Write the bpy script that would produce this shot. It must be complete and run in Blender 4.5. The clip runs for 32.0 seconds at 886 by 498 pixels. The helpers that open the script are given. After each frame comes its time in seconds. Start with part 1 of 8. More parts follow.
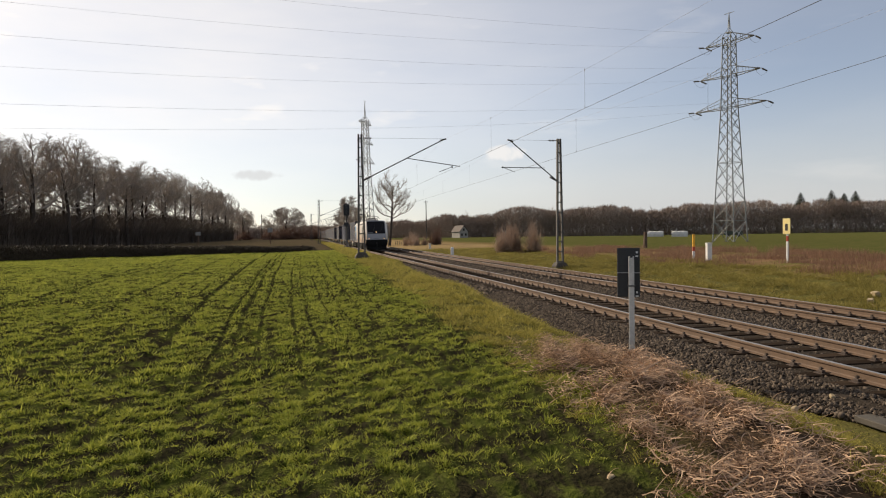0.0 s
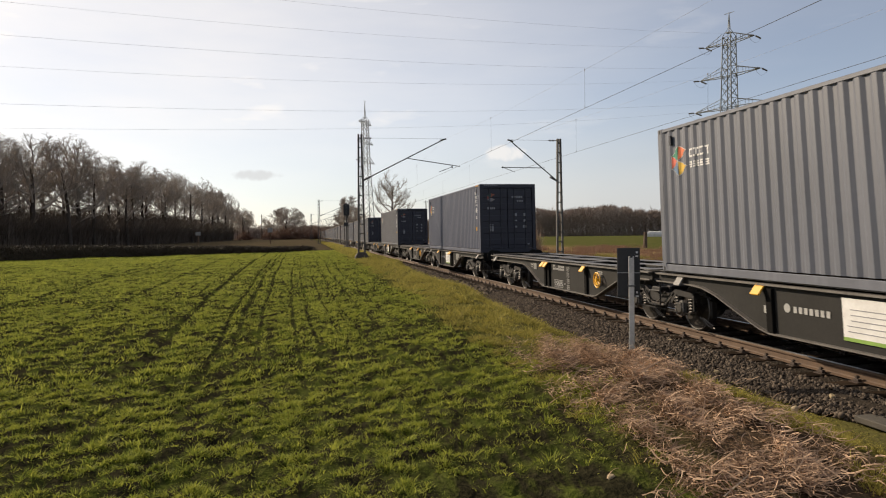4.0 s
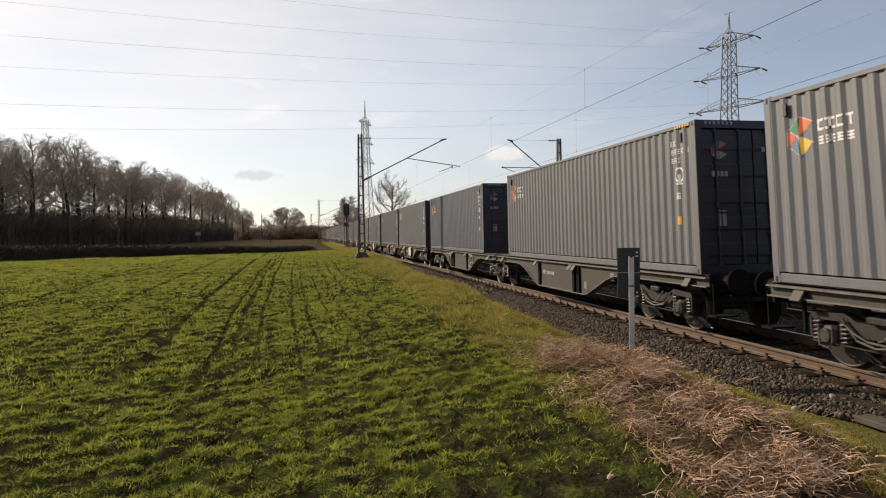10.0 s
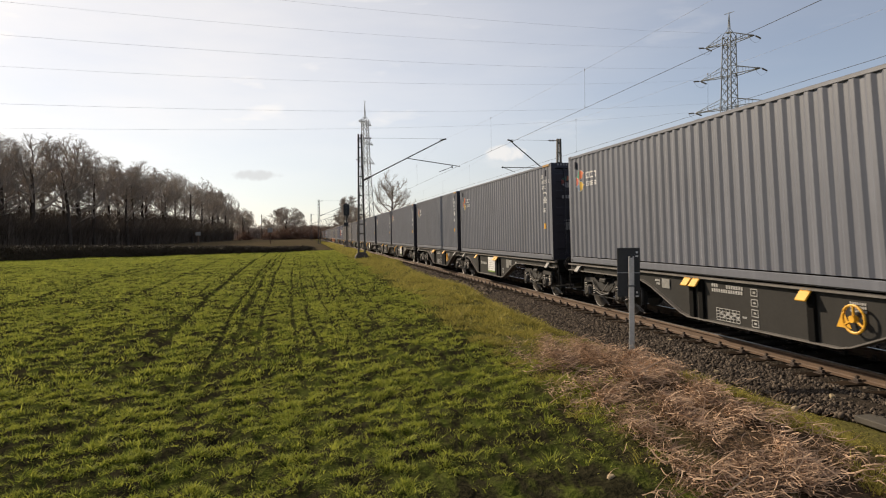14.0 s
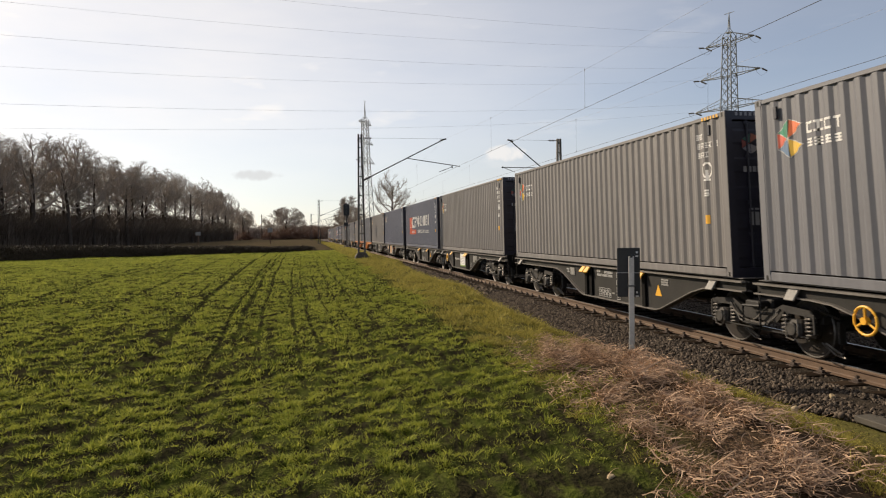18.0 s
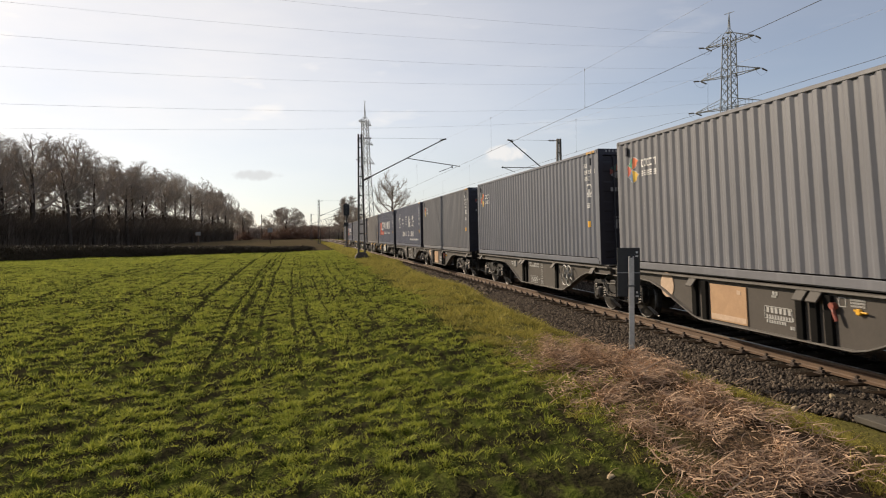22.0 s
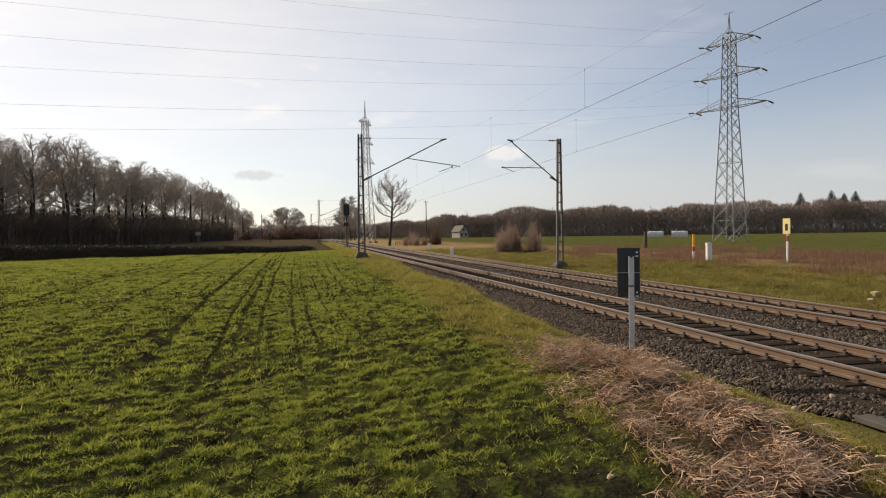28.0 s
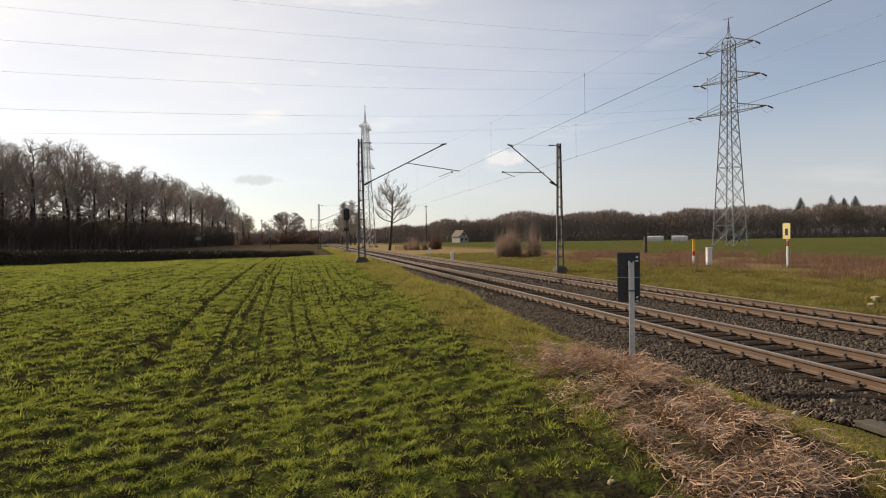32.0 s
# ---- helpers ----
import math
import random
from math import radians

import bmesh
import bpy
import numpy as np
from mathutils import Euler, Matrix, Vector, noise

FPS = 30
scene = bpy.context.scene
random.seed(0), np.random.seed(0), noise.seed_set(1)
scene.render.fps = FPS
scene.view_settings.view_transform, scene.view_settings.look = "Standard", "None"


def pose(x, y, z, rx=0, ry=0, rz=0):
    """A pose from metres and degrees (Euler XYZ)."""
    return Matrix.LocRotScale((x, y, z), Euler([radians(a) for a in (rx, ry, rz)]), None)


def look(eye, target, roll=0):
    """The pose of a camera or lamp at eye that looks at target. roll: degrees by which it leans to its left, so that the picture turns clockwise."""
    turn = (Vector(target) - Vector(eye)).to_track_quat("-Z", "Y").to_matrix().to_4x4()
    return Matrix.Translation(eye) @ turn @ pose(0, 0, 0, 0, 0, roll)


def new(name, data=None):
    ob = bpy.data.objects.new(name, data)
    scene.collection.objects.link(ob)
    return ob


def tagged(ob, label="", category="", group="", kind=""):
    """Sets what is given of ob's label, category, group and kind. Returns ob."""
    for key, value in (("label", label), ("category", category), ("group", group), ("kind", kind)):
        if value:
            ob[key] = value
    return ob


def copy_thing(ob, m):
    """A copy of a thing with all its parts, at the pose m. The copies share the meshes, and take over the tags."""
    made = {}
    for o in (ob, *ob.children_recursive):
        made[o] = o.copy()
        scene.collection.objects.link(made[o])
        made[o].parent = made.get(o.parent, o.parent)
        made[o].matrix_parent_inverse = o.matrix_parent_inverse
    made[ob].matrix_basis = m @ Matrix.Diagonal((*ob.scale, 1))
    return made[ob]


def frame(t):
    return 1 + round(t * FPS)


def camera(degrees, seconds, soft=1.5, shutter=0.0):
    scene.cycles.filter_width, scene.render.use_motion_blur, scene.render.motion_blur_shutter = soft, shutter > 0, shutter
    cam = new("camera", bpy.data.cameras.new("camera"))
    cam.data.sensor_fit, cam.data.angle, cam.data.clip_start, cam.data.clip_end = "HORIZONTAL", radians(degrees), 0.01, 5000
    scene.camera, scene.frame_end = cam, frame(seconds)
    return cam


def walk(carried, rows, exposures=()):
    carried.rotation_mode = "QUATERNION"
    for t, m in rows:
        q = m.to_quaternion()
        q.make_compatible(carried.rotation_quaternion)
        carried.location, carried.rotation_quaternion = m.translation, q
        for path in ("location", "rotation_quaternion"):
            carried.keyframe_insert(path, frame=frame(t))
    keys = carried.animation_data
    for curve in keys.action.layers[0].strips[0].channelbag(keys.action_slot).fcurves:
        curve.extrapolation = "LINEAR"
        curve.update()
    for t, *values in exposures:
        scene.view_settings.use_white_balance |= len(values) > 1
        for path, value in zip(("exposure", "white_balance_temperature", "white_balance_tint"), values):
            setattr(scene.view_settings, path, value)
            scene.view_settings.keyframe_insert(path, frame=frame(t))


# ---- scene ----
# ---------------------------------------------------------------- camera
EYE = Vector((0.0, 0.0, 1.979))
YAW, PITCH, ROLL = 11.32, -1.273, -0.816


def gaze(pitch):
    y, p = radians(YAW), radians(pitch)
    way = Vector((math.sin(y) * math.cos(p), math.cos(y) * math.cos(p), math.sin(p)))
    return look(EYE, EYE + way * 10, ROLL)


cam = camera(66.33, 32.0, soft=1.1, shutter=0.80)
# the sensor reads its lines from top to bottom, each with a short exposure
scene.cycles.rolling_shutter_type = "TOP"
scene.cycles.rolling_shutter_duration = 0.04
walk(cam, [(0.0, gaze(PITCH)), (15.0, gaze(PITCH)), (29.4, gaze(PITCH)), (29.6, gaze(PITCH + 0.005)), (30.0, gaze(PITCH + 0.06)), (30.5, gaze(PITCH + 0.155)),
           (31.0, gaze(PITCH + 0.215)), (31.5, gaze(PITCH + 0.29)), (32.0, gaze(PITCH + 0.40))])
scene.view_settings.exposure = 0.0

# ---------------------------------------------------------------- world and sun
SUN_AZ, SUN_EL = 39.0, 28.0  # degrees to the left of the track's direction, and above the horizon
world = bpy.data.worlds.new("world")
scene.world = world
world.use_nodes = True
wt = world.node_tree
wt.nodes.clear()
w_out = wt.nodes.new("ShaderNodeOutputWorld")
w_bg = wt.nodes.new("ShaderNodeBackground")
w_sky = wt.nodes.new("ShaderNodeTexSky")
w_sky.sky_type = "NISHITA"
w_sky.sun_disc = False
w_sky.sun_elevation = radians(SUN_EL)
w_sky.sun_rotation = radians(-SUN_AZ)
w_sky.air_density = 0.8
w_sky.dust_density = 0.45
w_sky.ozone_density = 2.0
w_bg.inputs["Strength"].default_value = 0.10
# thin high veil and a few small flat clouds over the clear sky
w_tc = wt.nodes.new("ShaderNodeTexCoord")
w_map = wt.nodes.new("ShaderNodeMapping")
w_map.inputs["Scale"].default_value = (1.0, 1.0, 4.0)
wt.links.new(w_tc.outputs["Generated"], w_map.inputs["Vector"])
w_noise = wt.nodes.new("ShaderNodeTexNoise")
w_noise.inputs["Scale"].default_value = 2.2
w_noise.inputs["Detail"].default_value = 7
w_noise.inputs["Roughness"].default_value = 0.55
wt.links.new(w_map.outputs["Vector"], w_noise.inputs["Vector"])
w_range = wt.nodes.new("ShaderNodeMapRange")
w_range.inputs["From Min"].default_value = 0.35
w_range.inputs["From Max"].default_value = 0.75
w_range.inputs["To Min"].default_value = 0.18
w_range.inputs["To Max"].default_value = 0.26
wt.links.new(w_noise.outputs["Fac"], w_range.inputs["Value"])
w_mix = wt.nodes.new("ShaderNodeMix")
w_mix.data_type = "RGBA"
w_mix.inputs["B"].default_value = (12.3, 11.3, 10.15, 1)
w_puff = wt.nodes.new("ShaderNodeTexNoise")
w_puff.inputs["Scale"].default_value = 5.0
w_puff.inputs["Detail"].default_value = 5
wt.links.new(w_map.outputs["Vector"], w_puff.inputs["Vector"])
w_puff_range = wt.nodes.new("ShaderNodeMapRange")
w_puff_range.inputs["From Min"].default_value = 0.62
w_puff_range.inputs["From Max"].default_value = 0.74
w_puff_range.inputs["To Max"].default_value = 0.09
wt.links.new(w_puff.outputs["Fac"], w_puff_range.inputs["Value"])
w_add = wt.nodes.new("ShaderNodeMath")
w_add.operation = "ADD"
wt.links.new(w_range.outputs["Result"], w_add.inputs[0])
wt.links.new(w_puff_range.outputs["Result"], w_add.inputs[1])
w_veil = w_add.outputs["Value"]
# one small flat grey cloud low over the wood
def w_dot(vec, div, src):
    n = wt.nodes.new("ShaderNodeVectorMath")
    n.operation = "DOT_PRODUCT"
    n.inputs[1].default_value = Vector(vec) / div
    wt.links.new(src, n.inputs[0])
    return n.outputs["Value"]


def w_math(op, a, b):
    n = wt.nodes.new("ShaderNodeMath")
    n.operation = op
    for k, v in enumerate((a, b)):
        if isinstance(v, float):
            n.inputs[k].default_value = v
        else:
            wt.links.new(v, n.inputs[k])
    return n.outputs["Value"]


w_dir = w_tc.outputs["Generated"]
# the veil is brightest round the sun and thins out on the far side of the sky
sun_way = (-math.sin(radians(SUN_AZ)) * math.cos(radians(SUN_EL)), math.cos(radians(SUN_AZ)) * math.cos(radians(SUN_EL)), math.sin(radians(SUN_EL)))
w_far = wt.nodes.new("ShaderNodeMapRange")
w_far.interpolation_type = "SMOOTHSTEP"
w_far.inputs["From Min"].default_value = 0.27
w_far.inputs["From Max"].default_value = 1.07
w_far.inputs["To Min"].default_value = 0.85
w_far.inputs["To Max"].default_value = 3.1
wt.links.new(w_dot(sun_way, 1.0, w_dir), w_far.inputs["Value"])
wt.links.new(w_math("MULTIPLY", w_veil, w_far.outputs["Result"]), w_mix.inputs["Factor"])
# grey haze low over the horizon, away from the sun
w_low = wt.nodes.new("ShaderNodeMapRange")
w_low.interpolation_type = "SMOOTHSTEP"
w_low.inputs["From Min"].default_value = 0.22
w_low.inputs["From Max"].default_value = 0.0
w_low.inputs["To Max"].default_value = 0.85
wt.links.new(w_dot((0, 0, 1), 1.0, w_dir), w_low.inputs["Value"])
w_side = wt.nodes.new("ShaderNodeMapRange")
w_side.interpolation_type = "SMOOTHSTEP"
w_side.inputs["From Min"].default_value = 0.85
w_side.inputs["From Max"].default_value = 0.35
wt.links.new(w_dot(sun_way, 1.0, w_dir), w_side.inputs["Value"])
w_haze = wt.nodes.new("ShaderNodeMix")
w_haze.data_type = "RGBA"
w_haze.inputs["B"].default_value = (4.95, 5.1, 5.4, 1)
wt.links.new(w_math("MULTIPLY", w_low.outputs["Result"], w_side.outputs["Result"]), w_haze.inputs["Factor"])
wt.links.new(w_sky.outputs["Color"], w_haze.inputs["A"])
wt.links.new(w_haze.outputs["Result"], w_mix.inputs["A"])
w_rag = wt.nodes.new("ShaderNodeTexNoise")
w_rag.inputs["Scale"].default_value = 60.0
w_rag.inputs["Detail"].default_value = 4
wt.links.new(w_dir, w_rag.inputs["Vector"])
def cloud(colour, right, up, way, wide, high, amount):
    """A small cloud round the direction way, over what the sky shows so far."""
    cu = w_math("POWER", w_dot(right, wide, w_dir), 2.0)
    cv = w_math("POWER", w_dot(up, high, w_dir), 2.0)
    ce = w_math("ADD", w_math("ADD", cu, cv), w_math("MULTIPLY", w_math("SUBTRACT", w_rag.outputs["Fac"], 0.5), 2.2))
    cf = wt.nodes.new("ShaderNodeMapRange")
    cf.interpolation_type = "SMOOTHSTEP"
    cf.inputs["From Min"].default_value = 1.1
    cf.inputs["From Max"].default_value = 0.1
    cf.inputs["To Max"].default_value = amount
    wt.links.new(ce, cf.inputs["Value"])
    front = w_math("GREATER_THAN", w_dot(way, 1.0, w_dir), 0.5)
    n = wt.nodes.new("ShaderNodeMix")
    n.data_type = "RGBA"
    n.inputs["B"].default_value = (*colour, 1)
    wt.links.new(w_math("MULTIPLY", cf.outputs["Result"], front), n.inputs["Factor"])
    return n


w_cloud = cloud((6.6, 6.5, 6.45), (0.9975, 0.0703, -0.0000), (0.0061, -0.0869, 0.9962), (-0.0700, 0.9937, 0.0871), 0.036, 0.0085, 0.6)
wt.links.new(w_mix.outputs["Result"], w_cloud.inputs["A"])
w_white = cloud((9.3, 9.0, 8.7), (0.9583, -0.2859, 0.0000), (-0.0331, -0.1109, 0.9933), (0.2839, 0.9518, 0.1157), 0.030, 0.012, 0.85)
wt.links.new(w_cloud.outputs["Result"], w_white.inputs["A"])
wt.links.new(w_white.outputs["Result"], w_bg.inputs["Color"])
wt.links.new(w_bg.outputs["Background"], w_out.inputs["Surface"])

sun_dir = Vector((-math.sin(radians(SUN_AZ)) * math.cos(radians(SUN_EL)), math.cos(radians(SUN_AZ)) * math.cos(radians(SUN_EL)), math.sin(radians(SUN_EL))))
sun_data = bpy.data.lights.new("sun", "SUN")
sun_data.energy = 5.4
sun_data.angle = radians(0.6)
sun_data.color = (1.0, 0.83, 0.62)
sun = new("sun", sun_data)
sun.matrix_world = look(sun_dir * 200, (0, 0, 0))
# ---------------------------------------------------------------- materials


def material(name, base, second=None, rough=0.7, metal=0.0, scale=8.0, fine=60.0, bump=0.2, contrast=0.5, island=False, per_object=0.0, spec=0.5, stretch=(1, 1, 1), streaks=0.0, depth=0.01):
    """A surface whose colour wanders between base and second at two scales, with fine relief."""
    m = bpy.data.materials.new(name)
    m.use_nodes = True
    nt = m.node_tree
    bsdf = nt.nodes["Principled BSDF"]
    second = second or tuple(c * 0.7 for c in base)
    tc = nt.nodes.new("ShaderNodeTexCoord")
    mp = nt.nodes.new("ShaderNodeMapping")
    mp.inputs["Scale"].default_value = stretch
    nt.links.new(tc.outputs["Object"], mp.inputs["Vector"])
    n1 = nt.nodes.new("ShaderNodeTexNoise")
    n1.inputs["Scale"].default_value = scale
    n1.inputs["Detail"].default_value = 6
    n1.inputs["Roughness"].default_value = 0.6
    n2 = nt.nodes.new("ShaderNodeTexNoise")
    n2.inputs["Scale"].default_value = fine
    n2.inputs["Detail"].default_value = 3
    for n in (n1, n2):
        nt.links.new(mp.outputs["Vector"], n.inputs["Vector"])
    add = nt.nodes.new("ShaderNodeMath")
    add.operation = "MULTIPLY_ADD"
    nt.links.new(n2.outputs["Fac"], add.inputs[0])
    add.inputs[1].default_value = 0.5
    nt.links.new(n1.outputs["Fac"], add.inputs[2])
    fac = add.outputs["Value"]
    if island:
        geo = nt.nodes.new("ShaderNodeNewGeometry")
        ad = nt.nodes.new("ShaderNodeMath")
        ad.operation = "MULTIPLY_ADD"
        nt.links.new(geo.outputs["Random Per Island"], ad.inputs[0])
        ad.inputs[1].default_value = 0.8
        nt.links.new(fac, ad.inputs[2])
        off = nt.nodes.new("ShaderNodeMath")
        off.operation = "SUBTRACT"
        nt.links.new(ad.outputs["Value"], off.inputs[0])
        off.inputs[1].default_value = 0.4
        fac = off.outputs["Value"]
    if per_object:
        oi = nt.nodes.new("ShaderNodeObjectInfo")
        ad = nt.nodes.new("ShaderNodeMath")
        ad.operation = "MULTIPLY_ADD"
        nt.links.new(oi.outputs["Random"], ad.inputs[0])
        ad.inputs[1].default_value = per_object
        nt.links.new(fac, ad.inputs[2])
        off = nt.nodes.new("ShaderNodeMath")
        off.operation = "SUBTRACT"
        nt.links.new(ad.outputs["Value"], off.inputs[0])
        off.inputs[1].default_value = per_object * 0.5
        fac = off.outputs["Value"]
    mr = nt.nodes.new("ShaderNodeMapRange")
    mr.inputs["From Min"].default_value = 0.75 - contrast * 0.5
    mr.inputs["From Max"].default_value = 0.75 + contrast * 0.5
    nt.links.new(fac, mr.inputs["Value"])
    mix = nt.nodes.new("ShaderNodeMix")
    mix.data_type = "RGBA"
    mix.inputs["A"].default_value = (*second, 1)
    mix.inputs["B"].default_value = (*base, 1)
    nt.links.new(mr.outputs["Result"], mix.inputs["Factor"])
    colour = mix.outputs["Result"]
    if streaks:
        # rain has drawn dust down the sheet in upright streaks and left blotches
        for size, lo, hi, tone, amount in (((5.0, 5.0, 0.22), 0.50, 0.78, 1.55, streaks), ((0.5, 0.5, 0.45), 0.52, 0.66, 0.72, streaks * 0.6)):
            ms = nt.nodes.new("ShaderNodeMapping")
            ms.inputs["Scale"].default_value = size
            nt.links.new(tc.outputs["Object"], ms.inputs["Vector"])
            info = nt.nodes.new("ShaderNodeObjectInfo")
            shift = nt.nodes.new("ShaderNodeVectorMath")
            shift.operation = "MULTIPLY_ADD"
            nt.links.new(info.outputs["Random"], shift.inputs[0])
            shift.inputs[1].default_value = (37.0, 53.0, 11.0)
            nt.links.new(ms.outputs["Vector"], shift.inputs[2])
            ns = nt.nodes.new("ShaderNodeTexNoise")
            ns.inputs["Scale"].default_value = 1.0
            ns.inputs["Detail"].default_value = 4
            nt.links.new(shift.outputs["Vector"], ns.inputs["Vector"])
            rs = nt.nodes.new("ShaderNodeMapRange")
            rs.inputs["From Min"].default_value = lo
            rs.inputs["From Max"].default_value = hi
            rs.inputs["To Max"].default_value = amount
            nt.links.new(ns.outputs["Fac"], rs.inputs["Value"])
            mk = nt.nodes.new("ShaderNodeMix")
            mk.data_type = "RGBA"
            mk.inputs["B"].default_value = (base[0] * tone, base[1] * tone * 0.985, base[2] * tone * 0.95, 1)
            nt.links.new(colour, mk.inputs["A"])
            nt.links.new(rs.outputs["Result"], mk.inputs["Factor"])
            colour = mk.outputs["Result"]
    nt.links.new(colour, bsdf.inputs["Base Color"])
    bsdf.inputs["Roughness"].default_value = rough
    bsdf.inputs["Metallic"].default_value = metal
    bsdf.inputs["Specular IOR Level"].default_value = spec
    if bump:
        bp = nt.nodes.new("ShaderNodeBump")
        bp.inputs["Strength"].default_value = bump
        bp.inputs["Distance"].default_value = depth
        nt.links.new(add.outputs["Value"], bp.inputs["Height"])
        nt.links.new(bp.outputs["Normal"], bsdf.inputs["Normal"])
    return m


def glow(name, colour, strength):
    m = bpy.data.materials.new(name)
    m.use_nodes = True
    b = m.node_tree.nodes["Principled BSDF"]
    b.inputs["Base Color"].default_value = (*colour, 1)
    b.inputs["Emission Color"].default_value = (*colour, 1)
    b.inputs["Emission Strength"].default_value = strength
    return m


def leaf_material(name, base, second, translucent=0.35, scale=1.5, contrast=0.5, rough=0.6):
    """A thin blade that lets part of the light through, coloured blade by blade."""
    m = material(name, base, second, rough=rough, scale=scale, fine=9.0, bump=0.0, contrast=contrast, island=True, spec=0.06)
    nt = m.node_tree
    bsdf = nt.nodes["Principled BSDF"]
    out = nt.nodes["Material Output"]
    tr = nt.nodes.new("ShaderNodeBsdfTranslucent")
    link = bsdf.inputs["Base Color"].links[0].from_socket
    nt.links.new(link, tr.inputs["Color"])
    mx = nt.nodes.new("ShaderNodeMixShader")
    mx.inputs["Fac"].default_value = translucent
    nt.links.new(bsdf.outputs["BSDF"], mx.inputs[1])
    nt.links.new(tr.outputs["BSDF"], mx.inputs[2])
    nt.links.new(mx.outputs["Shader"], out.inputs["Surface"])
    return m


STEEL = material("galvanised_steel", (0.33, 0.34, 0.34), (0.22, 0.22, 0.21), rough=0.55, metal=0.3, scale=3, fine=40, bump=0.1)
MAST_STEEL = material("weathered_mast_steel", (0.11, 0.105, 0.1), (0.06, 0.055, 0.05), rough=0.7, metal=0.2, scale=3, fine=30, bump=0.15)
RAIL_RUST = material("rusty_rail_steel", (0.128, 0.076, 0.043), (0.078, 0.046, 0.027), rough=0.75, metal=0.0, scale=5, fine=60, bump=0.3, depth=0.004)
RAIL_TOP = material("polished_rail_head", (0.42, 0.40, 0.37), (0.28, 0.26, 0.24), rough=0.36, metal=0.7, scale=3, fine=30, bump=0.05, stretch=(1, 0.05, 1))
SLEEPER = material("dark_tarred_sleeper_wood", (0.046, 0.032, 0.022), (0.020, 0.014, 0.010), spec=0.03, rough=0.95, scale=4, fine=50, bump=0.5, stretch=(0.3, 3, 3), per_object=0.5)
CLIP = material("rusty_fastening_iron", (0.075, 0.05, 0.038), (0.04, 0.028, 0.022), rough=0.8, scale=10, fine=60, bump=0.3)
BALLAST = material("grey_brown_track_ballast", (0.055, 0.043, 0.033), (0.016, 0.013, 0.010), spec=0.1, rough=0.95, scale=9, fine=26, bump=1.0, contrast=0.7, depth=0.05)
STONE = material("ballast_stones", (0.135, 0.106, 0.081), (0.020, 0.015, 0.012), spec=0.2, rough=0.9, scale=6, fine=50, bump=0.3, contrast=0.9, island=True)
WOOD_BARK = material("dark_bare_bark", (0.075, 0.058, 0.045), (0.035, 0.027, 0.021), rough=0.9, scale=2, fine=12, bump=0.4, depth=0.03)
WIRE = material("dark_overhead_wire", (0.11, 0.105, 0.10), (0.08, 0.075, 0.07), rough=0.6, metal=0.4, bump=0.0)
POWER_WIRE = material("aluminium_power_line", (0.5, 0.5, 0.52), (0.42, 0.42, 0.44), rough=0.55, metal=0.5, bump=0.0)
CONT_PAINT = material("blue_grey_container_paint", (0.124, 0.132, 0.160), (0.100, 0.107, 0.130), rough=0.5, scale=1.2, fine=14, bump=0.06, contrast=0.7, per_object=0.35, streaks=0.5)
CONT_WARM = material("weathered_grey_container_paint", (0.136, 0.138, 0.155), (0.110, 0.112, 0.126), rough=0.55, scale=1.2, fine=14, bump=0.06, contrast=0.7, per_object=0.3, streaks=0.5)
CONT_BROWN = material("dusty_brown_grey_container_paint", (0.160, 0.152, 0.152), (0.126, 0.119, 0.119), rough=0.6, scale=1.0, fine=12, bump=0.06, contrast=0.7, per_object=0.3, streaks=0.6)
CONT_BLUE = material("dark_blue_container_paint", (0.114, 0.124, 0.170), (0.090, 0.099, 0.138), rough=0.45, scale=1.2, fine=14, bump=0.05, contrast=0.7, streaks=0.45)
# navy darkened: the shade on the ends turned from the sun is painted in
CONT_END = material("shade_darkened_navy_paint", (0.014, 0.0145, 0.030), (0.009, 0.0095, 0.019), rough=0.45, scale=1.5, fine=14, bump=0.05)
BLACK_PAINT = material("black_wagon_paint", (0.019, 0.0185, 0.0172), (0.030, 0.028, 0.0255), rough=0.6, spec=0.2, scale=2, fine=18, bump=0.1)
UMBER_PAINT = material("dark_umber_wagon_paint", (0.052, 0.043, 0.036), (0.030, 0.025, 0.021), rough=0.65, scale=3, fine=25, bump=0.1, contrast=0.8)
BROWN_PAINT = material("brown_grey_wagon_paint", (0.068, 0.056, 0.046), (0.036, 0.030, 0.025), rough=0.7, scale=2, fine=18, bump=0.15, contrast=0.8)
ORANGE_PAINT = material("orange_wagon_paint", (0.72, 0.26, 0.045), (0.46, 0.15, 0.035), rough=0.5, scale=2, fine=18, bump=0.08, contrast=0.9)
BOGIE_IRON = material("dirty_bogie_iron", (0.026, 0.023, 0.021), (0.010, 0.009, 0.0085), rough=0.65, metal=0.2, scale=4, fine=30, bump=0.3)
WHEEL_IRON = material("worn_wheel_steel", (0.055, 0.046, 0.040), (0.022, 0.019, 0.017), rough=0.5, metal=0.5, scale=5, fine=40, bump=0.1)
LOCO_WHITE = material("dusty_cream_white_loco_paint", (0.72, 0.69, 0.64), (0.61, 0.565, 0.50), rough=0.4, scale=0.8, fine=10, bump=0.03, contrast=0.9)
WHITE = material("white_marking_paint", (0.75, 0.74, 0.72), (0.6, 0.59, 0.57), rough=0.5, scale=4, fine=30, bump=0.0)
YELLOW = material("yellow_marking_paint", (0.80, 0.42, 0.02), (0.65, 0.33, 0.02), rough=0.5, scale=4, fine=30, bump=0.0)


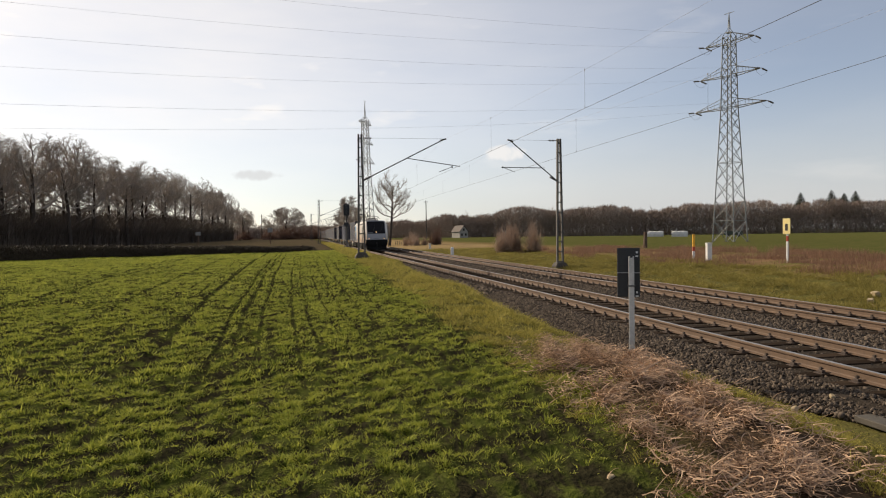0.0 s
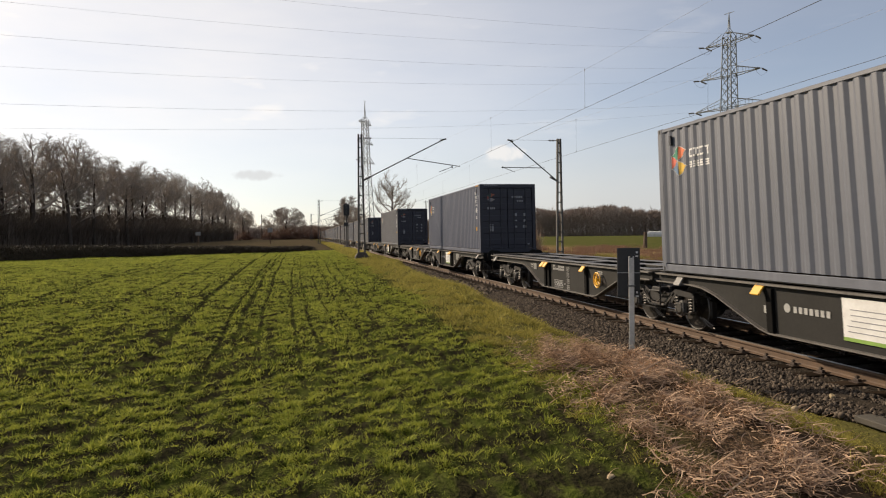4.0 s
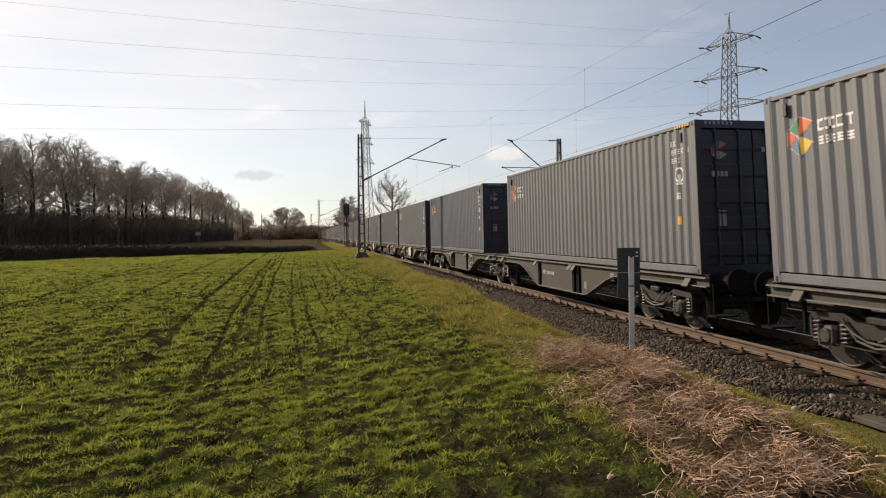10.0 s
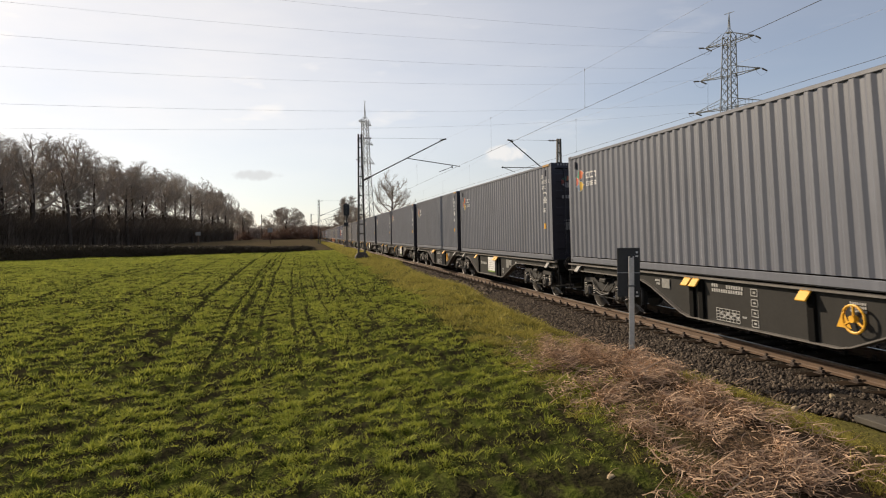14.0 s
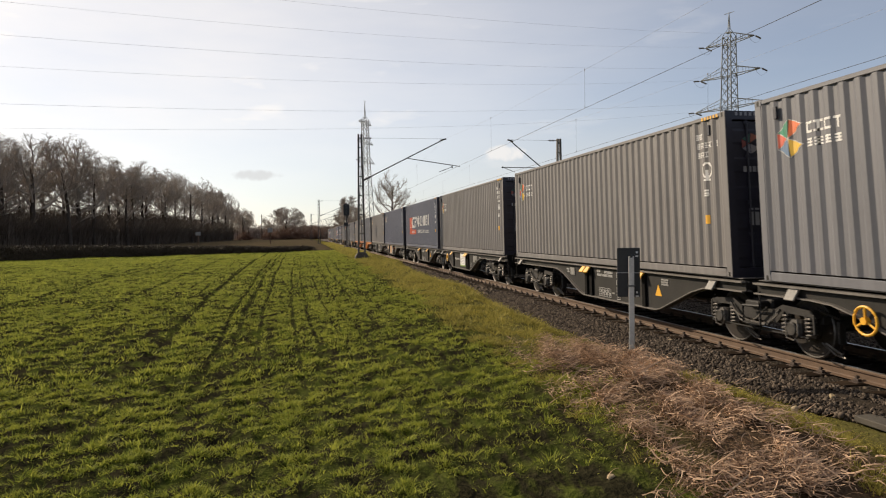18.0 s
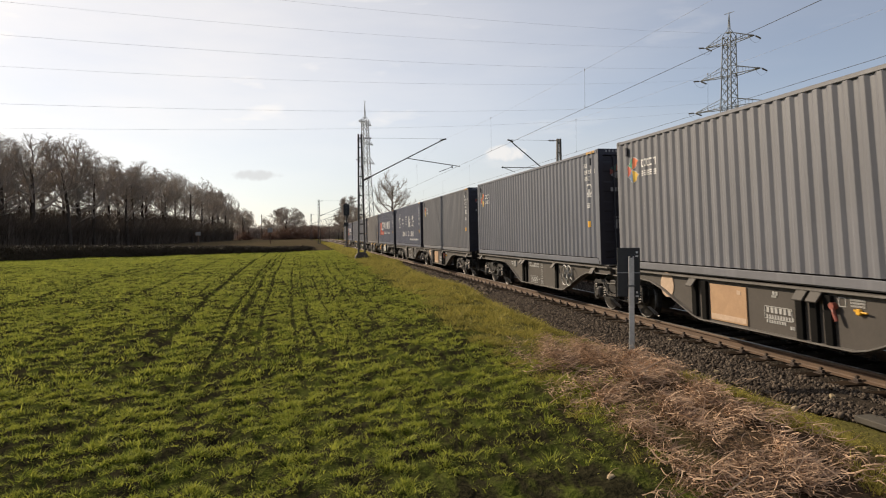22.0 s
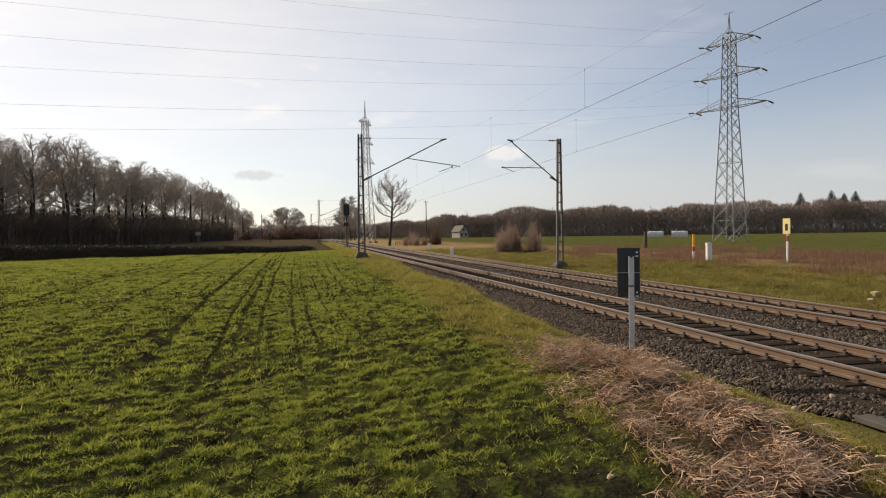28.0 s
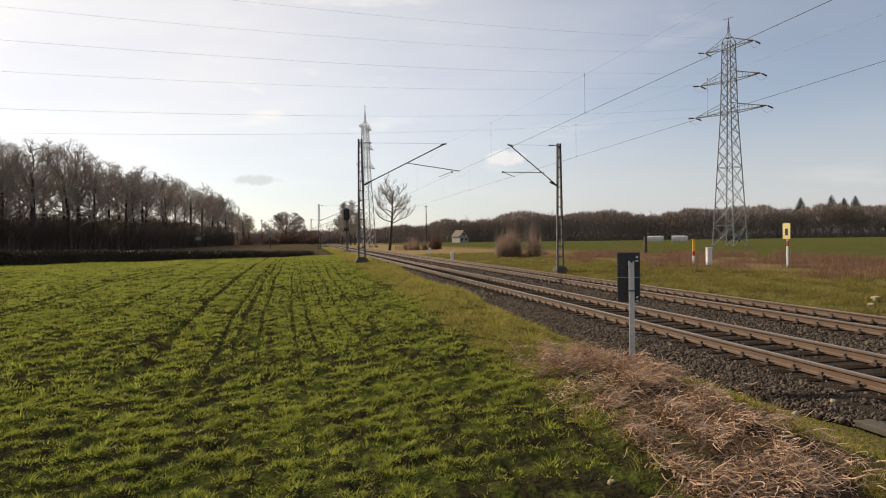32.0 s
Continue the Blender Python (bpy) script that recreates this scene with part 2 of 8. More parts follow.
class Mesh:
    """Collects vertices and faces; every add_ method takes metres."""

    def __init__(self):
        self.v, self.f, self.mi = [], [], []

    def face(self, pts, mi=0):
        n = len(self.v)
        self.v.extend(tuple(p) for p in pts)
        self.f.append(tuple(range(n, n + len(pts))))
        self.mi.append(mi)

    def grid(self, rings, closed=True, mi=0, caps=False):
        """Skins a list of rings of equal length."""
        n, k = len(self.v), len(rings[0])
        for r in rings:
            self.v.extend(tuple(p) for p in r)
        last = k if closed else k - 1
        for i in range(len(rings) - 1):
            for j in range(last):
                a, b = n + i * k + j, n + i * k + (j + 1) % k
                self.f.append((a, b, b + k, a + k))
                self.mi.append(mi)
        if caps:
            self.f.append(tuple(range(n + k - 1, n - 1, -1)))
            self.f.append(tuple(range(n + (len(rings) - 1) * k, n + len(rings) * k)))
            self.mi += [mi, mi]
        return self

    def box(self, cx, cy, cz, sx, sy, sz, bev=0.0, mi=0, turn=None):
        """A box by centre and size, with its upright and lying edges chamfered by bev."""
        hx, hy, hz = sx / 2, sy / 2, sz / 2
        b = min(bev, hx * 0.45, hy * 0.45, hz * 0.45)

        def ring(z, ins):
            x, y = hx - ins, hy - ins
            if b <= 0:
                return [(-x, -y, z), (x, -y, z), (x, y, z), (-x, y, z)]
            return [(-x + b, -y, z), (x - b, -y, z), (x, -y + b, z), (x, y - b, z), (x - b, y, z), (-x + b, y, z), (-x, y - b, z), (-x, -y + b, z)]
        rings = [ring(-hz, 0), ring(hz, 0)] if b <= 0 else [ring(-hz, b), ring(-hz + b, 0), ring(hz - b, 0), ring(hz, b)]
        c = Vector((cx, cy, cz))
        rings = [[(turn @ Vector(p) if turn else Vector(p)) + c for p in r] for r in rings]
        return self.grid(rings, mi=mi, caps=True)

    def tube(self, pts, r, sides=6, r2=None, caps=True, mi=0):
        """A tube along points, tapering from r to r2."""
        pts = [Vector(p) for p in pts]
        r2 = r if r2 is None else r2
        rings = []
        for i, p in enumerate(pts):
            d = (pts[min(i + 1, len(pts) - 1)] - pts[max(i - 1, 0)]).normalized()
            u = d.cross(Vector((0, 0, 1)) if abs(d.z) < 0.95 else Vector((1, 0, 0))).normalized()
            w = d.cross(u)
            rr = r + (r2 - r) * i / max(1, len(pts) - 1)
            rings.append([p + (u * math.cos(a) + w * math.sin(a)) * rr for a in (2 * math.pi * k / sides for k in range(sides))])
        return self.grid(rings, mi=mi, caps=caps)

    def disc(self, c, axis, r, h, sides=20, mi=0, bev=0.0):
        """A round plate or drum centred on c along axis 'x', 'y' or 'z'."""
        rings = []
        prof = [(-h / 2, r - bev), (-h / 2 + bev, r), (h / 2 - bev, r), (h / 2, r - bev)] if bev else [(-h / 2, r), (h / 2, r)]
        for o, rr in prof:
            ring = []
            for k in range(sides):
                a = 2 * math.pi * k / sides
                p, q = rr * math.cos(a), rr * math.sin(a)
                ring.append({"x": (c[0] + o, c[1] + p, c[2] + q), "y": (c[0] + p, c[1] + o, c[2] - q), "z": (c[0] + p, c[1] + q, c[2] + o)}[axis])
            rings.append(ring)
        return self.grid(rings, mi=mi, caps=True)

    def prism(self, poly, axis, a, b, mi=0):
        """Extrudes a 2D outline along axis from a to b. 'x': outline is (y, z); 'y': (x, z); 'z': (x, y)."""
        def put(p, o):
            return {"x": (o, p[0], p[1]), "y": (p[0], o, p[1]), "z": (p[0], p[1], o)}[axis]
        return self.grid([[put(p, a) for p in poly], [put(p, b) for p in poly]], mi=mi, caps=True)

    def data(self, name, mats):
        me = bpy.data.meshes.new(name)
        me.from_pydata(self.v, [], self.f)
        for m in mats if isinstance(mats, (list, tuple)) else [mats]:
            me.materials.append(m)
        if any(self.mi):
            me.polygons.foreach_set("material_index", self.mi)
        me.update()
        bm = bmesh.new()
        bm.from_mesh(me)
        bmesh.ops.recalc_face_normals(bm, faces=bm.faces)
        bm.to_mesh(me)
        bm.free()
        return me


def part(name, mesh, mats, parent=None, label="", at=None, smooth=False):
    """Links a Mesh (or ready mesh data) as one object under a thing or part."""
    me = mesh.data(name, mats) if isinstance(mesh, Mesh) else mesh
    if smooth:
        me.polygons.foreach_set("use_smooth", [True] * len(me.polygons))
    ob = new(name, me)
    if parent is not None:
        ob.parent = parent
    if at is not None:
        ob.matrix_basis = at
    if label:
        tagged(ob, label)
    return ob


def cloud_mesh(name, verts, faces, mats):
    """Mesh data from numpy arrays of vertices and equal-sided faces, for grass, stones and twigs."""
    me = bpy.data.meshes.new(name)
    verts, faces = np.asarray(verts, dtype=np.float32), np.asarray(faces, dtype=np.int32)
    me.vertices.add(len(verts))
    me.vertices.foreach_set("co", verts.ravel())
    k = faces.shape[1]
    me.loops.add(faces.size)
    me.loops.foreach_set("vertex_index", faces.ravel())
    me.polygons.add(len(faces))
    me.polygons.foreach_set("loop_start", np.arange(0, faces.size, k, dtype=np.int32))
    me.polygons.foreach_set("loop_total", np.full(len(faces), k, dtype=np.int32))
    for m in mats if isinstance(mats, (list, tuple)) else [mats]:
        me.materials.append(m)
    me.update(calc_edges=True)
    return me
# ---------------------------------------------------------------- ground
XA, XB = 8.35, 12.49  # centre lines of the two tracks; rail heads lie at z = 0


def smooth(a, b, x):
    t = np.clip((x - a) / (b - a), 0, 1)
    return t * t * (3 - 2 * t)


WHEEL_TRACKS = ((-2.38, 0.105, 1.0), (-1.46, 0.07, 0.95), (-1.19, 0.075, 1.0), (-0.80, 0.065, 0.9), (-0.15, 0.055, 0.8), (0.18, 0.05, 0.8), (0.62, 0.045, 0.6), (1.0, 0.05, 0.7), (1.42, 0.05, 0.7), (-3.3, 0.06, 0.7), (-4.5, 0.09, 0.85), (-6.9, 0.12, 0.6), (-7.3, 0.10, 0.6), (1.85, 0.06, 0.6), (-2.8, 0.05, 0.6))


def drill_line(x, y):
    """Runs along the drilled rows, which bend slightly towards the railway near by."""
    return x + 0.033 * (np.minimum(y, 22 + 0.35 * (y - 22)) - 10) + 0.03 * np.sin(y * 0.5)


def lumps(x, y, size, seed):
    """Smooth random field between 0 and 1."""
    r = np.random.default_rng(seed)
    v = np.zeros_like(x)
    for k in range(7):
        a, f = r.uniform(0, 2 * math.pi), r.uniform(0.6, 1.7) / size
        v += np.sin((x * np.cos(a) + y * np.sin(a)) * f * 2 * math.pi / 2 + r.uniform(0, 6.28))
    return 0.5 + v / 7


def mound(x, y):
    """The young wheat grows in low rounded mounds: 0 between them, 1 on top."""
    return np.clip((lumps(x * 0.75, y, 0.23, 9) - 0.30) * 2.4, 0, 1)


def heap_side(x, y):
    """0 along the crest of the bracken heap, 1 and -1 at its two feet."""
    return (x - np.interp(y, [3.5, 4.0, 4.5, 5.5, 7.5, 9.0, 10.0], [2.95, 3.16, 3.32, 3.50, 3.78, 3.95, 4.2])) / np.interp(y, [3.5, 4.5, 5.5, 7.5], [0.62, 0.72, 0.74, 0.88])


def ground_z(x, y):
    """Height of the bare ground."""
    x, y = np.asarray(x, dtype=float), np.asarray(y, dtype=float)
    field = 0.10 + 0.50 * smooth(2, 44, y) + 0.035 * np.sin(x * 0.9 + y * 0.23) * np.cos(y * 0.31) + 0.015 * np.sin(x * 2.3 + 1) * np.sin(y * 1.7)
    right = -0.38 + 0.18 * smooth(14.6, 17.5, x) + 0.2 * smooth(18, 26, x) + 0.04 * np.sin(x * 0.5) * np.cos(y * 0.21) + 0.09 * smooth(15.2, 16.5, x) * (1 - smooth(26, 34, x)) * np.sin(x * 1.1 + 1.3 * np.sin(y * 0.45)) * np.sin(y * 0.7 + np.sin(x * 0.8)) + 0.05 * smooth(15.0, 16.0, x) * (1 - smooth(24, 28, x)) * np.sin(x * 3.7 + np.sin(y * 2.1)) * np.sin(y * 2.6 + np.sin(x * 2.9))
    edge = 4.15 + 0.25 * np.sin(y * 0.37) + 0.15 * np.sin(y * 0.9 + 1)
    f = smooth(edge, edge + 1.75, x)
    z = field * (1 - f) - 0.38 * f
    z = z + 0.27 * np.exp(-((heap_side(x, y)) ** 2)) * np.interp(y, [3.5, 5.5, 7.0, 8.5], [0.55, 0.85, 0.85, 0.45]) * (0.75 + 0.35 * np.sin(x * 5.1 + y * 1.7) * np.sin(y * 4.3)) * smooth(3.2, 4.6, y) * (1 - smooth(7.9, 9.7, y)) * (0.8 + 0.2 * np.sin(y * 2.1 + x))
    # clods and the wheel tracks pressed into the field
    nearby = (1 - smooth(16, 26, y)) * (1 - smooth(5.0, 6.0, x))
    z = z + nearby * (0.032 * mound(x, y) * (1 - smooth(2.4, 3.2, x)) + 0.016 * np.sin(x * 17 + 2 * np.sin(y * 5)) * np.sin(y * 15 + 2 * np.sin(x * 6.5)) + 0.018 * np.sin(x * 31 + y * 9) * np.sin(y * 27 - x * 7))
    u = drill_line(x, y)
    for xt, w, s in WHEEL_TRACKS:
        z = z - 0.05 * (0.4 + 0.6 * smooth(8, 14, y)) * s * np.exp(-((u - xt) / (w * 0.9)) ** 4) * (1 - smooth(2.0, 3.0, x)) * (1 - smooth(60, 90, y))
    return np.where(x > 14.4, right, z)


def zone_nodes(nt, pos_x, lo, hi, wander, amount):
    """1 where x lies past lo..hi, with an uneven border."""
    ad = nt.nodes.new("ShaderNodeMath")
    ad.operation = "MULTIPLY_ADD"
    nt.links.new(wander, ad.inputs[0])
    ad.inputs[1].default_value = amount
    nt.links.new(pos_x, ad.inputs[2])
    mr = nt.nodes.new("ShaderNodeMapRange")
    mr.inputs["From Min"].default_value = lo + amount * 0.5
    mr.inputs["From Max"].default_value = hi + amount * 0.5
    nt.links.new(ad.outputs["Value"], mr.inputs["Value"])
    return mr.outputs["Result"]


def ground_material():
    m = bpy.data.materials.new("field_and_verge_soil")
    m.use_nodes = True
    nt = m.node_tree
    bsdf = nt.nodes["Principled BSDF"]
    tc = nt.nodes.new("ShaderNodeTexCoord")
    sep = nt.nodes.new("ShaderNodeSeparateXYZ")
    nt.links.new(tc.outputs["Object"], sep.inputs["Vector"])

    def tex(scale, detail=6, stretch=(1, 1, 1)):
        mp = nt.nodes.new("ShaderNodeMapping")
        mp.inputs["Scale"].default_value = stretch
        nt.links.new(tc.outputs["Object"], mp.inputs["Vector"])
        n = nt.nodes.new("ShaderNodeTexNoise")
        n.inputs["Scale"].default_value = scale
        n.inputs["Detail"].default_value = detail
        n.inputs["Roughness"].default_value = 0.65
        nt.links.new(mp.outputs["Vector"], n.inputs["Vector"])
        return n.outputs["Fac"]

    def mixed(fac, a, b, lo=0.35, hi=0.65):
        mr = nt.nodes.new("ShaderNodeMapRange")
        mr.inputs["From Min"].default_value = lo
        mr.inputs["From Max"].default_value = hi
        nt.links.new(fac, mr.inputs["Value"])
        mix = nt.nodes.new("ShaderNodeMix")
        mix.data_type = "RGBA"
        for s, v in (("A", a), ("B", b)):
            if isinstance(v, tuple):
                mix.inputs[s].default_value = (*v, 1)
            else:
                nt.links.new(v, mix.inputs[s])
        nt.links.new(mr.outputs["Result"], mix.inputs["Factor"])
        return mix.outputs["Result"]
    def mul(a, b):
        n = nt.nodes.new("ShaderNodeMath")
        n.operation = "MULTIPLY"
        nt.links.new(a, n.inputs[0])
        nt.links.new(b, n.inputs[1])
        return n.outputs["Value"]
    patch, fine, rows = tex(0.5), tex(14, 4), tex(1.0, 5, (4.0, 1.5, 1))
    green = mixed(fine, (0.055, 0.075, 0.012), (0.12, 0.145, 0.025))
    soil = mixed(fine, (0.014, 0.013, 0.008), (0.036, 0.033, 0.018))
    fld = mixed(rows, soil, green, 0.45, 0.75)
    olive = mixed(patch, mixed(fine, (0.085, 0.082, 0.022), (0.15, 0.132, 0.042)), mixed(fine, (0.13, 0.105, 0.05), (0.072, 0.078, 0.022)))
    straw = mixed(tex(0.35), mixed(fine, (0.17, 0.105, 0.06), (0.25, 0.16, 0.09)), mixed(fine, (0.10, 0.10, 0.03), (0.16, 0.145, 0.05)), 0.40, 0.62)
    earth = mixed(fine, (0.055, 0.042, 0.034), (0.12, 0.095, 0.075))
    wander = patch
    x = sep.outputs["X"]
    col = mixed(zone_nodes(nt, x, 2.6, 3.6, wander, 1.2), fld, olive, 0, 1)
    col = mixed(zone_nodes(nt, x, 6.55, 6.75, tex(2.5), 0.3), col, earth, 0, 1)
    col = mixed(zone_nodes(nt, x, 14.5, 15.1, tex(1.5), 1.0), col, olive, 0, 1)
    col = mixed(zone_nodes(nt, x, 20.5, 24.0, tex(0.25), 5.0), col, straw, 0, 1)
    col = mixed(zone_nodes(nt, x, 33.0, 40.0, tex(0.1), 8.0), col, mixed(patch, (0.068, 0.078, 0.024), (0.105, 0.10, 0.036)), 0, 1)
    # dry tan meadow beside the far track
    for sock, lo, hi in ((x, 14.6, 16.0), (x, 33.0, 29.0), (sep.outputs["Y"], 85.0, 105.0), (sep.outputs["Y"], 330.0, 280.0)):
        z_ = zone_nodes(nt, sock, lo, hi, tex(0.4), 3.0)
        dry = z_ if lo == 14.6 else mul(dry, z_)
    col = mixed(dry, col, mixed(patch, (0.30, 0.21, 0.12), (0.21, 0.165, 0.075)), 0, 1)
    # rough brown land behind the hedge
    for sock, lo, hi in ((x, 3.5, 2.0), (sep.outputs["Y"], 60.0, 68.0)):
        z_ = zone_nodes(nt, sock, lo, hi, tex(0.3), 3.0)
        rough = z_ if lo == 3.5 else mul(rough, z_)
    col = mixed(rough, col, mixed(patch, (0.085, 0.064, 0.045), (0.068, 0.06, 0.034)), 0, 1)
    # bare dark earth under the heap of dry plants
    for sock, lo, hi, am in ((x, 2.9, 3.3, 0.5), (x, 4.75, 4.45, 0.5), (sep.outputs["Y"], 10.0, 9.2, 0.8)):
        z_ = zone_nodes(nt, sock, lo, hi, tex(2.0), am)
        cl = z_ if lo == 2.9 else mul(cl, z_)
    col = mixed(cl, col, mixed(fine, (0.045, 0.032, 0.022), (0.10, 0.07, 0.045)), 0, 1)
    nt.links.new(col, bsdf.inputs["Base Color"])
    bsdf.inputs["Roughness"].default_value = 0.95
    bsdf.inputs["Specular IOR Level"].default_value = 0.0
    bp = nt.nodes.new("ShaderNodeBump")
    bp.inputs["Strength"].default_value = 0.9
    bp.inputs["Distance"].default_value = 0.06
    nt.links.new(fine, bp.inputs["Height"])
    nt.links.new(bp.outputs["Normal"], bsdf.inputs["Normal"])
    return m


def spread(a, b, step, far_lo, far_hi, n):
    """Coordinates at an even step from a to b, then ever wider steps out to far_lo and far_hi."""
    mid = np.arange(a, b + step / 2, step)
    out = np.geomspace(step, abs(far_hi - b), n)
    back = np.geomspace(step, abs(a - far_lo), n)[::-1]
    return np.concatenate([a - back, mid, b + out])


gx, gy = spread(-26, 32, 0.3, -2600, 2600, 30), spread(-4, 70, 0.35, -1200, 3600, 40)
gx = np.sort(np.concatenate([gx[(gx < -9) | (gx > 6.3)], np.arange(-8.95, 6.3, 0.075)]))
gy = np.sort(np.concatenate([gy[(gy < 3) | (gy > 22)], np.arange(3.05, 22, 0.10)]))
GX, GY = np.meshgrid(gx, gy)
GZ = ground_z(GX, GY)
near = (np.abs(GX) < 40) & (GY < 80) & (GY > -6)
GZ = GZ + np.where(near, np.random.uniform(-0.012, 0.012, GX.shape), 0)
gi = np.arange(GX.size).reshape(GX.shape)
ground = part("ground", cloud_mesh("ground", np.stack([GX, GY, GZ], -1).reshape(-1, 3), np.stack([gi[:-1, :-1], gi[:-1, 1:], gi[1:, 1:], gi[1:, :-1]], -1).reshape(-1, 4), ground_material()), None, smooth=True)
tagged(ground, "green winter wheat field with grassy verges beside the railway", "ground", kind="structure")

# ---------------------------------------------------------------- tracks
def verge_in(y):
    """How far the grassy verge reaches into the foot of the ballast."""
    return np.interp(y, [6.5, 7.5, 8.6, 9.6, 11.0], [0.66, 0.46, 0.27, 0.10, 0.0])


bed = Mesh()
ys = list(np.arange(-30, 60, 1.0)) + list(np.geomspace(60, 900, 30))
bed.grid([[(5.75 + verge_in(y), y, -0.42), (6.05 + verge_in(y), y, -0.37), (6.55 + 0.3 * verge_in(y), y, -0.26), (6.85, y, -0.205), (7.3, y, -0.20), (9.4, y, -0.20), (10.42, y, -0.23), (11.4, y, -0.20), (13.6, y, -0.20), (14.0, y, -0.22), (14.4, y, -0.33), (14.75, y, -0.42)] for y in ys], closed=False)
ballast_bed = part("ballast_bed", bed, BALLAST)
tagged(ballast_bed, "bed of grey-brown crushed stone under two railway tracks", "ballast", kind="structure")


def rail_mesh():
    """A flat-bottomed rail, head at z = 0."""
    half = [(0.062, -0.172), (0.062, -0.160), (0.022, -0.148), (0.009, -0.132), (0.009, -0.062), (0.034, -0.042), (0.036, -0.016)]
    prof = [(x, z) for x, z in half] + [(0.030, 0.0), (-0.030, 0.0)] + [(-x, z) for x, z in half[::-1]]
    m = Mesh()
    rings = [[(x, y, z) for x, z in prof] for y in (-60, -10, 20, 60, 140, 300, 520, 900)]
    m.grid(rings, closed=True, caps=True)
    k = len(prof)
    for i in range(len(rings) - 1):
        for j in (7,):
            m.mi[i * k + j] = 1
    return m.data("rail", [RAIL_RUST, RAIL_TOP])


def sleeper_mesh():
    m = Mesh()
    m.box(0, 0, -0.26, 2.6, 0.26, 0.16, bev=0.012)
    return m.data("sleeper", SLEEPER)


def fastener_mesh():
    """Ribbed plate with two bolted clamps that holds a rail on its sleeper."""
    m = Mesh()
    m.box(0, 0, -0.176, 0.34, 0.16, 0.014)
    for s in (-1, 1):
        m.box(s * 0.095, 0, -0.150, 0.06, 0.10, 0.04, bev=0.006)
        m.tube([(s * 0.10, 0, -0.14), (s * 0.10, 0, -0.085)], 0.016, 6)
        m.box(s * 0.10, 0, -0.105, 0.045, 0.045, 0.022)
    return m.data("fastener", CLIP)


rail_data, sleeper_data, fastener_data = rail_mesh(), sleeper_mesh(), fastener_mesh()
for k, xc in enumerate((XA, XB)):
    track = new("track_%d" % (k + 1))
    track.location = (xc, 0, 0)
    tagged(track, "straight railway track of rusty rails on dark wooden sleepers", "railway track", kind="structure")
    for s in (-0.7535, 0.7535):
        r = part("rail", rail_data, None, track)
        r.location = (s, 0, 0)
    rng = random.Random(5 + k)
    y = 1.2
    while y < 66:
        sl = part("sleeper", sleeper_data, None, track)
        sl.location = (rng.uniform(-0.02, 0.02), y + rng.uniform(-0.015, 0.015), rng.uniform(-0.004, 0.004))
        if y < 48:
            for s in (-0.7535, 0.7535):
                fa = part("fastener", fastener_data, None, sl)
                fa.location = (s, 0, 0)
        y += 0.63
    far = Mesh()
    while y < 260:
        far.box(0, y, -0.26, 2.6, 0.26, 0.16)
        y += 0.63
    tagged(part("distant_sleepers", far, SLEEPER, track), kind="stuff")
# ---------------------------------------------------------------- train
CL, CW, CH = 12.192, 2.438, 2.896
DECK = 1.155  # height of the container floor over the rail


def corrugation(length, margin=0.14, pitch=0.278, depth=0.033):
    """Breakpoints (y, inset) of a trapezoidal side wall."""
    n = int((length - 2 * margin) / pitch)
    pitch = (length - 2 * margin) / n
    pts = [(margin, 0.0)]
    for i in range(n):
        y = margin + i * pitch
        for f, d in ((0.14, 0), (0.38, depth), (0.64, depth), (0.88, 0)):
            pts.append((y + f * pitch, d))
    pts.append((length - margin, 0.0))
    return pts


CORR = corrugation(CL)


def inset_at(y):
    for (y0, d0), (y1, d1) in zip(CORR, CORR[1:]):
        if y0 <= y <= y1:
            return d0 + (d1 - d0) * (y - y0) / max(1e-6, y1 - y0)
    return 0.0


def decal(mesh, y0, y1, zlo, zhi, proud=0.004, mi=0):
    """Paint on the corrugated side that faces the field, between the heights zlo(y) and zhi(y)."""
    lo = zlo if callable(zlo) else (lambda y: zlo)
    hi = zhi if callable(zhi) else (lambda y: zhi)
    ys = sorted({y0, y1, *[y for y, _ in CORR if y0 < y < y1], *[y0 + (y1 - y0) * i / 10 for i in range(11)]})
    x = [-CW / 2 + 0.006 + inset_at(y) - proud for y in ys]
    for i in range(len(ys) - 1):
        mesh.face([(x[i], ys[i], lo(ys[i])), (x[i + 1], ys[i + 1], lo(ys[i + 1])), (x[i + 1], ys[i + 1], hi(ys[i + 1])), (x[i], ys[i], hi(ys[i]))], mi)


def glyph(mesh, y, z, w, h, rng, proud=0.004):
    """An unreadable written sign: a few bars that fill a box. The writing runs towards smaller y."""
    t = h * 0.17
    rows = rng.choice(((0.0, 0.42, 0.83), (0.0, 0.83), (0.3, 0.83)))
    for r in rows:
        decal(mesh, y, y + w, z + r * h, z + r * h + t, proud)
    for c in rng.choice(((0.0, 0.81), (0.40,), (0.0, 0.40), (0.40, 0.81))):
        decal(mesh, y + c * w, y + c * w + w * 0.19, z, z + h, proud)


def ring_decal(mesh, yc, zc, r, wd):
    n = 14
    for k in range(n):
        a0, a1 = 2 * math.pi * k / n, 2 * math.pi * (k + 1) / n
        q = []
        for a, rr in ((a0, r), (a1, r), (a1, r - wd), (a0, r - wd)):
            y = yc + rr * math.cos(a)
            q.append((-CW / 2 + 0.006 + inset_at(y) - 0.004, y, zc + rr * math.sin(a)))
        mesh.face(q)


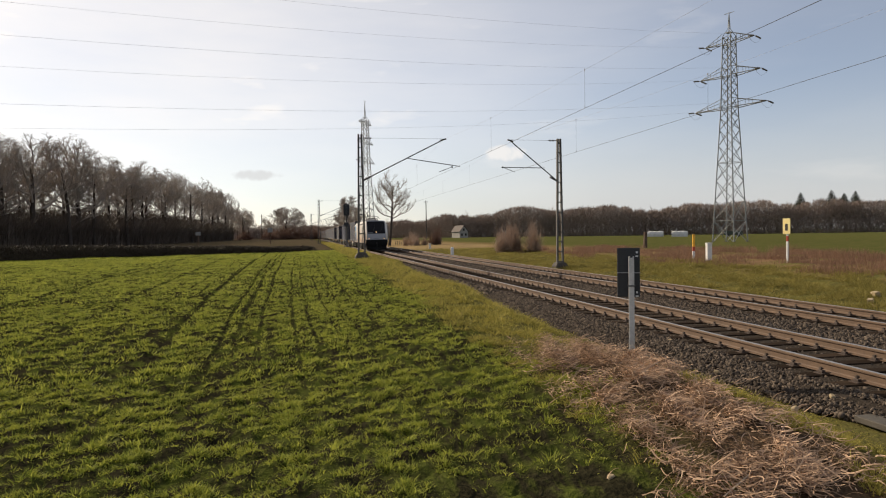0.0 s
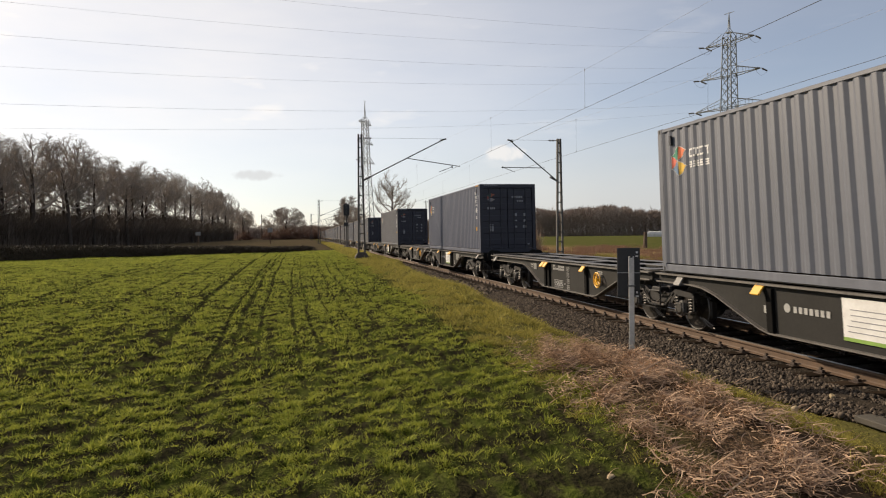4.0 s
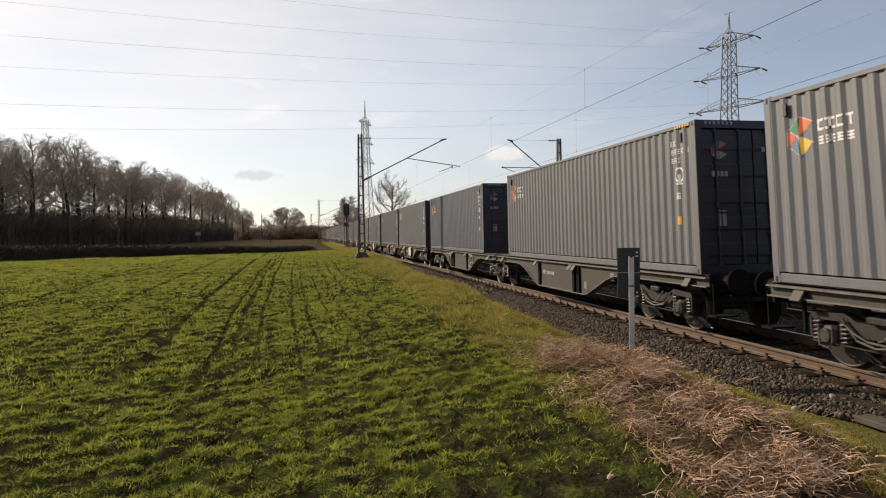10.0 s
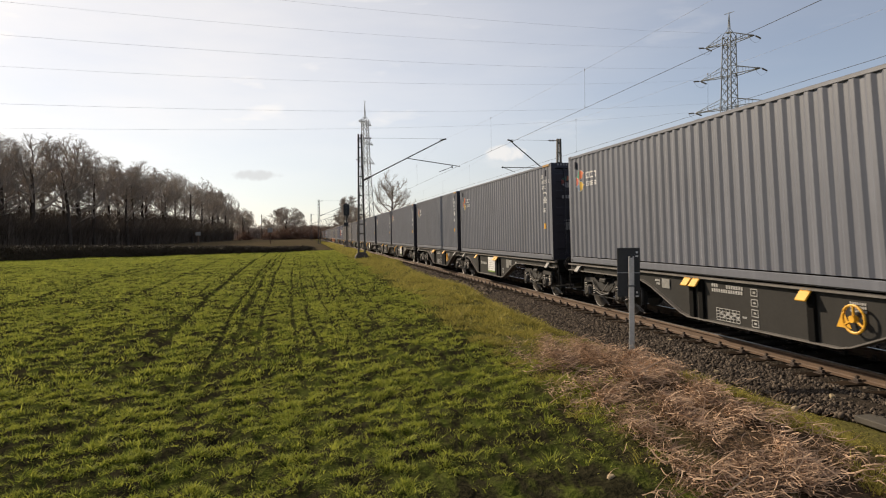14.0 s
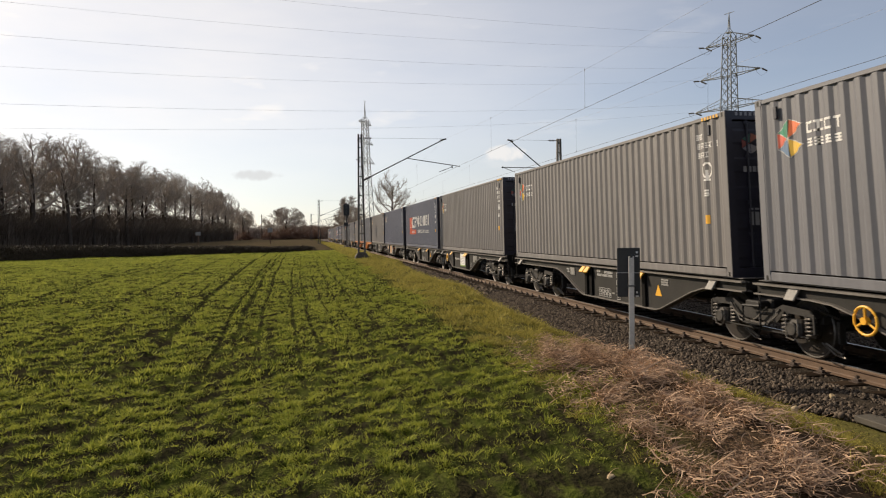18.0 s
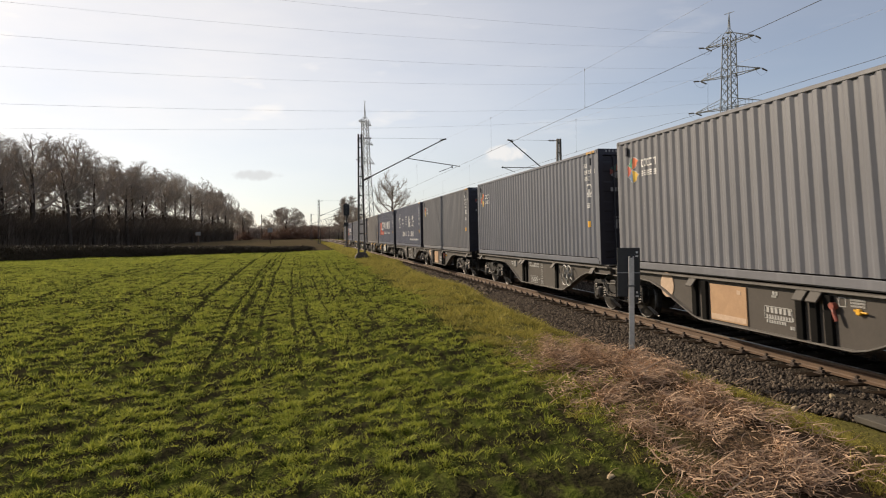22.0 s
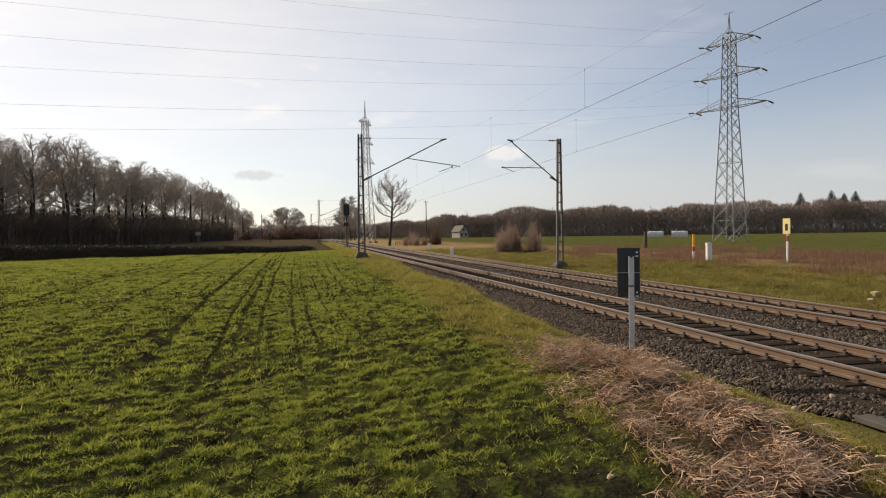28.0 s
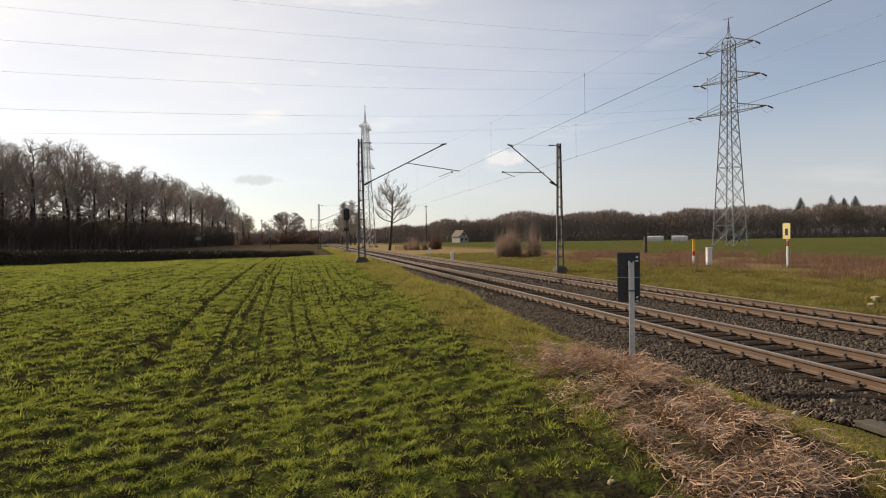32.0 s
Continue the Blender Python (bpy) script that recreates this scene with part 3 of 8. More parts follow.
def container_parts():
    fr = Mesh()
    for sx in (-1, 1):
        for y in (0.08, CL - 0.08):
            fr.box(sx * (CW / 2 - 0.06), y, CH / 2, 0.12, 0.16, CH - 0.2, bev=0.012)
            for z in (0.06, CH - 0.06):
                fr.box(sx * (CW / 2 - 0.081), y + (0.009 if y < 1 else -0.009), z, 0.162, 0.178, 0.118, bev=0.014)
        fr.box(sx * (CW / 2 - 0.035), CL / 2, 0.079, 0.07, CL - 0.34, 0.138, bev=0.008)
        fr.box(sx * (CW / 2 - 0.035), CL / 2, CH - 0.05, 0.07, CL - 0.34, 0.07, bev=0.01)
    for y in (0.06, CL - 0.06):
        fr.box(0, y, 0.09, CW - 0.34, 0.1, 0.14, bev=0.01)
        fr.box(0, y, CH - 0.06, CW - 0.34, 0.1, 0.11, bev=0.01)
    fl = Mesh().box(0, CL / 2, 0.14, CW - 0.16, CL - 0.2, 0.04)
    sd = {}
    for sx in (-1, 1):
        m = Mesh()
        rows = [[(sx * (CW / 2 - 0.006 - d), y, z) for y, d in CORR] for z in (0.172, CH - 0.085)]
        m.grid(rows, closed=False)
        rows = [[(sx * (CW / 2 - 0.010 - d), y, z) for y, d in CORR] for z in (0.172, CH - 0.085)]
        m.grid(rows[::-1], closed=False)
        sd[sx] = m
    rf = Mesh()
    ny = 60
    rf.grid([[(x, 0.1 + (CL - 0.2) * i / ny, CH - 0.02 - (0.018 if i % 2 else 0)) for i in range(ny + 1)] for x in (-CW / 2 + 0.08, CW / 2 - 0.08)], closed=False)
    rf.box(0, CL / 2, CH - 0.06, CW - 0.2, CL - 0.25, 0.02)
    en = Mesh()
    en.box(0, CL - 0.06, CH / 2, CW - 0.24, 0.03, CH - 0.3)
    for i in range(7):
        en.box(-0.96 + i * 0.32, CL - 0.04, CH / 2, 0.13, 0.03, CH - 0.34, bev=0.008)
    dr = Mesh()
    leaf = [(0.10, 0.18), (0.05, 0.18)]
    for z in (0.45, 0.95, 1.45, 1.95, 2.45):
        leaf += [(0.05, z - 0.14), (0.041, z - 0.10), (0.041, z + 0.10), (0.05, z + 0.14)]
    leaf += [(0.05, CH - 0.18), (0.10, CH - 0.18)]
    dr.prism(leaf, "x", -0.53, 0.53)
    bar = Mesh()
    bar.tube([(0, 0.028, 0.12), (0, 0.028, CH - 0.12)], 0.019, 6)
    for z in (0.2, 0.75, 1.3, 2.1, CH - 0.2):
        bar.box(0, 0.035, z, 0.09, 0.035, 0.06, bev=0.006)
    bar.box(0.12, 0.02, 1.15, 0.26, 0.02, 0.035)
    dec = Mesh()
    for x, z, w, h in ((-0.72, 1.88, 0.36, 0.10), (-0.72, 1.05, 0.22, 0.3), (0.42, 2.35, 0.5, 0.09), (0.55, 2.18, 0.3, 0.07), (0.35, 1.6, 0.16, 0.12), (0.75, 1.6, 0.16, 0.12),
                       (0.35, 1.35, 0.16, 0.05), (0.75, 1.35, 0.16, 0.12), (0.35, 1.1, 0.16, 0.1), (0.75, 1.1, 0.2, 0.12), (0.9, 0.35, 0.14, 0.05)):
        n = max(1, int(w / 0.09))
        for i in range(n):
            dec.box(x + (i + 0.5 - n / 2) * w / n, 0.031, z, w / n * 0.7, 0.004, h)
    return fr, fl, sd, rf, en, dr, bar, dec


c_frame, c_floor, c_sides, c_roof, c_end, c_door, c_bar, c_marks = container_parts()
EMBLEM = [material("emblem_" + n, c, rough=0.5, scale=4, bump=0.0) for n, c in (("green", (0.02, 0.22, 0.12)), ("orange", (0.75, 0.17, 0.05)), ("yellow", (0.80, 0.50, 0.05)), ("pale", (0.6, 0.58, 0.55)), ("red", (0.62, 0.11, 0.06)), ("blue_grey", (0.12, 0.20, 0.32)))]
DOOR_EMBLEM = [material("faded_emblem_" + n, c, rough=0.5, scale=4, bump=0.0) for n, c in (("green", (0.04, 0.11, 0.09)), ("orange", (0.30, 0.10, 0.06)), ("yellow", (0.26, 0.24, 0.24)), ("pale", (0.24, 0.24, 0.26)), ("red", (0.26, 0.07, 0.06)), ("grey", (0.22, 0.22, 0.25)))]
RED = material("vermilion_marking_paint", (0.68, 0.10, 0.035), rough=0.5, scale=4, bump=0.0)
END_MARK = material("faded_grey_door_marking", (0.28, 0.28, 0.30), rough=0.6, scale=4, bump=0.0)
C_MESH = {}


def paint_set(key, paint):
    C_MESH[key] = {"frame": c_frame.data("frame", paint), "side": {s: c_sides[s].data("side_panel", paint) for s in (-1, 1)}, "roof": c_roof.data("roof_panel", paint),
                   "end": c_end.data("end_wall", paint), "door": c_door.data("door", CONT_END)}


for key, paint in (("grey", CONT_PAINT), ("warm", CONT_WARM), ("brown", CONT_BROWN), ("blue", CONT_BLUE)):
    paint_set(key, paint)
# thin plate added so the posts' end faces take the shade-darkened navy
DOOR_FRAME = Mesh()
w_, h_ = CW / 2 - 0.001, CH - 0.002
DOOR_FRAME.grid([[(x, y, z) for x, z in ((-a, b), (a, b), (a, c), (-a, c))] for y, a, b, c in ((0.004, w_, 0.002, h_), (-0.004, w_, 0.002, h_), (-0.004, w_ - 0.13, 0.17, h_ - 0.15), (0.03, w_ - 0.13, 0.17, h_ - 0.15))])
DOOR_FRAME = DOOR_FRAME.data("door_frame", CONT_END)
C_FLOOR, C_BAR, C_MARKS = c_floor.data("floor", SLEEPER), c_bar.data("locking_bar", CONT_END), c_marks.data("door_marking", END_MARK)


def poly_decal(mesh, yc, zc, r, pts, mi, proud):
    """A convex painted facet on the corrugated side; pts: (u, v), u to the near end, v up."""
    ys = [yc - u * r for u, v in pts]

    def span(y):
        u, cut = (yc - y) / r, []
        for (u0, v0), (u1, v1) in zip(pts, pts[1:] + pts[:1]):
            if min(u0, u1) - 1e-6 <= u <= max(u0, u1) + 1e-6:
                if abs(u1 - u0) < 1e-6:
                    cut += [v0, v1]
                else:
                    cut.append(v0 + (v1 - v0) * (u - u0) / (u1 - u0))
        return min(cut), max(cut)
    marks = sorted(ys)
    for a, b in zip(marks, marks[1:]):
        if b - a > 1e-4:
            decal(mesh, a, b, lambda y: zc + r * span(y)[0], lambda y: zc + r * span(y)[1], proud, mi)


E_T, E_R, E_C, E_L, E_M, E_B, E_S = (0.0, 1.0), (0.95, 0.66), (-0.10, 0.0), (-0.95, 0.40), (-0.95, -0.48), (0.0, -1.0), (0.98, -0.40)
FACETS = (((E_L, E_T, E_C), 0), ((E_T, E_R, E_C), 1), ((E_L, E_C, E_M), 4), ((E_M, E_C, E_B), 5), ((E_C, E_S, E_B), 2))


def shrunk(pts, f=0.90):
    cx, cy = sum(p[0] for p in pts) / len(pts), sum(p[1] for p in pts) / len(pts)
    return [(cx + (x - cx) * f, cy + (y - cy) * f) for x, y in pts]


def emblem_mesh():
    """A faceted sign in five colours with white edges, high at the trailing end."""
    m = Mesh()
    for pts, mi in FACETS:
        poly_decal(m, CL - 0.76, 2.185, 0.29, shrunk(pts, 1.06), 3, 0.003)
        poly_decal(m, CL - 0.76, 2.185, 0.29, shrunk(pts, 0.92), mi, 0.006)
    return m.data("emblem", EMBLEM)


def door_emblem_mesh():
    m = Mesh()
    for pts, mi in FACETS:
        m.face([(-0.72 + 0.19 * u, 0.028, 2.33 + 0.19 * v) for u, v in shrunk(pts, 0.9)], mi)
    return m.data("door_emblem", DOOR_EMBLEM)


def small_name_mesh():
    """Four blocky bars over a row of small filled signs."""
    m = Mesh()
    for i in range(4):
        y = 10.945 - i * 0.18
        decal(m, y, y + 0.15, 2.345, 2.38)
        if i < 3:
            decal(m, y, y + 0.15, 2.215, 2.25)
        if i % 2 == 0:
            decal(m, y + 0.115, y + 0.15, 2.25, 2.345)
        else:
            decal(m, y + 0.06, y + 0.095, 2.215, 2.345)
        for z in (2.02, 2.065, 2.11):
            decal(m, y + 0.01, y + 0.145, z, z + 0.026)
        decal(m, y + 0.06, y + 0.095, 2.02, 2.14)
    return m.data("company_marking", WHITE)


def number_mesh():
    """Code bars, round sign and a small plate near the leading end."""
    m, rng = Mesh(), random.Random(4)
    for row, (n, y0) in enumerate(((3, 0.88), (6, 0.86), (4, 0.86))):
        for i in range(n):
            glyph(m, y0 - i * 0.085, 2.49 - row * 0.17, 0.055, 0.10, rng)
    glyph(m, 0.30, 2.32, 0.03, 0.10, rng)
    ring_decal(m, 0.64, 1.915, 0.15, 0.04)
    decal(m, 0.61, 0.67, 1.74, 1.92)
    decal(m, 0.555, 0.725, 1.72, 1.755)
    for z in (1.44, 1.48, 1.53):
        decal(m, 0.62, 0.73, z, z + 0.032)
    return m.data("code_marking", WHITE)


def label_mesh():
    m = Mesh()
    decal(m, 0.62, 0.73, 0.94, 1.10)
    return m.data("warning_label", YELLOW)


def stroke_sign(mesh, y, z, w, h, strokes, proud=0.007, slant=0.0):
    """A sign of straight strokes in a box whose far end is y and that runs w towards the near end. strokes: (u0, v0, u1, v1) bars as shares of the box."""
    for u0, v0, u1, v1 in strokes:
        a, b = y - u1 * w, y - u0 * w
        n = max(1, round((v1 - v0) * h / 0.12)) if slant else 1
        for k in range(n):
            p, q = v0 + (v1 - v0) * k / n, v0 + (v1 - v0) * (k + 1) / n
            lean = slant * (p + q) / 2
            decal(mesh, a - lean, b - lean, z + p * h, z + q * h, proud)


# blocky stroke patterns: shares of a box, u towards the near end, v up
BLOCKS = (((0.0, 0.72, 1.0, 0.88), (0.0, 0.22, 1.0, 0.36), (0.0, 0.36, 0.16, 0.72), (0.84, 0.36, 1.0, 0.72), (0.42, -0.06, 0.60, 1.06)),
          ((0.0, 0.84, 0.46, 1.0), (0.0, 0.0, 0.14, 0.84), (0.14, 0.0, 0.48, 0.14), (0.22, 0.2, 0.34, 0.78), (0.52, 0.70, 1.0, 0.84), (0.56, 0.84, 0.68, 1.04), (0.70, 0.34, 0.84, 0.70), (0.56, 0.0, 0.70, 0.34), (0.84, 0.0, 1.0, 0.34)),
          ((0.0, 0.84, 1.0, 1.0), (0.0, 0.42, 0.94, 0.56), (0.0, 0.0, 1.0, 0.14), (0.14, 0.14, 0.28, 0.84), (0.40, 0.14, 0.54, 0.84), (0.70, 0.14, 0.86, 0.84)),
          ((0.0, 0.84, 0.58, 1.0), (0.16, 0.60, 0.30, 0.84), (0.30, 0.56, 0.58, 0.68), (0.44, 0.14, 0.58, 0.56), (0.0, 0.0, 0.44, 0.14), (0.12, 0.30, 0.36, 0.42), (0.66, 0.18, 0.76, 0.88), (0.84, 0.0, 1.0, 1.06)))
THIN = (((0.0, 0.66, 1.0, 0.76), (0.0, 0.36, 1.0, 0.46), (0.0, 0.46, 0.14, 0.66), (0.86, 0.46, 1.0, 0.66), (0.44, 0.0, 0.58, 1.0)),
        ((0.0, 0.88, 1.0, 0.98), (0.0, 0.1, 0.14, 0.88), (0.84, 0.0, 1.0, 0.88), (0.24, 0.68, 0.76, 0.76), (0.28, 0.46, 0.72, 0.54), (0.22, 0.22, 0.78, 0.30), (0.46, 0.30, 0.58, 0.68)),
        ((0.08, 0.74, 0.42, 0.82), (0.0, 0.50, 0.44, 0.58), (0.22, 0.0, 0.34, 0.96), (0.44, 0.60, 1.0, 0.70), (0.46, 0.40, 0.96, 0.48), (0.60, 0.44, 0.72, 1.0), (0.50, 0.08, 0.60, 0.40), (0.74, 0.0, 0.98, 0.14), (0.72, 0.14, 0.84, 0.40)),
        ((0.08, 0.62, 0.42, 0.70), (0.08, 0.70, 0.18, 0.92), (0.34, 0.70, 0.44, 0.92), (0.08, 0.88, 0.44, 0.98), (0.20, 0.06, 0.32, 0.62), (0.0, 0.04, 0.40, 0.14), (0.56, 0.74, 0.92, 0.84), (0.60, 0.84, 0.70, 1.06), (0.50, 0.44, 1.0, 0.54), (0.54, 0.04, 0.64, 0.44), (0.80, 0.04, 0.90, 0.44), (0.64, 0.0, 0.80, 0.10)))


def letter_bars(mesh, y0, y1, z, h, gaps, proud=0.007, rise=()):
    """A line of narrow block signs from y0 down to y1; gaps: which places stay empty."""
    n = len(gaps)
    w = (y0 - y1) / n
    for i, kind in enumerate(gaps):
        if kind == " ":
            continue
        y = y0 - i * w
        top = h if i not in rise else h * 0.78
        bars_ = {"a": ((0.0, 0.0, 0.26, 1.0), (0.26, 0.0, 0.8, 0.2), (0.26, 0.8, 0.8, 1.0)), "b": ((0.0, 0.0, 0.24, 1.0), (0.56, 0.0, 0.8, 1.0), (0.24, 0.4, 0.56, 0.58)), "c": ((0.28, 0.0, 0.54, 1.0),), "d": ((0.0, 0.0, 0.24, 1.0), (0.24, 0.0, 0.8, 0.2))}[kind]
        stroke_sign(mesh, y, z, w, top, bars_, proud)


def big_name_meshes():
    """Large slanting vermilion block with a round sign, white block characters and a line of small signs."""
    red, white, chars = Mesh(), Mesh(), []
    poly_decal(red, 0, 0, 1, [(-10.40, 1.985), (-9.16, 1.985), (-9.38, 1.145), (-10.52, 1.145)], 0, 0.003)
    poly_decal(red, 0, 0, 1, [(-10.52, 1.145), (-7.53, 1.145), (-7.61, 0.835), (-10.57, 0.835)], 0, 0.003)
    ring_decal(white, 9.93, 1.66, 0.27, 0.06)
    decal(white, 9.87, 9.99, 1.33, 1.72, 0.006)
    decal(white, 9.74, 10.12, 1.27, 1.335, 0.006)
    letter_bars(white, 9.3, 8.0, 0.90, 0.16, "bcacaad")
    # two wide slanting signs beside the red
    for y, w, strokes in ((9.33, 0.88, ((0.0, 0.0, 0.26, 1.0), (0.26, 0.0, 0.9, 0.22), (0.26, 0.78, 1.0, 1.0))), (8.36, 0.86, ((0.0, 0.0, 0.26, 0.55), (0.26, 0.78, 1.0, 1.0), (0.0, 0.45, 0.9, 0.62), (0.72, 0.62, 1.0, 0.78), (0.66, 0.0, 0.94, 0.45)))):
        m = Mesh()
        stroke_sign(m, y, 1.28, w, 0.72, strokes, 0.007, slant=0.22)
        chars.append(m)
    for (y0, y1), strokes in zip(((6.97, 6.16), (5.88, 4.98), (4.80, 3.86), (3.76, 2.81)), BLOCKS):
        m = Mesh()
        stroke_sign(m, y0, 1.36, y0 - y1, 0.62, strokes)
        chars.append(m)
    letter_bars(white, 6.95, 2.84, 0.91, 0.20, "abcba badcbba adbaaaa", rise=(15, 16, 17, 18, 19, 20))
    return red.data("red_block", RED), white.data("white_lettering", WHITE), [c.data("character", WHITE) for c in chars]


def railway_mesh():
    """Large round sign, four thin-stroked characters and a line of spaced block signs."""
    m, chars = Mesh(), []
    ring_decal(m, 9.88, 1.97, 0.46, 0.10)
    decal(m, 9.81, 9.95, 1.36, 2.05)
    decal(m, 9.72, 10.06, 2.0, 2.12)
    decal(m, 9.52, 10.22, 1.335, 1.43)
    for (y0, y1, z0, z1), strokes in zip(((8.5, 7.86, 1.28, 2.2), (6.81, 6.16, 1.38, 2.15), (5.45, 4.5, 1.34, 2.15), (3.83, 2.9, 1.36, 2.10)), THIN):
        c = Mesh()
        stroke_sign(c, y0, z0, y0 - y1, z1 - z0, strokes, 0.004)
        chars.append(c)
    letter_bars(m, 8.5, 6.45, 0.69, 0.35, "abcbb", 0.004)
    letter_bars(m, 5.72, 2.92, 0.69, 0.35, "abcdbbc", 0.004)
    for i in range(22):
        decal(m, 4.6 - i * 0.17, 4.71 - i * 0.17, 0.42, 0.54)
    return m.data("white_characters", WHITE), [c.data("character", WHITE) for c in chars]


D_DOOR = door_emblem_mesh()
D_EMBLEM, D_SMALL, D_NUMBER, D_LABEL = emblem_mesh(), small_name_mesh(), number_mesh(), label_mesh()
(D_RED, D_BIG, D_CHARS), (D_RAILWAY, D_SIGNS) = big_name_meshes(), railway_mesh()


VENT = Mesh().box(-CW / 2 - 0.004, 0.50, 2.62, 0.03, 0.075, 0.19, bev=0.006).data("vent", CONT_END)
HATCH = Mesh()
for k_ in range(6):
    HATCH.box(-CW / 2 - 0.001, 0.24 + 0.09 * k_, CH - 0.05, 0.006, 0.045, 0.06)
HATCH = HATCH.data("height_marking", YELLOW)
HEAD_HATCH = Mesh()
for k_ in range(7):
    HEAD_HATCH.box(-1.0 + 0.09 * k_, -0.006, CH - 0.055, 0.045, 0.006, 0.06)
HEAD_HATCH = HEAD_HATCH.data("height_marking", END_MARK)
CASTING = Mesh()
for z_ in (0.06, CH - 0.06):
    for y_ in (0.088, CL - 0.088):
        CASTING.box(-CW / 2 - 0.0005, y_, z_, 0.004, 0.05, 0.075, bev=0.0)
CASTING = CASTING.data("casting_hole", BLACK_PAINT)


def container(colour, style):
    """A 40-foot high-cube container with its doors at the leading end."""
    names = {"grey": "blue-grey corrugated steel shipping container", "warm": "weathered grey corrugated steel shipping container", "brown": "dusty brown-grey corrugated steel shipping container", "blue": "dark blue corrugated steel shipping container"}
    extra = {"plain": " with a small emblem", "big": " with red block and white characters", "railway": " with large white characters"}
    c = new("shipping_container")
    tagged(c, names[colour] + extra[style], "container", "containers on the train")
    d = C_MESH[colour]
    part("frame", d["frame"], None, c)
    for s in (-1, 1):
        part("side_panel", d["side"][s], None, c)
    part("roof_panel", d["roof"], None, c)
    part("end_wall", d["end"], None, c)
    part("floor", C_FLOOR, None, c)
    for x in (-0.545, 0.545):
        o = part("door", d["door"], None, c, "double door leaf, navy darkened for shade")
        o.location = (x, 0, 0)
        for b in (-0.25, 0.25):
            lb = part("locking_bar", C_BAR, None, o)
            lb.location = (b, 0, 0)
    part("door_frame", DOOR_FRAME, None, c, "added plate round the doors, navy darkened for shade")
    part("door_emblem", D_DOOR, None, c, "faded faceted emblem")
    tagged(part("door_marking", C_MARKS, None, c, "faded grey door marking"), kind="stuff")
    if style == "plain":
        part("emblem", D_EMBLEM, None, c, "faceted emblem in green, orange and yellow")
        tagged(part("company_marking", D_SMALL, None, c, "small white lettering bars"), kind="stuff")
    elif style == "big":
        part("red_block", D_RED, None, c, "large vermilion block")
        tagged(part("white_lettering", D_BIG, None, c, "white lettering bars and round sign"), kind="stuff")
        for ch in D_CHARS:
            part("character", ch, None, c, "large white blocky character")
    else:
        tagged(part("white_characters", D_RAILWAY, None, c, "large white character bars"), kind="stuff")
        for ch in D_SIGNS:
            part("character", ch, None, c, "large white thin-stroked character")
    tagged(part("code_marking", D_NUMBER, None, c, "white code bars and round sign"), kind="stuff")
    part("warning_label", D_LABEL, None, c, "orange-yellow label")
    for y in (0.0, CL - 1.0):
        v = part("vent", VENT, None, c, "small dark vent")
        v.location = (0, y, 0)
    tagged(part("height_marking", HATCH, None, c, "yellow hatched marking"), kind="stuff")
    tagged(part("height_marking", HEAD_HATCH, None, c, "pale hatched marking"), kind="stuff")
    part("casting_hole", CASTING, None, c)
    return c


# lighter ring paints the sunlit edge of each wheel rim
SUNLIT_RIM = material("sunlit_wheel_rim", (0.16, 0.15, 0.14), (0.08, 0.074, 0.068), rough=0.4, metal=0.5, scale=5, fine=40, bump=0.05)


def wheel_data():
    m = Mesh()
    for s in (-1, 1):
        x = s * 0.75
        m.disc((x, 0, 0.46), "x", 0.46, 0.10, 28, bev=0.015)
        m.disc((s * 0.69, 0, 0.46), "x", 0.488, 0.03, 28)
        m.disc((x + s * 0.055, 0, 0.46), "x", 0.20, 0.04, 16, bev=0.01)
        rim = [(x + s * 0.052, 0.44 * math.cos(2 * math.pi * k / 28), 0.46 + 0.44 * math.sin(2 * math.pi * k / 28)) for k in range(29)]
        m.tube(rim, 0.016, 4, caps=False, mi=1)
    m.tube([(-1.0, 0, 0.46), (1.0, 0, 0.46)], 0.08, 10)
    return m.data("wheelset", [WHEEL_IRON, SUNLIT_RIM])


def side_frame_data(s):
    """Welded frame of a two-axle freight bogie on one side, with horn guides and brake gear."""
    m = Mesh()
    x = s * 1.02
    m.prism([(-1.30, 0.66), (-1.24, 0.76), (-0.62, 0.80), (-0.42, 0.70), (0.42, 0.70), (0.62, 0.80), (1.24, 0.76), (1.30, 0.66), (0.66, 0.68), (0.46, 0.50), (-0.46, 0.50), (-0.66, 0.68)], "x", x - 0.06, x + 0.06)
    for y in (-0.9, 0.9):
        for o in (-0.20, 0.20):
            m.box(x, y + o, 0.58, 0.12, 0.05, 0.24)
        m.box(x + s * 0.05, y * 1.40, 0.56, 0.04, 0.05, 0.30, bev=0.008)
        m.box(s * 0.78, y * 1.60, 0.46, 0.12, 0.06, 0.34, bev=0.02)
        m.tube([(s * 0.8, y * 1.6, 0.66), (x, y * 1.40, 0.80)], 0.022, 5)
    m.tube([(x + s * 0.11, -0.62, 0.72), (x + s * 0.13, -0.35, 0.46), (x + s * 0.13, 0.05, 0.40), (x + s * 0.13, 0.35, 0.46), (x + s * 0.11, 0.62, 0.72)], 0.024, 6)
    m.tube([(x + s * 0.1, -1.2, 0.36), (x + s * 0.1, 1.2, 0.36)], 0.014, 5)
    m.box(x + s * 0.04, 0, 0.76, 0.22, 0.36, 0.10, bev=0.02)
    return m.data("side_frame", BOGIE_IRON)


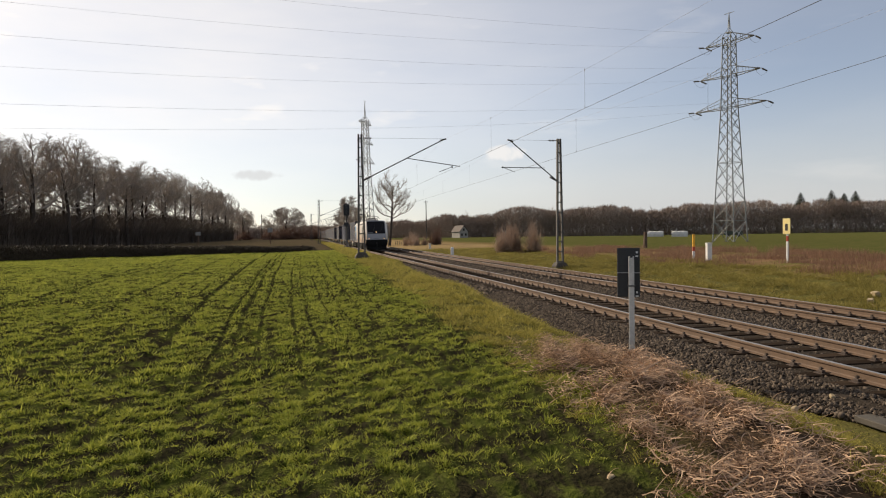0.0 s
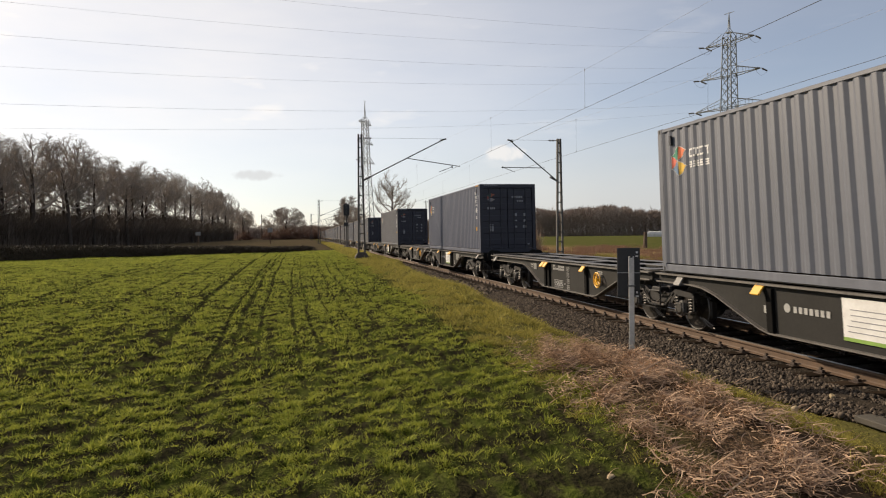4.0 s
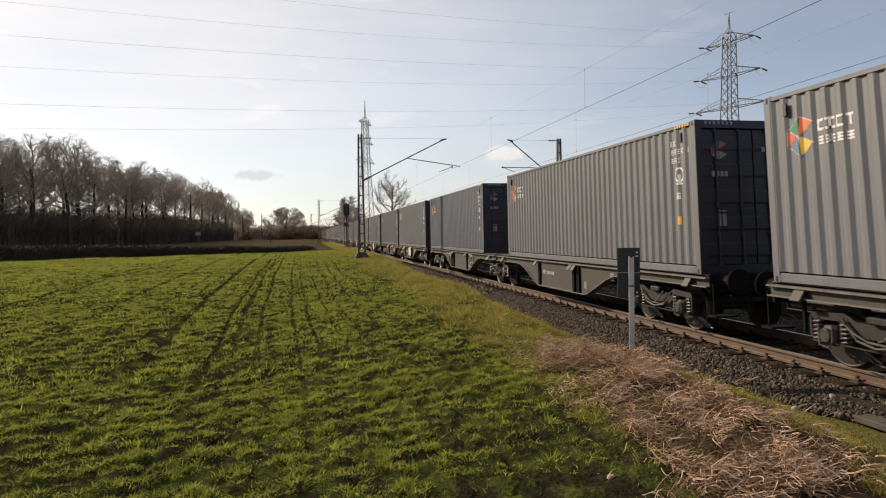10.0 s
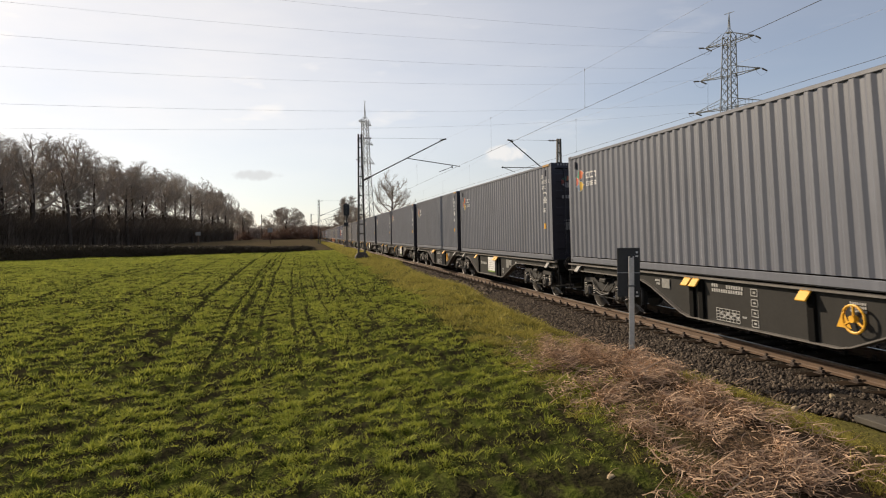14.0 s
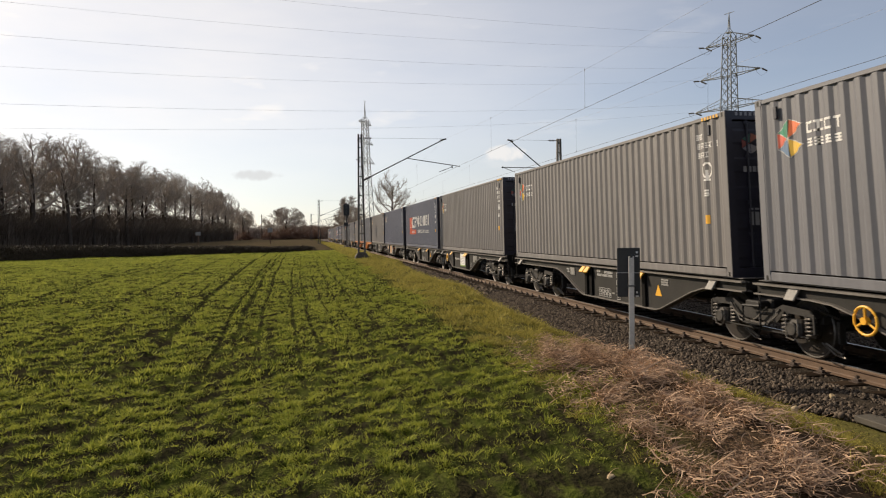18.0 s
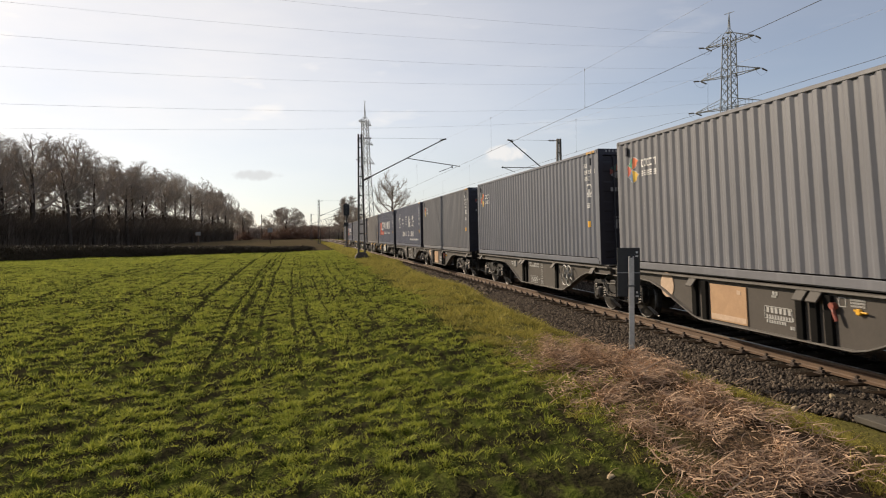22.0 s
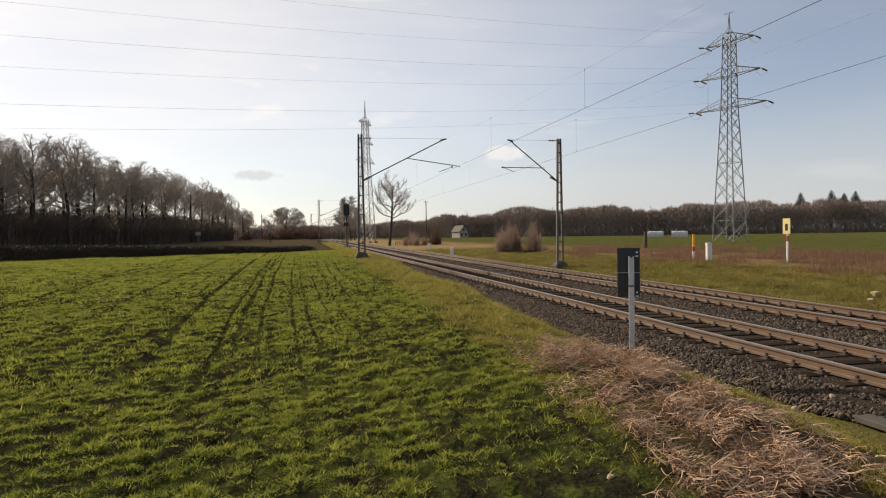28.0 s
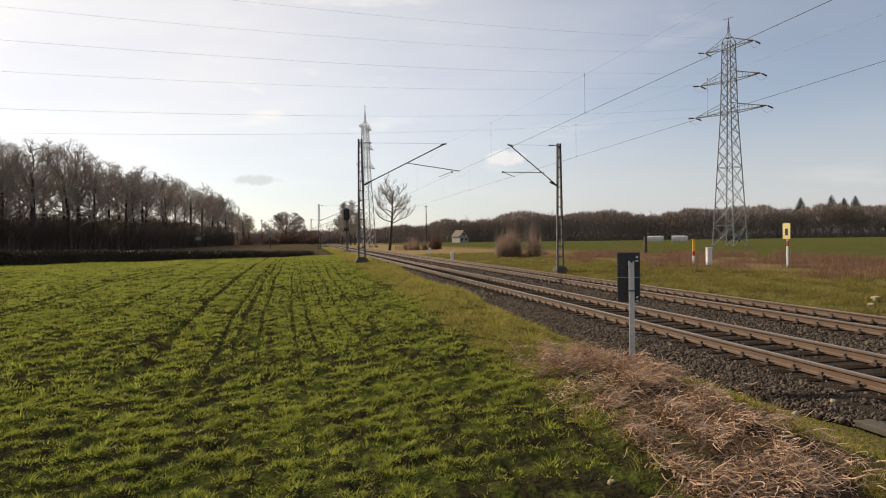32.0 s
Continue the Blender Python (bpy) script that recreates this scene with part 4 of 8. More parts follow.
def rigging_data(s):
    """Worn bright brake pipes and hangers in front of a bogie side."""
    m = Mesh()
    x = s * 1.15
    m.tube([(x, -0.60, 0.66), (x, -0.42, 0.52), (x, -0.2, 0.46), (x, 0.18, 0.47), (x, 0.40, 0.55), (x, 0.58, 0.68)], 0.016, 5)
    m.tube([(x, -0.34, 0.74), (x, -0.05, 0.52), (x, 0.02, 0.50)], 0.014, 5)
    for y in (-0.9, 0.9):
        m.tube([(x + s * 0.02, y - 0.13, 0.62), (x + s * 0.03, y - 0.14, 0.40), (x + s * 0.03, y - 0.05, 0.30), (x + s * 0.02, y + 0.12, 0.32), (x + s * 0.02, y + 0.13, 0.62)], 0.014, 5)
        m.tube([(x - s * 0.2, y - 0.42, 0.30), (x - s * 0.3, y - 0.60, 0.16)], 0.02, 5)
        m.tube([(x - s * 0.2, y - 0.34, 0.30), (x - s * 0.3, y - 0.48, 0.14), (x - s * 0.3, y - 0.66, 0.12)], 0.016, 5)
    return m.data("brake_rigging", SPRING_IRON)


def axle_box_data(s):
    """Axle box between its two pairs of coil springs."""
    m = Mesh()
    x = s * 1.04
    m.box(x, 0, 0.46, 0.20, 0.28, 0.28, bev=0.04)
    m.disc((x + s * 0.12, 0, 0.46), "x", 0.105, 0.06, 14, bev=0.015)
    return m.data("axle_box", AXLE_IRON)


def spring_data(s):
    """One coil spring beside an axle box."""
    m = Mesh()
    x = s * 1.04
    m.tube([(x + 0.072 * math.cos(a), 0.072 * math.sin(a), 0.36 + 0.30 * a / (10 * math.pi)) for a in (2 * math.pi * k / 8 for k in range(41))], 0.019, 4)
    return m.data("coil_spring", SPRING_IRON)


def bolster_data():
    m = Mesh()
    m.box(0, 0, 0.72, 1.95, 0.5, 0.24, bev=0.03)
    m.disc((0, 0, 0.88), "z", 0.22, 0.12, 16)
    for y in (-1.25, 1.25):
        m.box(0, y, 0.62, 1.9, 0.1, 0.12, bev=0.01)
    return m.data("bolster", BOGIE_IRON)


AXLE_IRON = material("greasy_axle_box_steel", (0.085, 0.078, 0.072), (0.02, 0.018, 0.017), rough=0.5, metal=0.4, scale=6, fine=30, bump=0.2)
WHEELSET, SIDE_FRAME, BOLSTER = wheel_data(), {s: side_frame_data(s) for s in (-1, 1)}, bolster_data()
SPRING_IRON = material("worn_spring_steel", (0.22, 0.20, 0.18), (0.06, 0.054, 0.048), rough=0.45, metal=0.4, scale=6, fine=30, bump=0.1)
RIGGING = rigging_data(-1)
AXLE_BOX, SPRING = {s: axle_box_data(s) for s in (-1, 1)}, {s: spring_data(s) for s in (-1, 1)}


def bogie(wagon, y):
    b = part("bogie", BOLSTER, None, wagon, "dirty two-axle bogie")
    b.location = (0, y, 0)
    for s in (-1, 1):
        part("side_frame", SIDE_FRAME[s], None, b)
        for o in (-0.9, 0.9):
            ab = part("axle_box", AXLE_BOX[s], None, b)
            ab.location = (0, o, 0)
            if s < 0:
                for d in (-0.25, 0.25):
                    sp = part("coil_spring", SPRING[s], None, b)
                    sp.location = (0, o + d, 0)
    tagged(part("brake_rigging", RIGGING, None, b, "worn bright brake pipes"), kind="stuff")
    for o in (-0.9, 0.9):
        w = part("wheelset", WHEELSET, None, b)
        w.location = (0, o, 0)
    return b


def belly(length, lo, hi):
    """Lower edge of a sill from its near to its far end."""
    half = [(2.2, 0.93), (1.8, 0.90), (1.4, 0.80), (0.6, 0.50), (0.25, 0.37), (0.0, 0.32)]
    return [(0.0, 0.93)] + [(lo - d, z) for d, z in half] + [(hi + d, z) for d, z in half[::-1]] + [(length, 0.93)]


def platform_data(length, lo, hi, paint):
    """Open deck of one wagon half: two fish-bellied sills, cross-beams and diagonal struts. lo, hi: where the deep belly begins and ends."""
    m = Mesh()
    for s in (-1, 1):
        x = s * 1.14
        m.prism([(0.0, 1.12), (length, 1.12)] + belly(length, lo, hi)[::-1], "x", x - 0.02, x + 0.02)
    n = int(length / 1.5)
    for i in range(n + 1):
        m.box(0, 0.15 + (length - 0.3) * i / n, 1.04, 2.24, 0.16, 0.14, bev=0.01)
    for x in (-0.42, 0.42):
        m.box(x, length / 2, 0.98, 0.12, length, 0.24)
    for i in range(n):
        a, b = 0.15 + (length - 0.3) * i / n, 0.15 + (length - 0.3) * (i + 1) / n
        m.tube([(-1.05, a, 1.05), (-0.45, b, 1.05)], 0.035, 4)
        m.tube([(1.05, a, 1.05), (0.45, b, 1.05)], 0.035, 4)
    return m.data("platform", paint)


def deck_data(length):
    """Worn plates on top of the open deck, with large openings between them."""
    m = Mesh()
    for s in (-1, 1):
        m.box(s * 1.02, length / 2, 1.152, 0.30, length - 0.1, 0.012)
    m.box(0, length / 2, 1.152, 0.34, length - 0.1, 0.012)
    n = int(length / 2.0)
    for i in range(n + 1):
        y = 0.35 + (length - 0.7) * i / n
        for s in (-1, 1):
            m.box(s * 0.52, y, 1.152, 0.70, 0.5 if i in (0, n) else 0.34, 0.012)
    return m.data("deck_plate", DECK_GREY)


def corner_pin_data():
    """Folded plate over the sill near the corner of a deck."""
    return Mesh().box(-1.25, 0, 1.0, 0.035, 0.22, 0.22, bev=0.01, turn=Euler((0, radians(34), 0)).to_matrix())


def step_loop_data(mat):
    m = Mesh()
    m.tube([(-1.2, -0.2, 0.98), (-1.22, -0.2, 0.45), (-1.22, 0.22, 0.45), (-1.22, 0.22, 0.72), (-1.22, -0.2, 0.74)], 0.022, 5)
    return m.data("step_loop", mat)


def flange_data(s, length, lo, hi):
    """The worn, highlight-toned lower flange that follows the belly of one sill."""
    m = Mesh()
    x = s * 1.14
    low = belly(length, lo, hi)
    m.grid([[(x - 0.10, y, z), (x + 0.10, y, z), (x + 0.10, y, z + 0.022), (x - 0.10, y, z + 0.022)] for y, z in low], caps=True)
    m.box(s * 1.165, length / 2, 1.10, 0.16, length, 0.03)
    return m


END_BLACK = material("matt_black_end_beam", (0.009, 0.009, 0.009), (0.014, 0.013, 0.012), rough=0.85, spec=0.1, scale=3, fine=18, bump=0.1)


def buffer_data(sign):
    m = Mesh()
    for x in (-0.875, 0.875):
        m.disc((x, sign * 0.22, 1.06), "y", 0.11, 0.44, 12)
        m.disc((x, sign * 0.46, 1.06), "y", 0.23, 0.04, 20, bev=0.01)
    m.box(0, -sign * 0.03, 1.0, 2.3, 0.08, 0.36, bev=0.015)
    m.box(0, sign * 0.28, 0.98, 0.12, 0.5, 0.14, bev=0.02)
    m.box(-0.45, sign * 0.15, 0.6, 0.05, 0.05, 0.6)
    m.box(-1.0, sign * 0.1, 0.42, 0.42, 0.25, 0.03)
    m.tube([(-1.15, sign * 0.1, 0.42), (-1.15, sign * 0.1, 1.0)], 0.018, 5)
    return m.data("buffer_beam", END_BLACK)


BUFFERS = {s: buffer_data(s) for s in (-1, 1)}


def bars(m, y, z, n, h, x=-1.166):
    """A line of n unreadable signs of height h that starts at y and runs towards the near end."""
    for i in range(n):
        m.box(x, y - (i + 0.5) * h * 1.15, z, 0.006, h * 0.72, h)


WORN_MARK = material("worn_white_sill_marking", (0.46, 0.45, 0.43), (0.25, 0.245, 0.235), rough=0.6, scale=14, fine=50, bump=0.0, contrast=0.7)


def marks_data(second):
    """White marking bars on the sill that faces the field; y counts from the near end of the container above."""
    m = Mesh()
    if not second:
        bars(m, 8.52, 0.76, 7, 0.095)
        m.disc((-1.166, 8.64, 0.77), "x", 0.07, 0.006, 14)
        bars(m, 9.2, 0.70, 1, 0.12)
        for z in (0.95, 0.9, 0.85, 0.8):
            bars(m, 3.95, z, 5, 0.035)
            bars(m, 5.55, z - 0.3, 5, 0.03)
    else:
        bars(m, 5.68, 0.99, 3, 0.06)
        bars(m, 5.25, 0.98, 7, 0.06)
        bars(m, 5.68, 0.90, 13, 0.06)
        for i in range(5):
            m.box(-1.166, 5.22, 0.38 + i * 0.052, 0.006, 0.66, 0.010)
        for i in range(8):
            m.box(-1.166, 4.89 + i * 0.094, 0.485, 0.006, 0.010, 0.21)
        for i in range(6):
            m.box(-1.166, 4.94 + i * 0.094, 0.51 if i % 2 else 0.46, 0.006, 0.05, 0.03)
        bars(m, 4.82, 0.50, 3, 0.035)
        for i in range(4):
            yy, zz = 4.49, 0.43 + i * 0.17
            for o, p, w, h in ((-0.10, 0, 0.016, 0.14), (0.10, 0, 0.016, 0.14), (0, 0.065, 0.20, 0.016), (0, -0.065, 0.20, 0.016), (0.0, 0.0, 0.07, 0.04)):
                m.box(-1.166, yy + o * 0.8, zz + p * 0.85, 0.006, w * 0.8, h * 0.85)
        for z in (0.97, 0.92, 0.87):
            bars(m, 2.5, z, 7, 0.035)
        bars(m, 7.7, 0.95, 4, 0.045)
        bars(m, 7.65, 0.88, 3, 0.045)
    return m.data("sill_marking", WORN_MARK)


def triangle_data():
    m = Mesh()
    m.prism([(2.5, 0.62), (2.76, 0.62), (2.63, 0.86)], "x", -1.166, -1.162)
    return m.data("warning_triangle", YELLOW)


def plate_data(w, h, mat):
    return Mesh().box(0, 0, 0, 0.02, w, h, bev=0.003).data("plate", mat)


def pin_data(mat, single=False):
    """Two folded container pins, painted yellow, that hang over the sill."""
    m = Mesh()
    for y in (0.0,) if single else (-0.14, 0.14):
        m.box(-1.27, y, 1.01, 0.03, 0.22, 0.20, bev=0.008, turn=Euler((0, radians(38), 0)).to_matrix())
        m.box(-1.21, y - 0.06, 1.085, 0.07, 0.05, 0.06, bev=0.01)
        m.box(-1.21, y + 0.06, 1.085, 0.07, 0.05, 0.06, bev=0.01)
    return m.data("container_pin", mat)


def handwheel_data(mat):
    m = Mesh()
    n = 20
    ring = [Vector((0, math.cos(2 * math.pi * k / n) * 0.185, math.sin(2 * math.pi * k / n) * 0.185)) for k in range(n + 1)]
    m.tube(ring, 0.019, 6, caps=False)
    for a in (90, 210, 330):
        m.tube([(0, 0, 0), (0, 0.185 * math.cos(radians(a)), 0.185 * math.sin(radians(a)))], 0.018, 5)
    m.disc((0, 0, 0), "x", 0.05, 0.08, 10)
    return m.data("handwheel", mat)


PLATE_GREY = material("pale_grey_plate", (0.27, 0.265, 0.25), (0.17, 0.165, 0.155), rough=0.5, scale=12, fine=60, bump=0.0, contrast=0.4)
PLATE_BIG, PLATE_SMALL, PLATE_NARROW = plate_data(0.98, 0.58, WHITE), plate_data(0.34, 0.29, PLATE_GREY), plate_data(0.30, 0.19, PLATE_GREY)
WHEEL_YELLOW = handwheel_data(YELLOW)
PLATFORM = {}
DECK_GREY = material("worn_grey_deck_plate", (0.15, 0.14, 0.135), (0.06, 0.056, 0.053), rough=0.55, scale=1.5, fine=20, bump=0.1, contrast=0.8)
TAN_PLATE = material("faded_tan_panel", (0.42, 0.26, 0.14), (0.33, 0.20, 0.11), rough=0.7, scale=5, fine=30, bump=0.05)
PLATE_ORANGE = plate_data(0.72, 0.34, material("faded_orange_panel", (0.62, 0.27, 0.09), (0.50, 0.20, 0.06), rough=0.6, scale=6, bump=0.0))
PINS = {(p_, s_): pin_data(m_, s_) for p_, m_ in (("black", YELLOW), ("brown", BROWN_PAINT), ("orange", BROWN_PAINT)) for s_ in (True, False)}
PLATE_TAN_DEEP = plate_data(1.03, 0.64, TAN_PLATE)
PALE_TAN = material("faded_pale_tan_paint", (0.52, 0.38, 0.27), (0.40, 0.28, 0.19), rough=0.7, scale=8, fine=40, bump=0.0)
TAN_BAND = Mesh().box(0, 0, -0.25, 0.024, 0.98, 0.09).box(0, -0.32, 0.22, 0.024, 0.11, 0.07).data("pale_band", PALE_TAN)
ROUND_EMBLEM = Mesh().disc((0, 0, 0), "x", 0.25, 0.012, 24).data("round_emblem", PALE_TAN)
# flat black stands for the shade inside the slots of the sills
RECESS_SHADE = material("shade_black_recess", (0.008, 0.0075, 0.007), (0.005, 0.0048, 0.0045), rough=0.9, spec=0.1, scale=4, fine=30, bump=0.1)
SLOT = Mesh().box(0, 0, 0.68, 0.07, 0.15, 0.72, bev=0.01).data("slot_shade", RECESS_SHADE)
WHEEL_WIDE = Mesh()
_ring = [Vector((0, math.cos(math.pi * k / 12) * 0.245, math.sin(math.pi * k / 12) * 0.275)) for k in range(25)]
WHEEL_WIDE.tube(_ring, 0.015, 6, caps=False)
for a_ in (80, 200, 320):
    WHEEL_WIDE.tube([(0, 0, 0), (0, 0.245 * math.cos(radians(a_)), 0.275 * math.sin(radians(a_)))], 0.014, 5)
WHEEL_WIDE.disc((0, 0, 0), "x", 0.05, 0.12, 10)
WHEEL_WIDE = WHEEL_WIDE.data("handwheel", PLATE_GREY)
STOP_GREY = material("worn_grey_corner_stop", (0.20, 0.19, 0.175), (0.09, 0.085, 0.078), rough=0.6, scale=8, fine=40, bump=0.1)
CORNER = {"black": corner_pin_data().data("corner_stop", STOP_GREY), "brown": corner_pin_data().data("corner_stop", BROWN_PAINT), "orange": corner_pin_data().data("corner_stop", ORANGE_PAINT)}
LOOP = {"black": step_loop_data(BOGIE_IRON), "brown": step_loop_data(BROWN_PAINT), "orange": step_loop_data(ORANGE_PAINT)}
BAR_DARK = material("dark_lettering_paint", (0.05, 0.035, 0.03), rough=0.6, bump=0.0)
ORANGE_MARK = Mesh()
for i_ in range(7):
    y_ = 7.52 - i_ * 0.145
    ORANGE_MARK.box(-1.166, y_ - 0.01, 0.80, 0.006, 0.024, 0.12)
    ORANGE_MARK.box(-1.166, y_ - 0.05, 0.80 + 0.05 * (-1) ** i_, 0.006, 0.07, 0.024)
    ORANGE_MARK.box(-1.166, y_ - 0.09, 0.80 - 0.025 * (-1) ** i_, 0.006, 0.022, 0.07)
ORANGE_MARK = ORANGE_MARK.data("sill_lettering", BAR_DARK)
# worn grey lightened to paint the highlight along the flange edges
FLANGE = material("worn_highlight_flange_edge", (0.17, 0.155, 0.14), (0.08, 0.072, 0.064), rough=0.6, scale=3, fine=30, bump=0.2)
NOTICE = Mesh().box(0, 0, -0.265, 0.024, 0.98, 0.05).data("green_strip", material("green_notice_strip", (0.25, 0.40, 0.08), rough=0.5, bump=0.0))
LINES = Mesh()
for k_ in range(5):
    LINES.box(-0.012, 0.02 * k_, 0.14 - 0.075 * k_, 0.004, 0.7 - 0.05 * (k_ % 3), 0.012)
LINES = LINES.data("notice_writing", END_MARK)
MARKS, TRIANGLE = {k: marks_data(k) for k in (0, 1)}, triangle_data()
LEVER = Mesh().tube([(0, 0.05, 0.10), (-0.03, 0.02, 0.02), (-0.03, -0.03, -0.10)], 0.028, 6).disc((0, 0.05, 0.10), "x", 0.05, 0.08, 10).data("brake_lever", material("faded_red_lever_paint", (0.30, 0.07, 0.045), (0.18, 0.05, 0.035), rough=0.6, bump=0.0))
VALVE = Mesh().disc((0, 0, 0), "x", 0.045, 0.05, 10, bev=0.01).tube([(0, 0.02, 0.0), (0, 0.08, 0.02)], 0.015, 5).tube([(0, -0.02, 0.0), (-0.02, -0.16, 0.0)], 0.013, 5).data("air_valve", YELLOW)
BROWN_MARK = Mesh()
for z_, n_, h_ in ((0.70, 6, 0.085), (0.60, 10, 0.055), (0.52, 8, 0.05)):
    bars(BROWN_MARK, 7.23, z_, n_, h_)
for o_, p_, w_, h_ in ((0.31, 0.66, 0.012, 0.19), (-0.31, 0.66, 0.012, 0.19), (0, 0.755, 0.62, 0.012), (0, 0.565, 0.62, 0.012)):
    BROWN_MARK.box(-1.165, 6.95 + o_, p_, 0.006, w_, h_)
bars(BROWN_MARK, 7.06, 0.97, 2, 0.06)
bars(BROWN_MARK, 7.08, 0.92, 3, 0.035)
bars(BROWN_MARK, 6.70, 0.47, 2, 0.05)
for z_ in (1.01, 0.97, 0.93):
    bars(BROWN_MARK, 5.5, z_, 8, 0.028)
for o_, p_, w_, h_ in ((0.06, 0, 0.012, 0.13), (-0.06, 0, 0.012, 0.13), (0, 0.06, 0.12, 0.012), (0, -0.06, 0.12, 0.012)):
    BROWN_MARK.box(-1.165, 5.64 + o_, 0.965 + p_, 0.006, w_, h_)
BROWN_MARK = BROWN_MARK.data("sill_marking", WORN_MARK)
HATCH_PLATE = plate_data(0.36, 0.26, UMBER_PAINT)
HATCH_GAP = Mesh().box(0, 0, 0, 0.03, 0.07, 0.29).box(0, 0.22, 0.14, 0.026, 0.44, 0.02).box(0, 0.41, 0, 0.026, 0.02, 0.28).data("hatch_edge", RECESS_SHADE)
UMBER_MARK = Mesh()
for y0_, z_, n_, h_ in ((9.15, 0.99, 4, 0.03), (8.7, 0.98, 4, 0.04), (8.2, 0.96, 3, 0.055), (7.95, 0.96, 5, 0.045), (7.45, 0.96, 6, 0.05), (6.98, 0.99, 4, 0.035), (7.62, 0.80, 5, 0.035), (6.82, 0.53, 2, 0.05)):
    bars(UMBER_MARK, y0_, z_, n_, h_)
for i_ in range(5):
    UMBER_MARK.box(-1.165, 6.61 + i_ * 0.08, 0.43, 0.006, 0.012, 0.10)
for z_ in (0.385, 0.475):
    UMBER_MARK.box(-1.165, 6.77, z_, 0.006, 0.33, 0.012)
UMBER_MARK = UMBER_MARK.data("sill_marking", WORN_MARK)
RIB = Mesh().box(0, 0, 0.72, 0.10, 0.035, 0.74, bev=0.008)


def wagon(paint, gap, early):
    """An articulated two-part container wagon on three bogies. y = 0 is where its first container begins; gap: between its two containers."""
    label = {"black": "black articulated container wagon on three bogies", "brown": "dirty brown-grey articulated container wagon on three bogies", "orange": "orange articulated container wagon on three bogies"}[paint]
    mat = {"black": BLACK_PAINT, "brown": BROWN_PAINT if gap < 3 else UMBER_PAINT, "orange": ORANGE_PAINT}[paint]
    wg = new("container_wagon")
    tagged(wg, label, "rail wagon", "wagons of the train")
    first = -0.15
    length = CL + gap / 2
    end = 2 * CL + gap + 0.15
    key = (paint, round(gap, 1))
    if key not in PLATFORM:
        PLATFORM[key] = []
        for lo, hi in ((5.6, 9.15), (2.7 + gap / 2 - 0.15, 6.4 + gap / 2 - 0.15)):
            PLATFORM[key].append([platform_data(length, lo, hi, mat)] + [flange_data(f, length, lo, hi).data("flange", FLANGE if paint != "orange" else mat) for f in (-1, 1)] + [SLOT if paint != "orange" else RIB.data("rib", mat), deck_data(length)])
    for k in (0, 1):
        y = first if k == 0 else end - length
        own = 0.15 if k == 0 else gap / 2 - 0.15  # from the near end of the container to that of the platform
        pm = PLATFORM[key][k]
        p = part("platform", pm[0], None, wg)
        p.location = (0, y, 0)
        part("deck_plate", pm[4], None, p)
        for y_ in (0.6, length - 0.9) if k == 0 else (0.85, length - 0.7):
            o = part("corner_stop", CORNER[paint], None, p)
            o.location = (0, y_, 0)
        if paint == "orange" and k == 0:
            tagged(part("sill_lettering", ORANGE_MARK, None, p, "dark lettering bars"), kind="stuff")
        if k == 0:
            o = part("step_loop", LOOP[paint], None, p)
            o.location = (0, length + 0.1, 0)
        if paint == "brown" and gap < 3 and k == 0:
            for nm, me, y_, z_, x_, say in (("side_panel", PLATE_TAN_DEEP, 8.2, 0.69, -1.172, "faded tan panel"), ("panel_band", TAN_BAND, 8.2, 0.69, -1.174, "pale band"), ("round_emblem", ROUND_EMBLEM, 10.22, 0.88, -1.168, "pale round emblem"), ("post", SLOT, 9.2, 0.0, -1.18, "upright strip, black where a slot lies in shade"), ("post", SLOT, 8.88, 0.0, -1.18, "upright strip, black where a slot lies in shade"), ("post", SLOT, 6.44, 0.0, -1.18, "upright strip, black where a slot lies in shade"), ("post", SLOT, 6.15, 0.0, -1.18, "upright strip, black where a slot lies in shade"), ("post", SLOT, 5.87, 0.0, -1.18, "upright strip, black where a slot lies in shade"), ("brake_lever", LEVER, 5.72, 0.80, -1.20, "faded red brake lever"), ("air_valve", VALVE, 5.34, 0.86, -1.19, "small yellow air valve")):
                o = part(nm, me, None, p, say)
                o.location = (x_, y_ + own, z_)
        if paint == "brown" and gap < 3 and k == 0:
            o = tagged(part("sill_marking", BROWN_MARK, None, p), kind="stuff")
            o.location = (0, own, 0)
        if paint == "orange" and k == 0:
            for y_ in (10.1, 9.75):
                o = part("handwheel", WHEEL_WIDE, None, p, "worn grey brake handwheel")
                o.location = (-1.24, y_ + own, 0.76)
            o = part("side_panel", PLATE_ORANGE, None, p, "faded orange panel")
            o.location = (-1.172, 8.3 + own, 0.66)
        for fl in pm[1:3]:
            part("flange", fl, None, p)
        # black strips paint in the shaded slots; orange wagons get plain ribs
        for s_ in () if paint == "brown" and gap < 3 and k == 0 else (5.87, 6.2, 9.0) if k == 0 and paint != "orange" else (6.15, 7.6, 9.0) if k == 0 else (6.51, 6.26, 6.0, 3.19) if gap > 3 else (5.97, 6.28, 3.19):
            o = part("post", pm[3], None, p, "upright strip, black where a slot lies in shade")
            o.location = (-1.18, s_ + own, 0)
        if gap > 3 and k == 1:
            o = tagged(part("sill_marking", UMBER_MARK, None, p), kind="stuff")
            o.location = (0, own, 0)
            for nm, me, y_, z_, say in (("hatch_plate", HATCH_PLATE, 7.24, 0.68, "dark hatch plate"), ("hatch_edge", HATCH_GAP, 7.04, 0.68, "black gap beside the hatch"), ("air_valve", VALVE, 6.73, 0.85, "small yellow air valve")):
                o = part(nm, me, None, p, say)
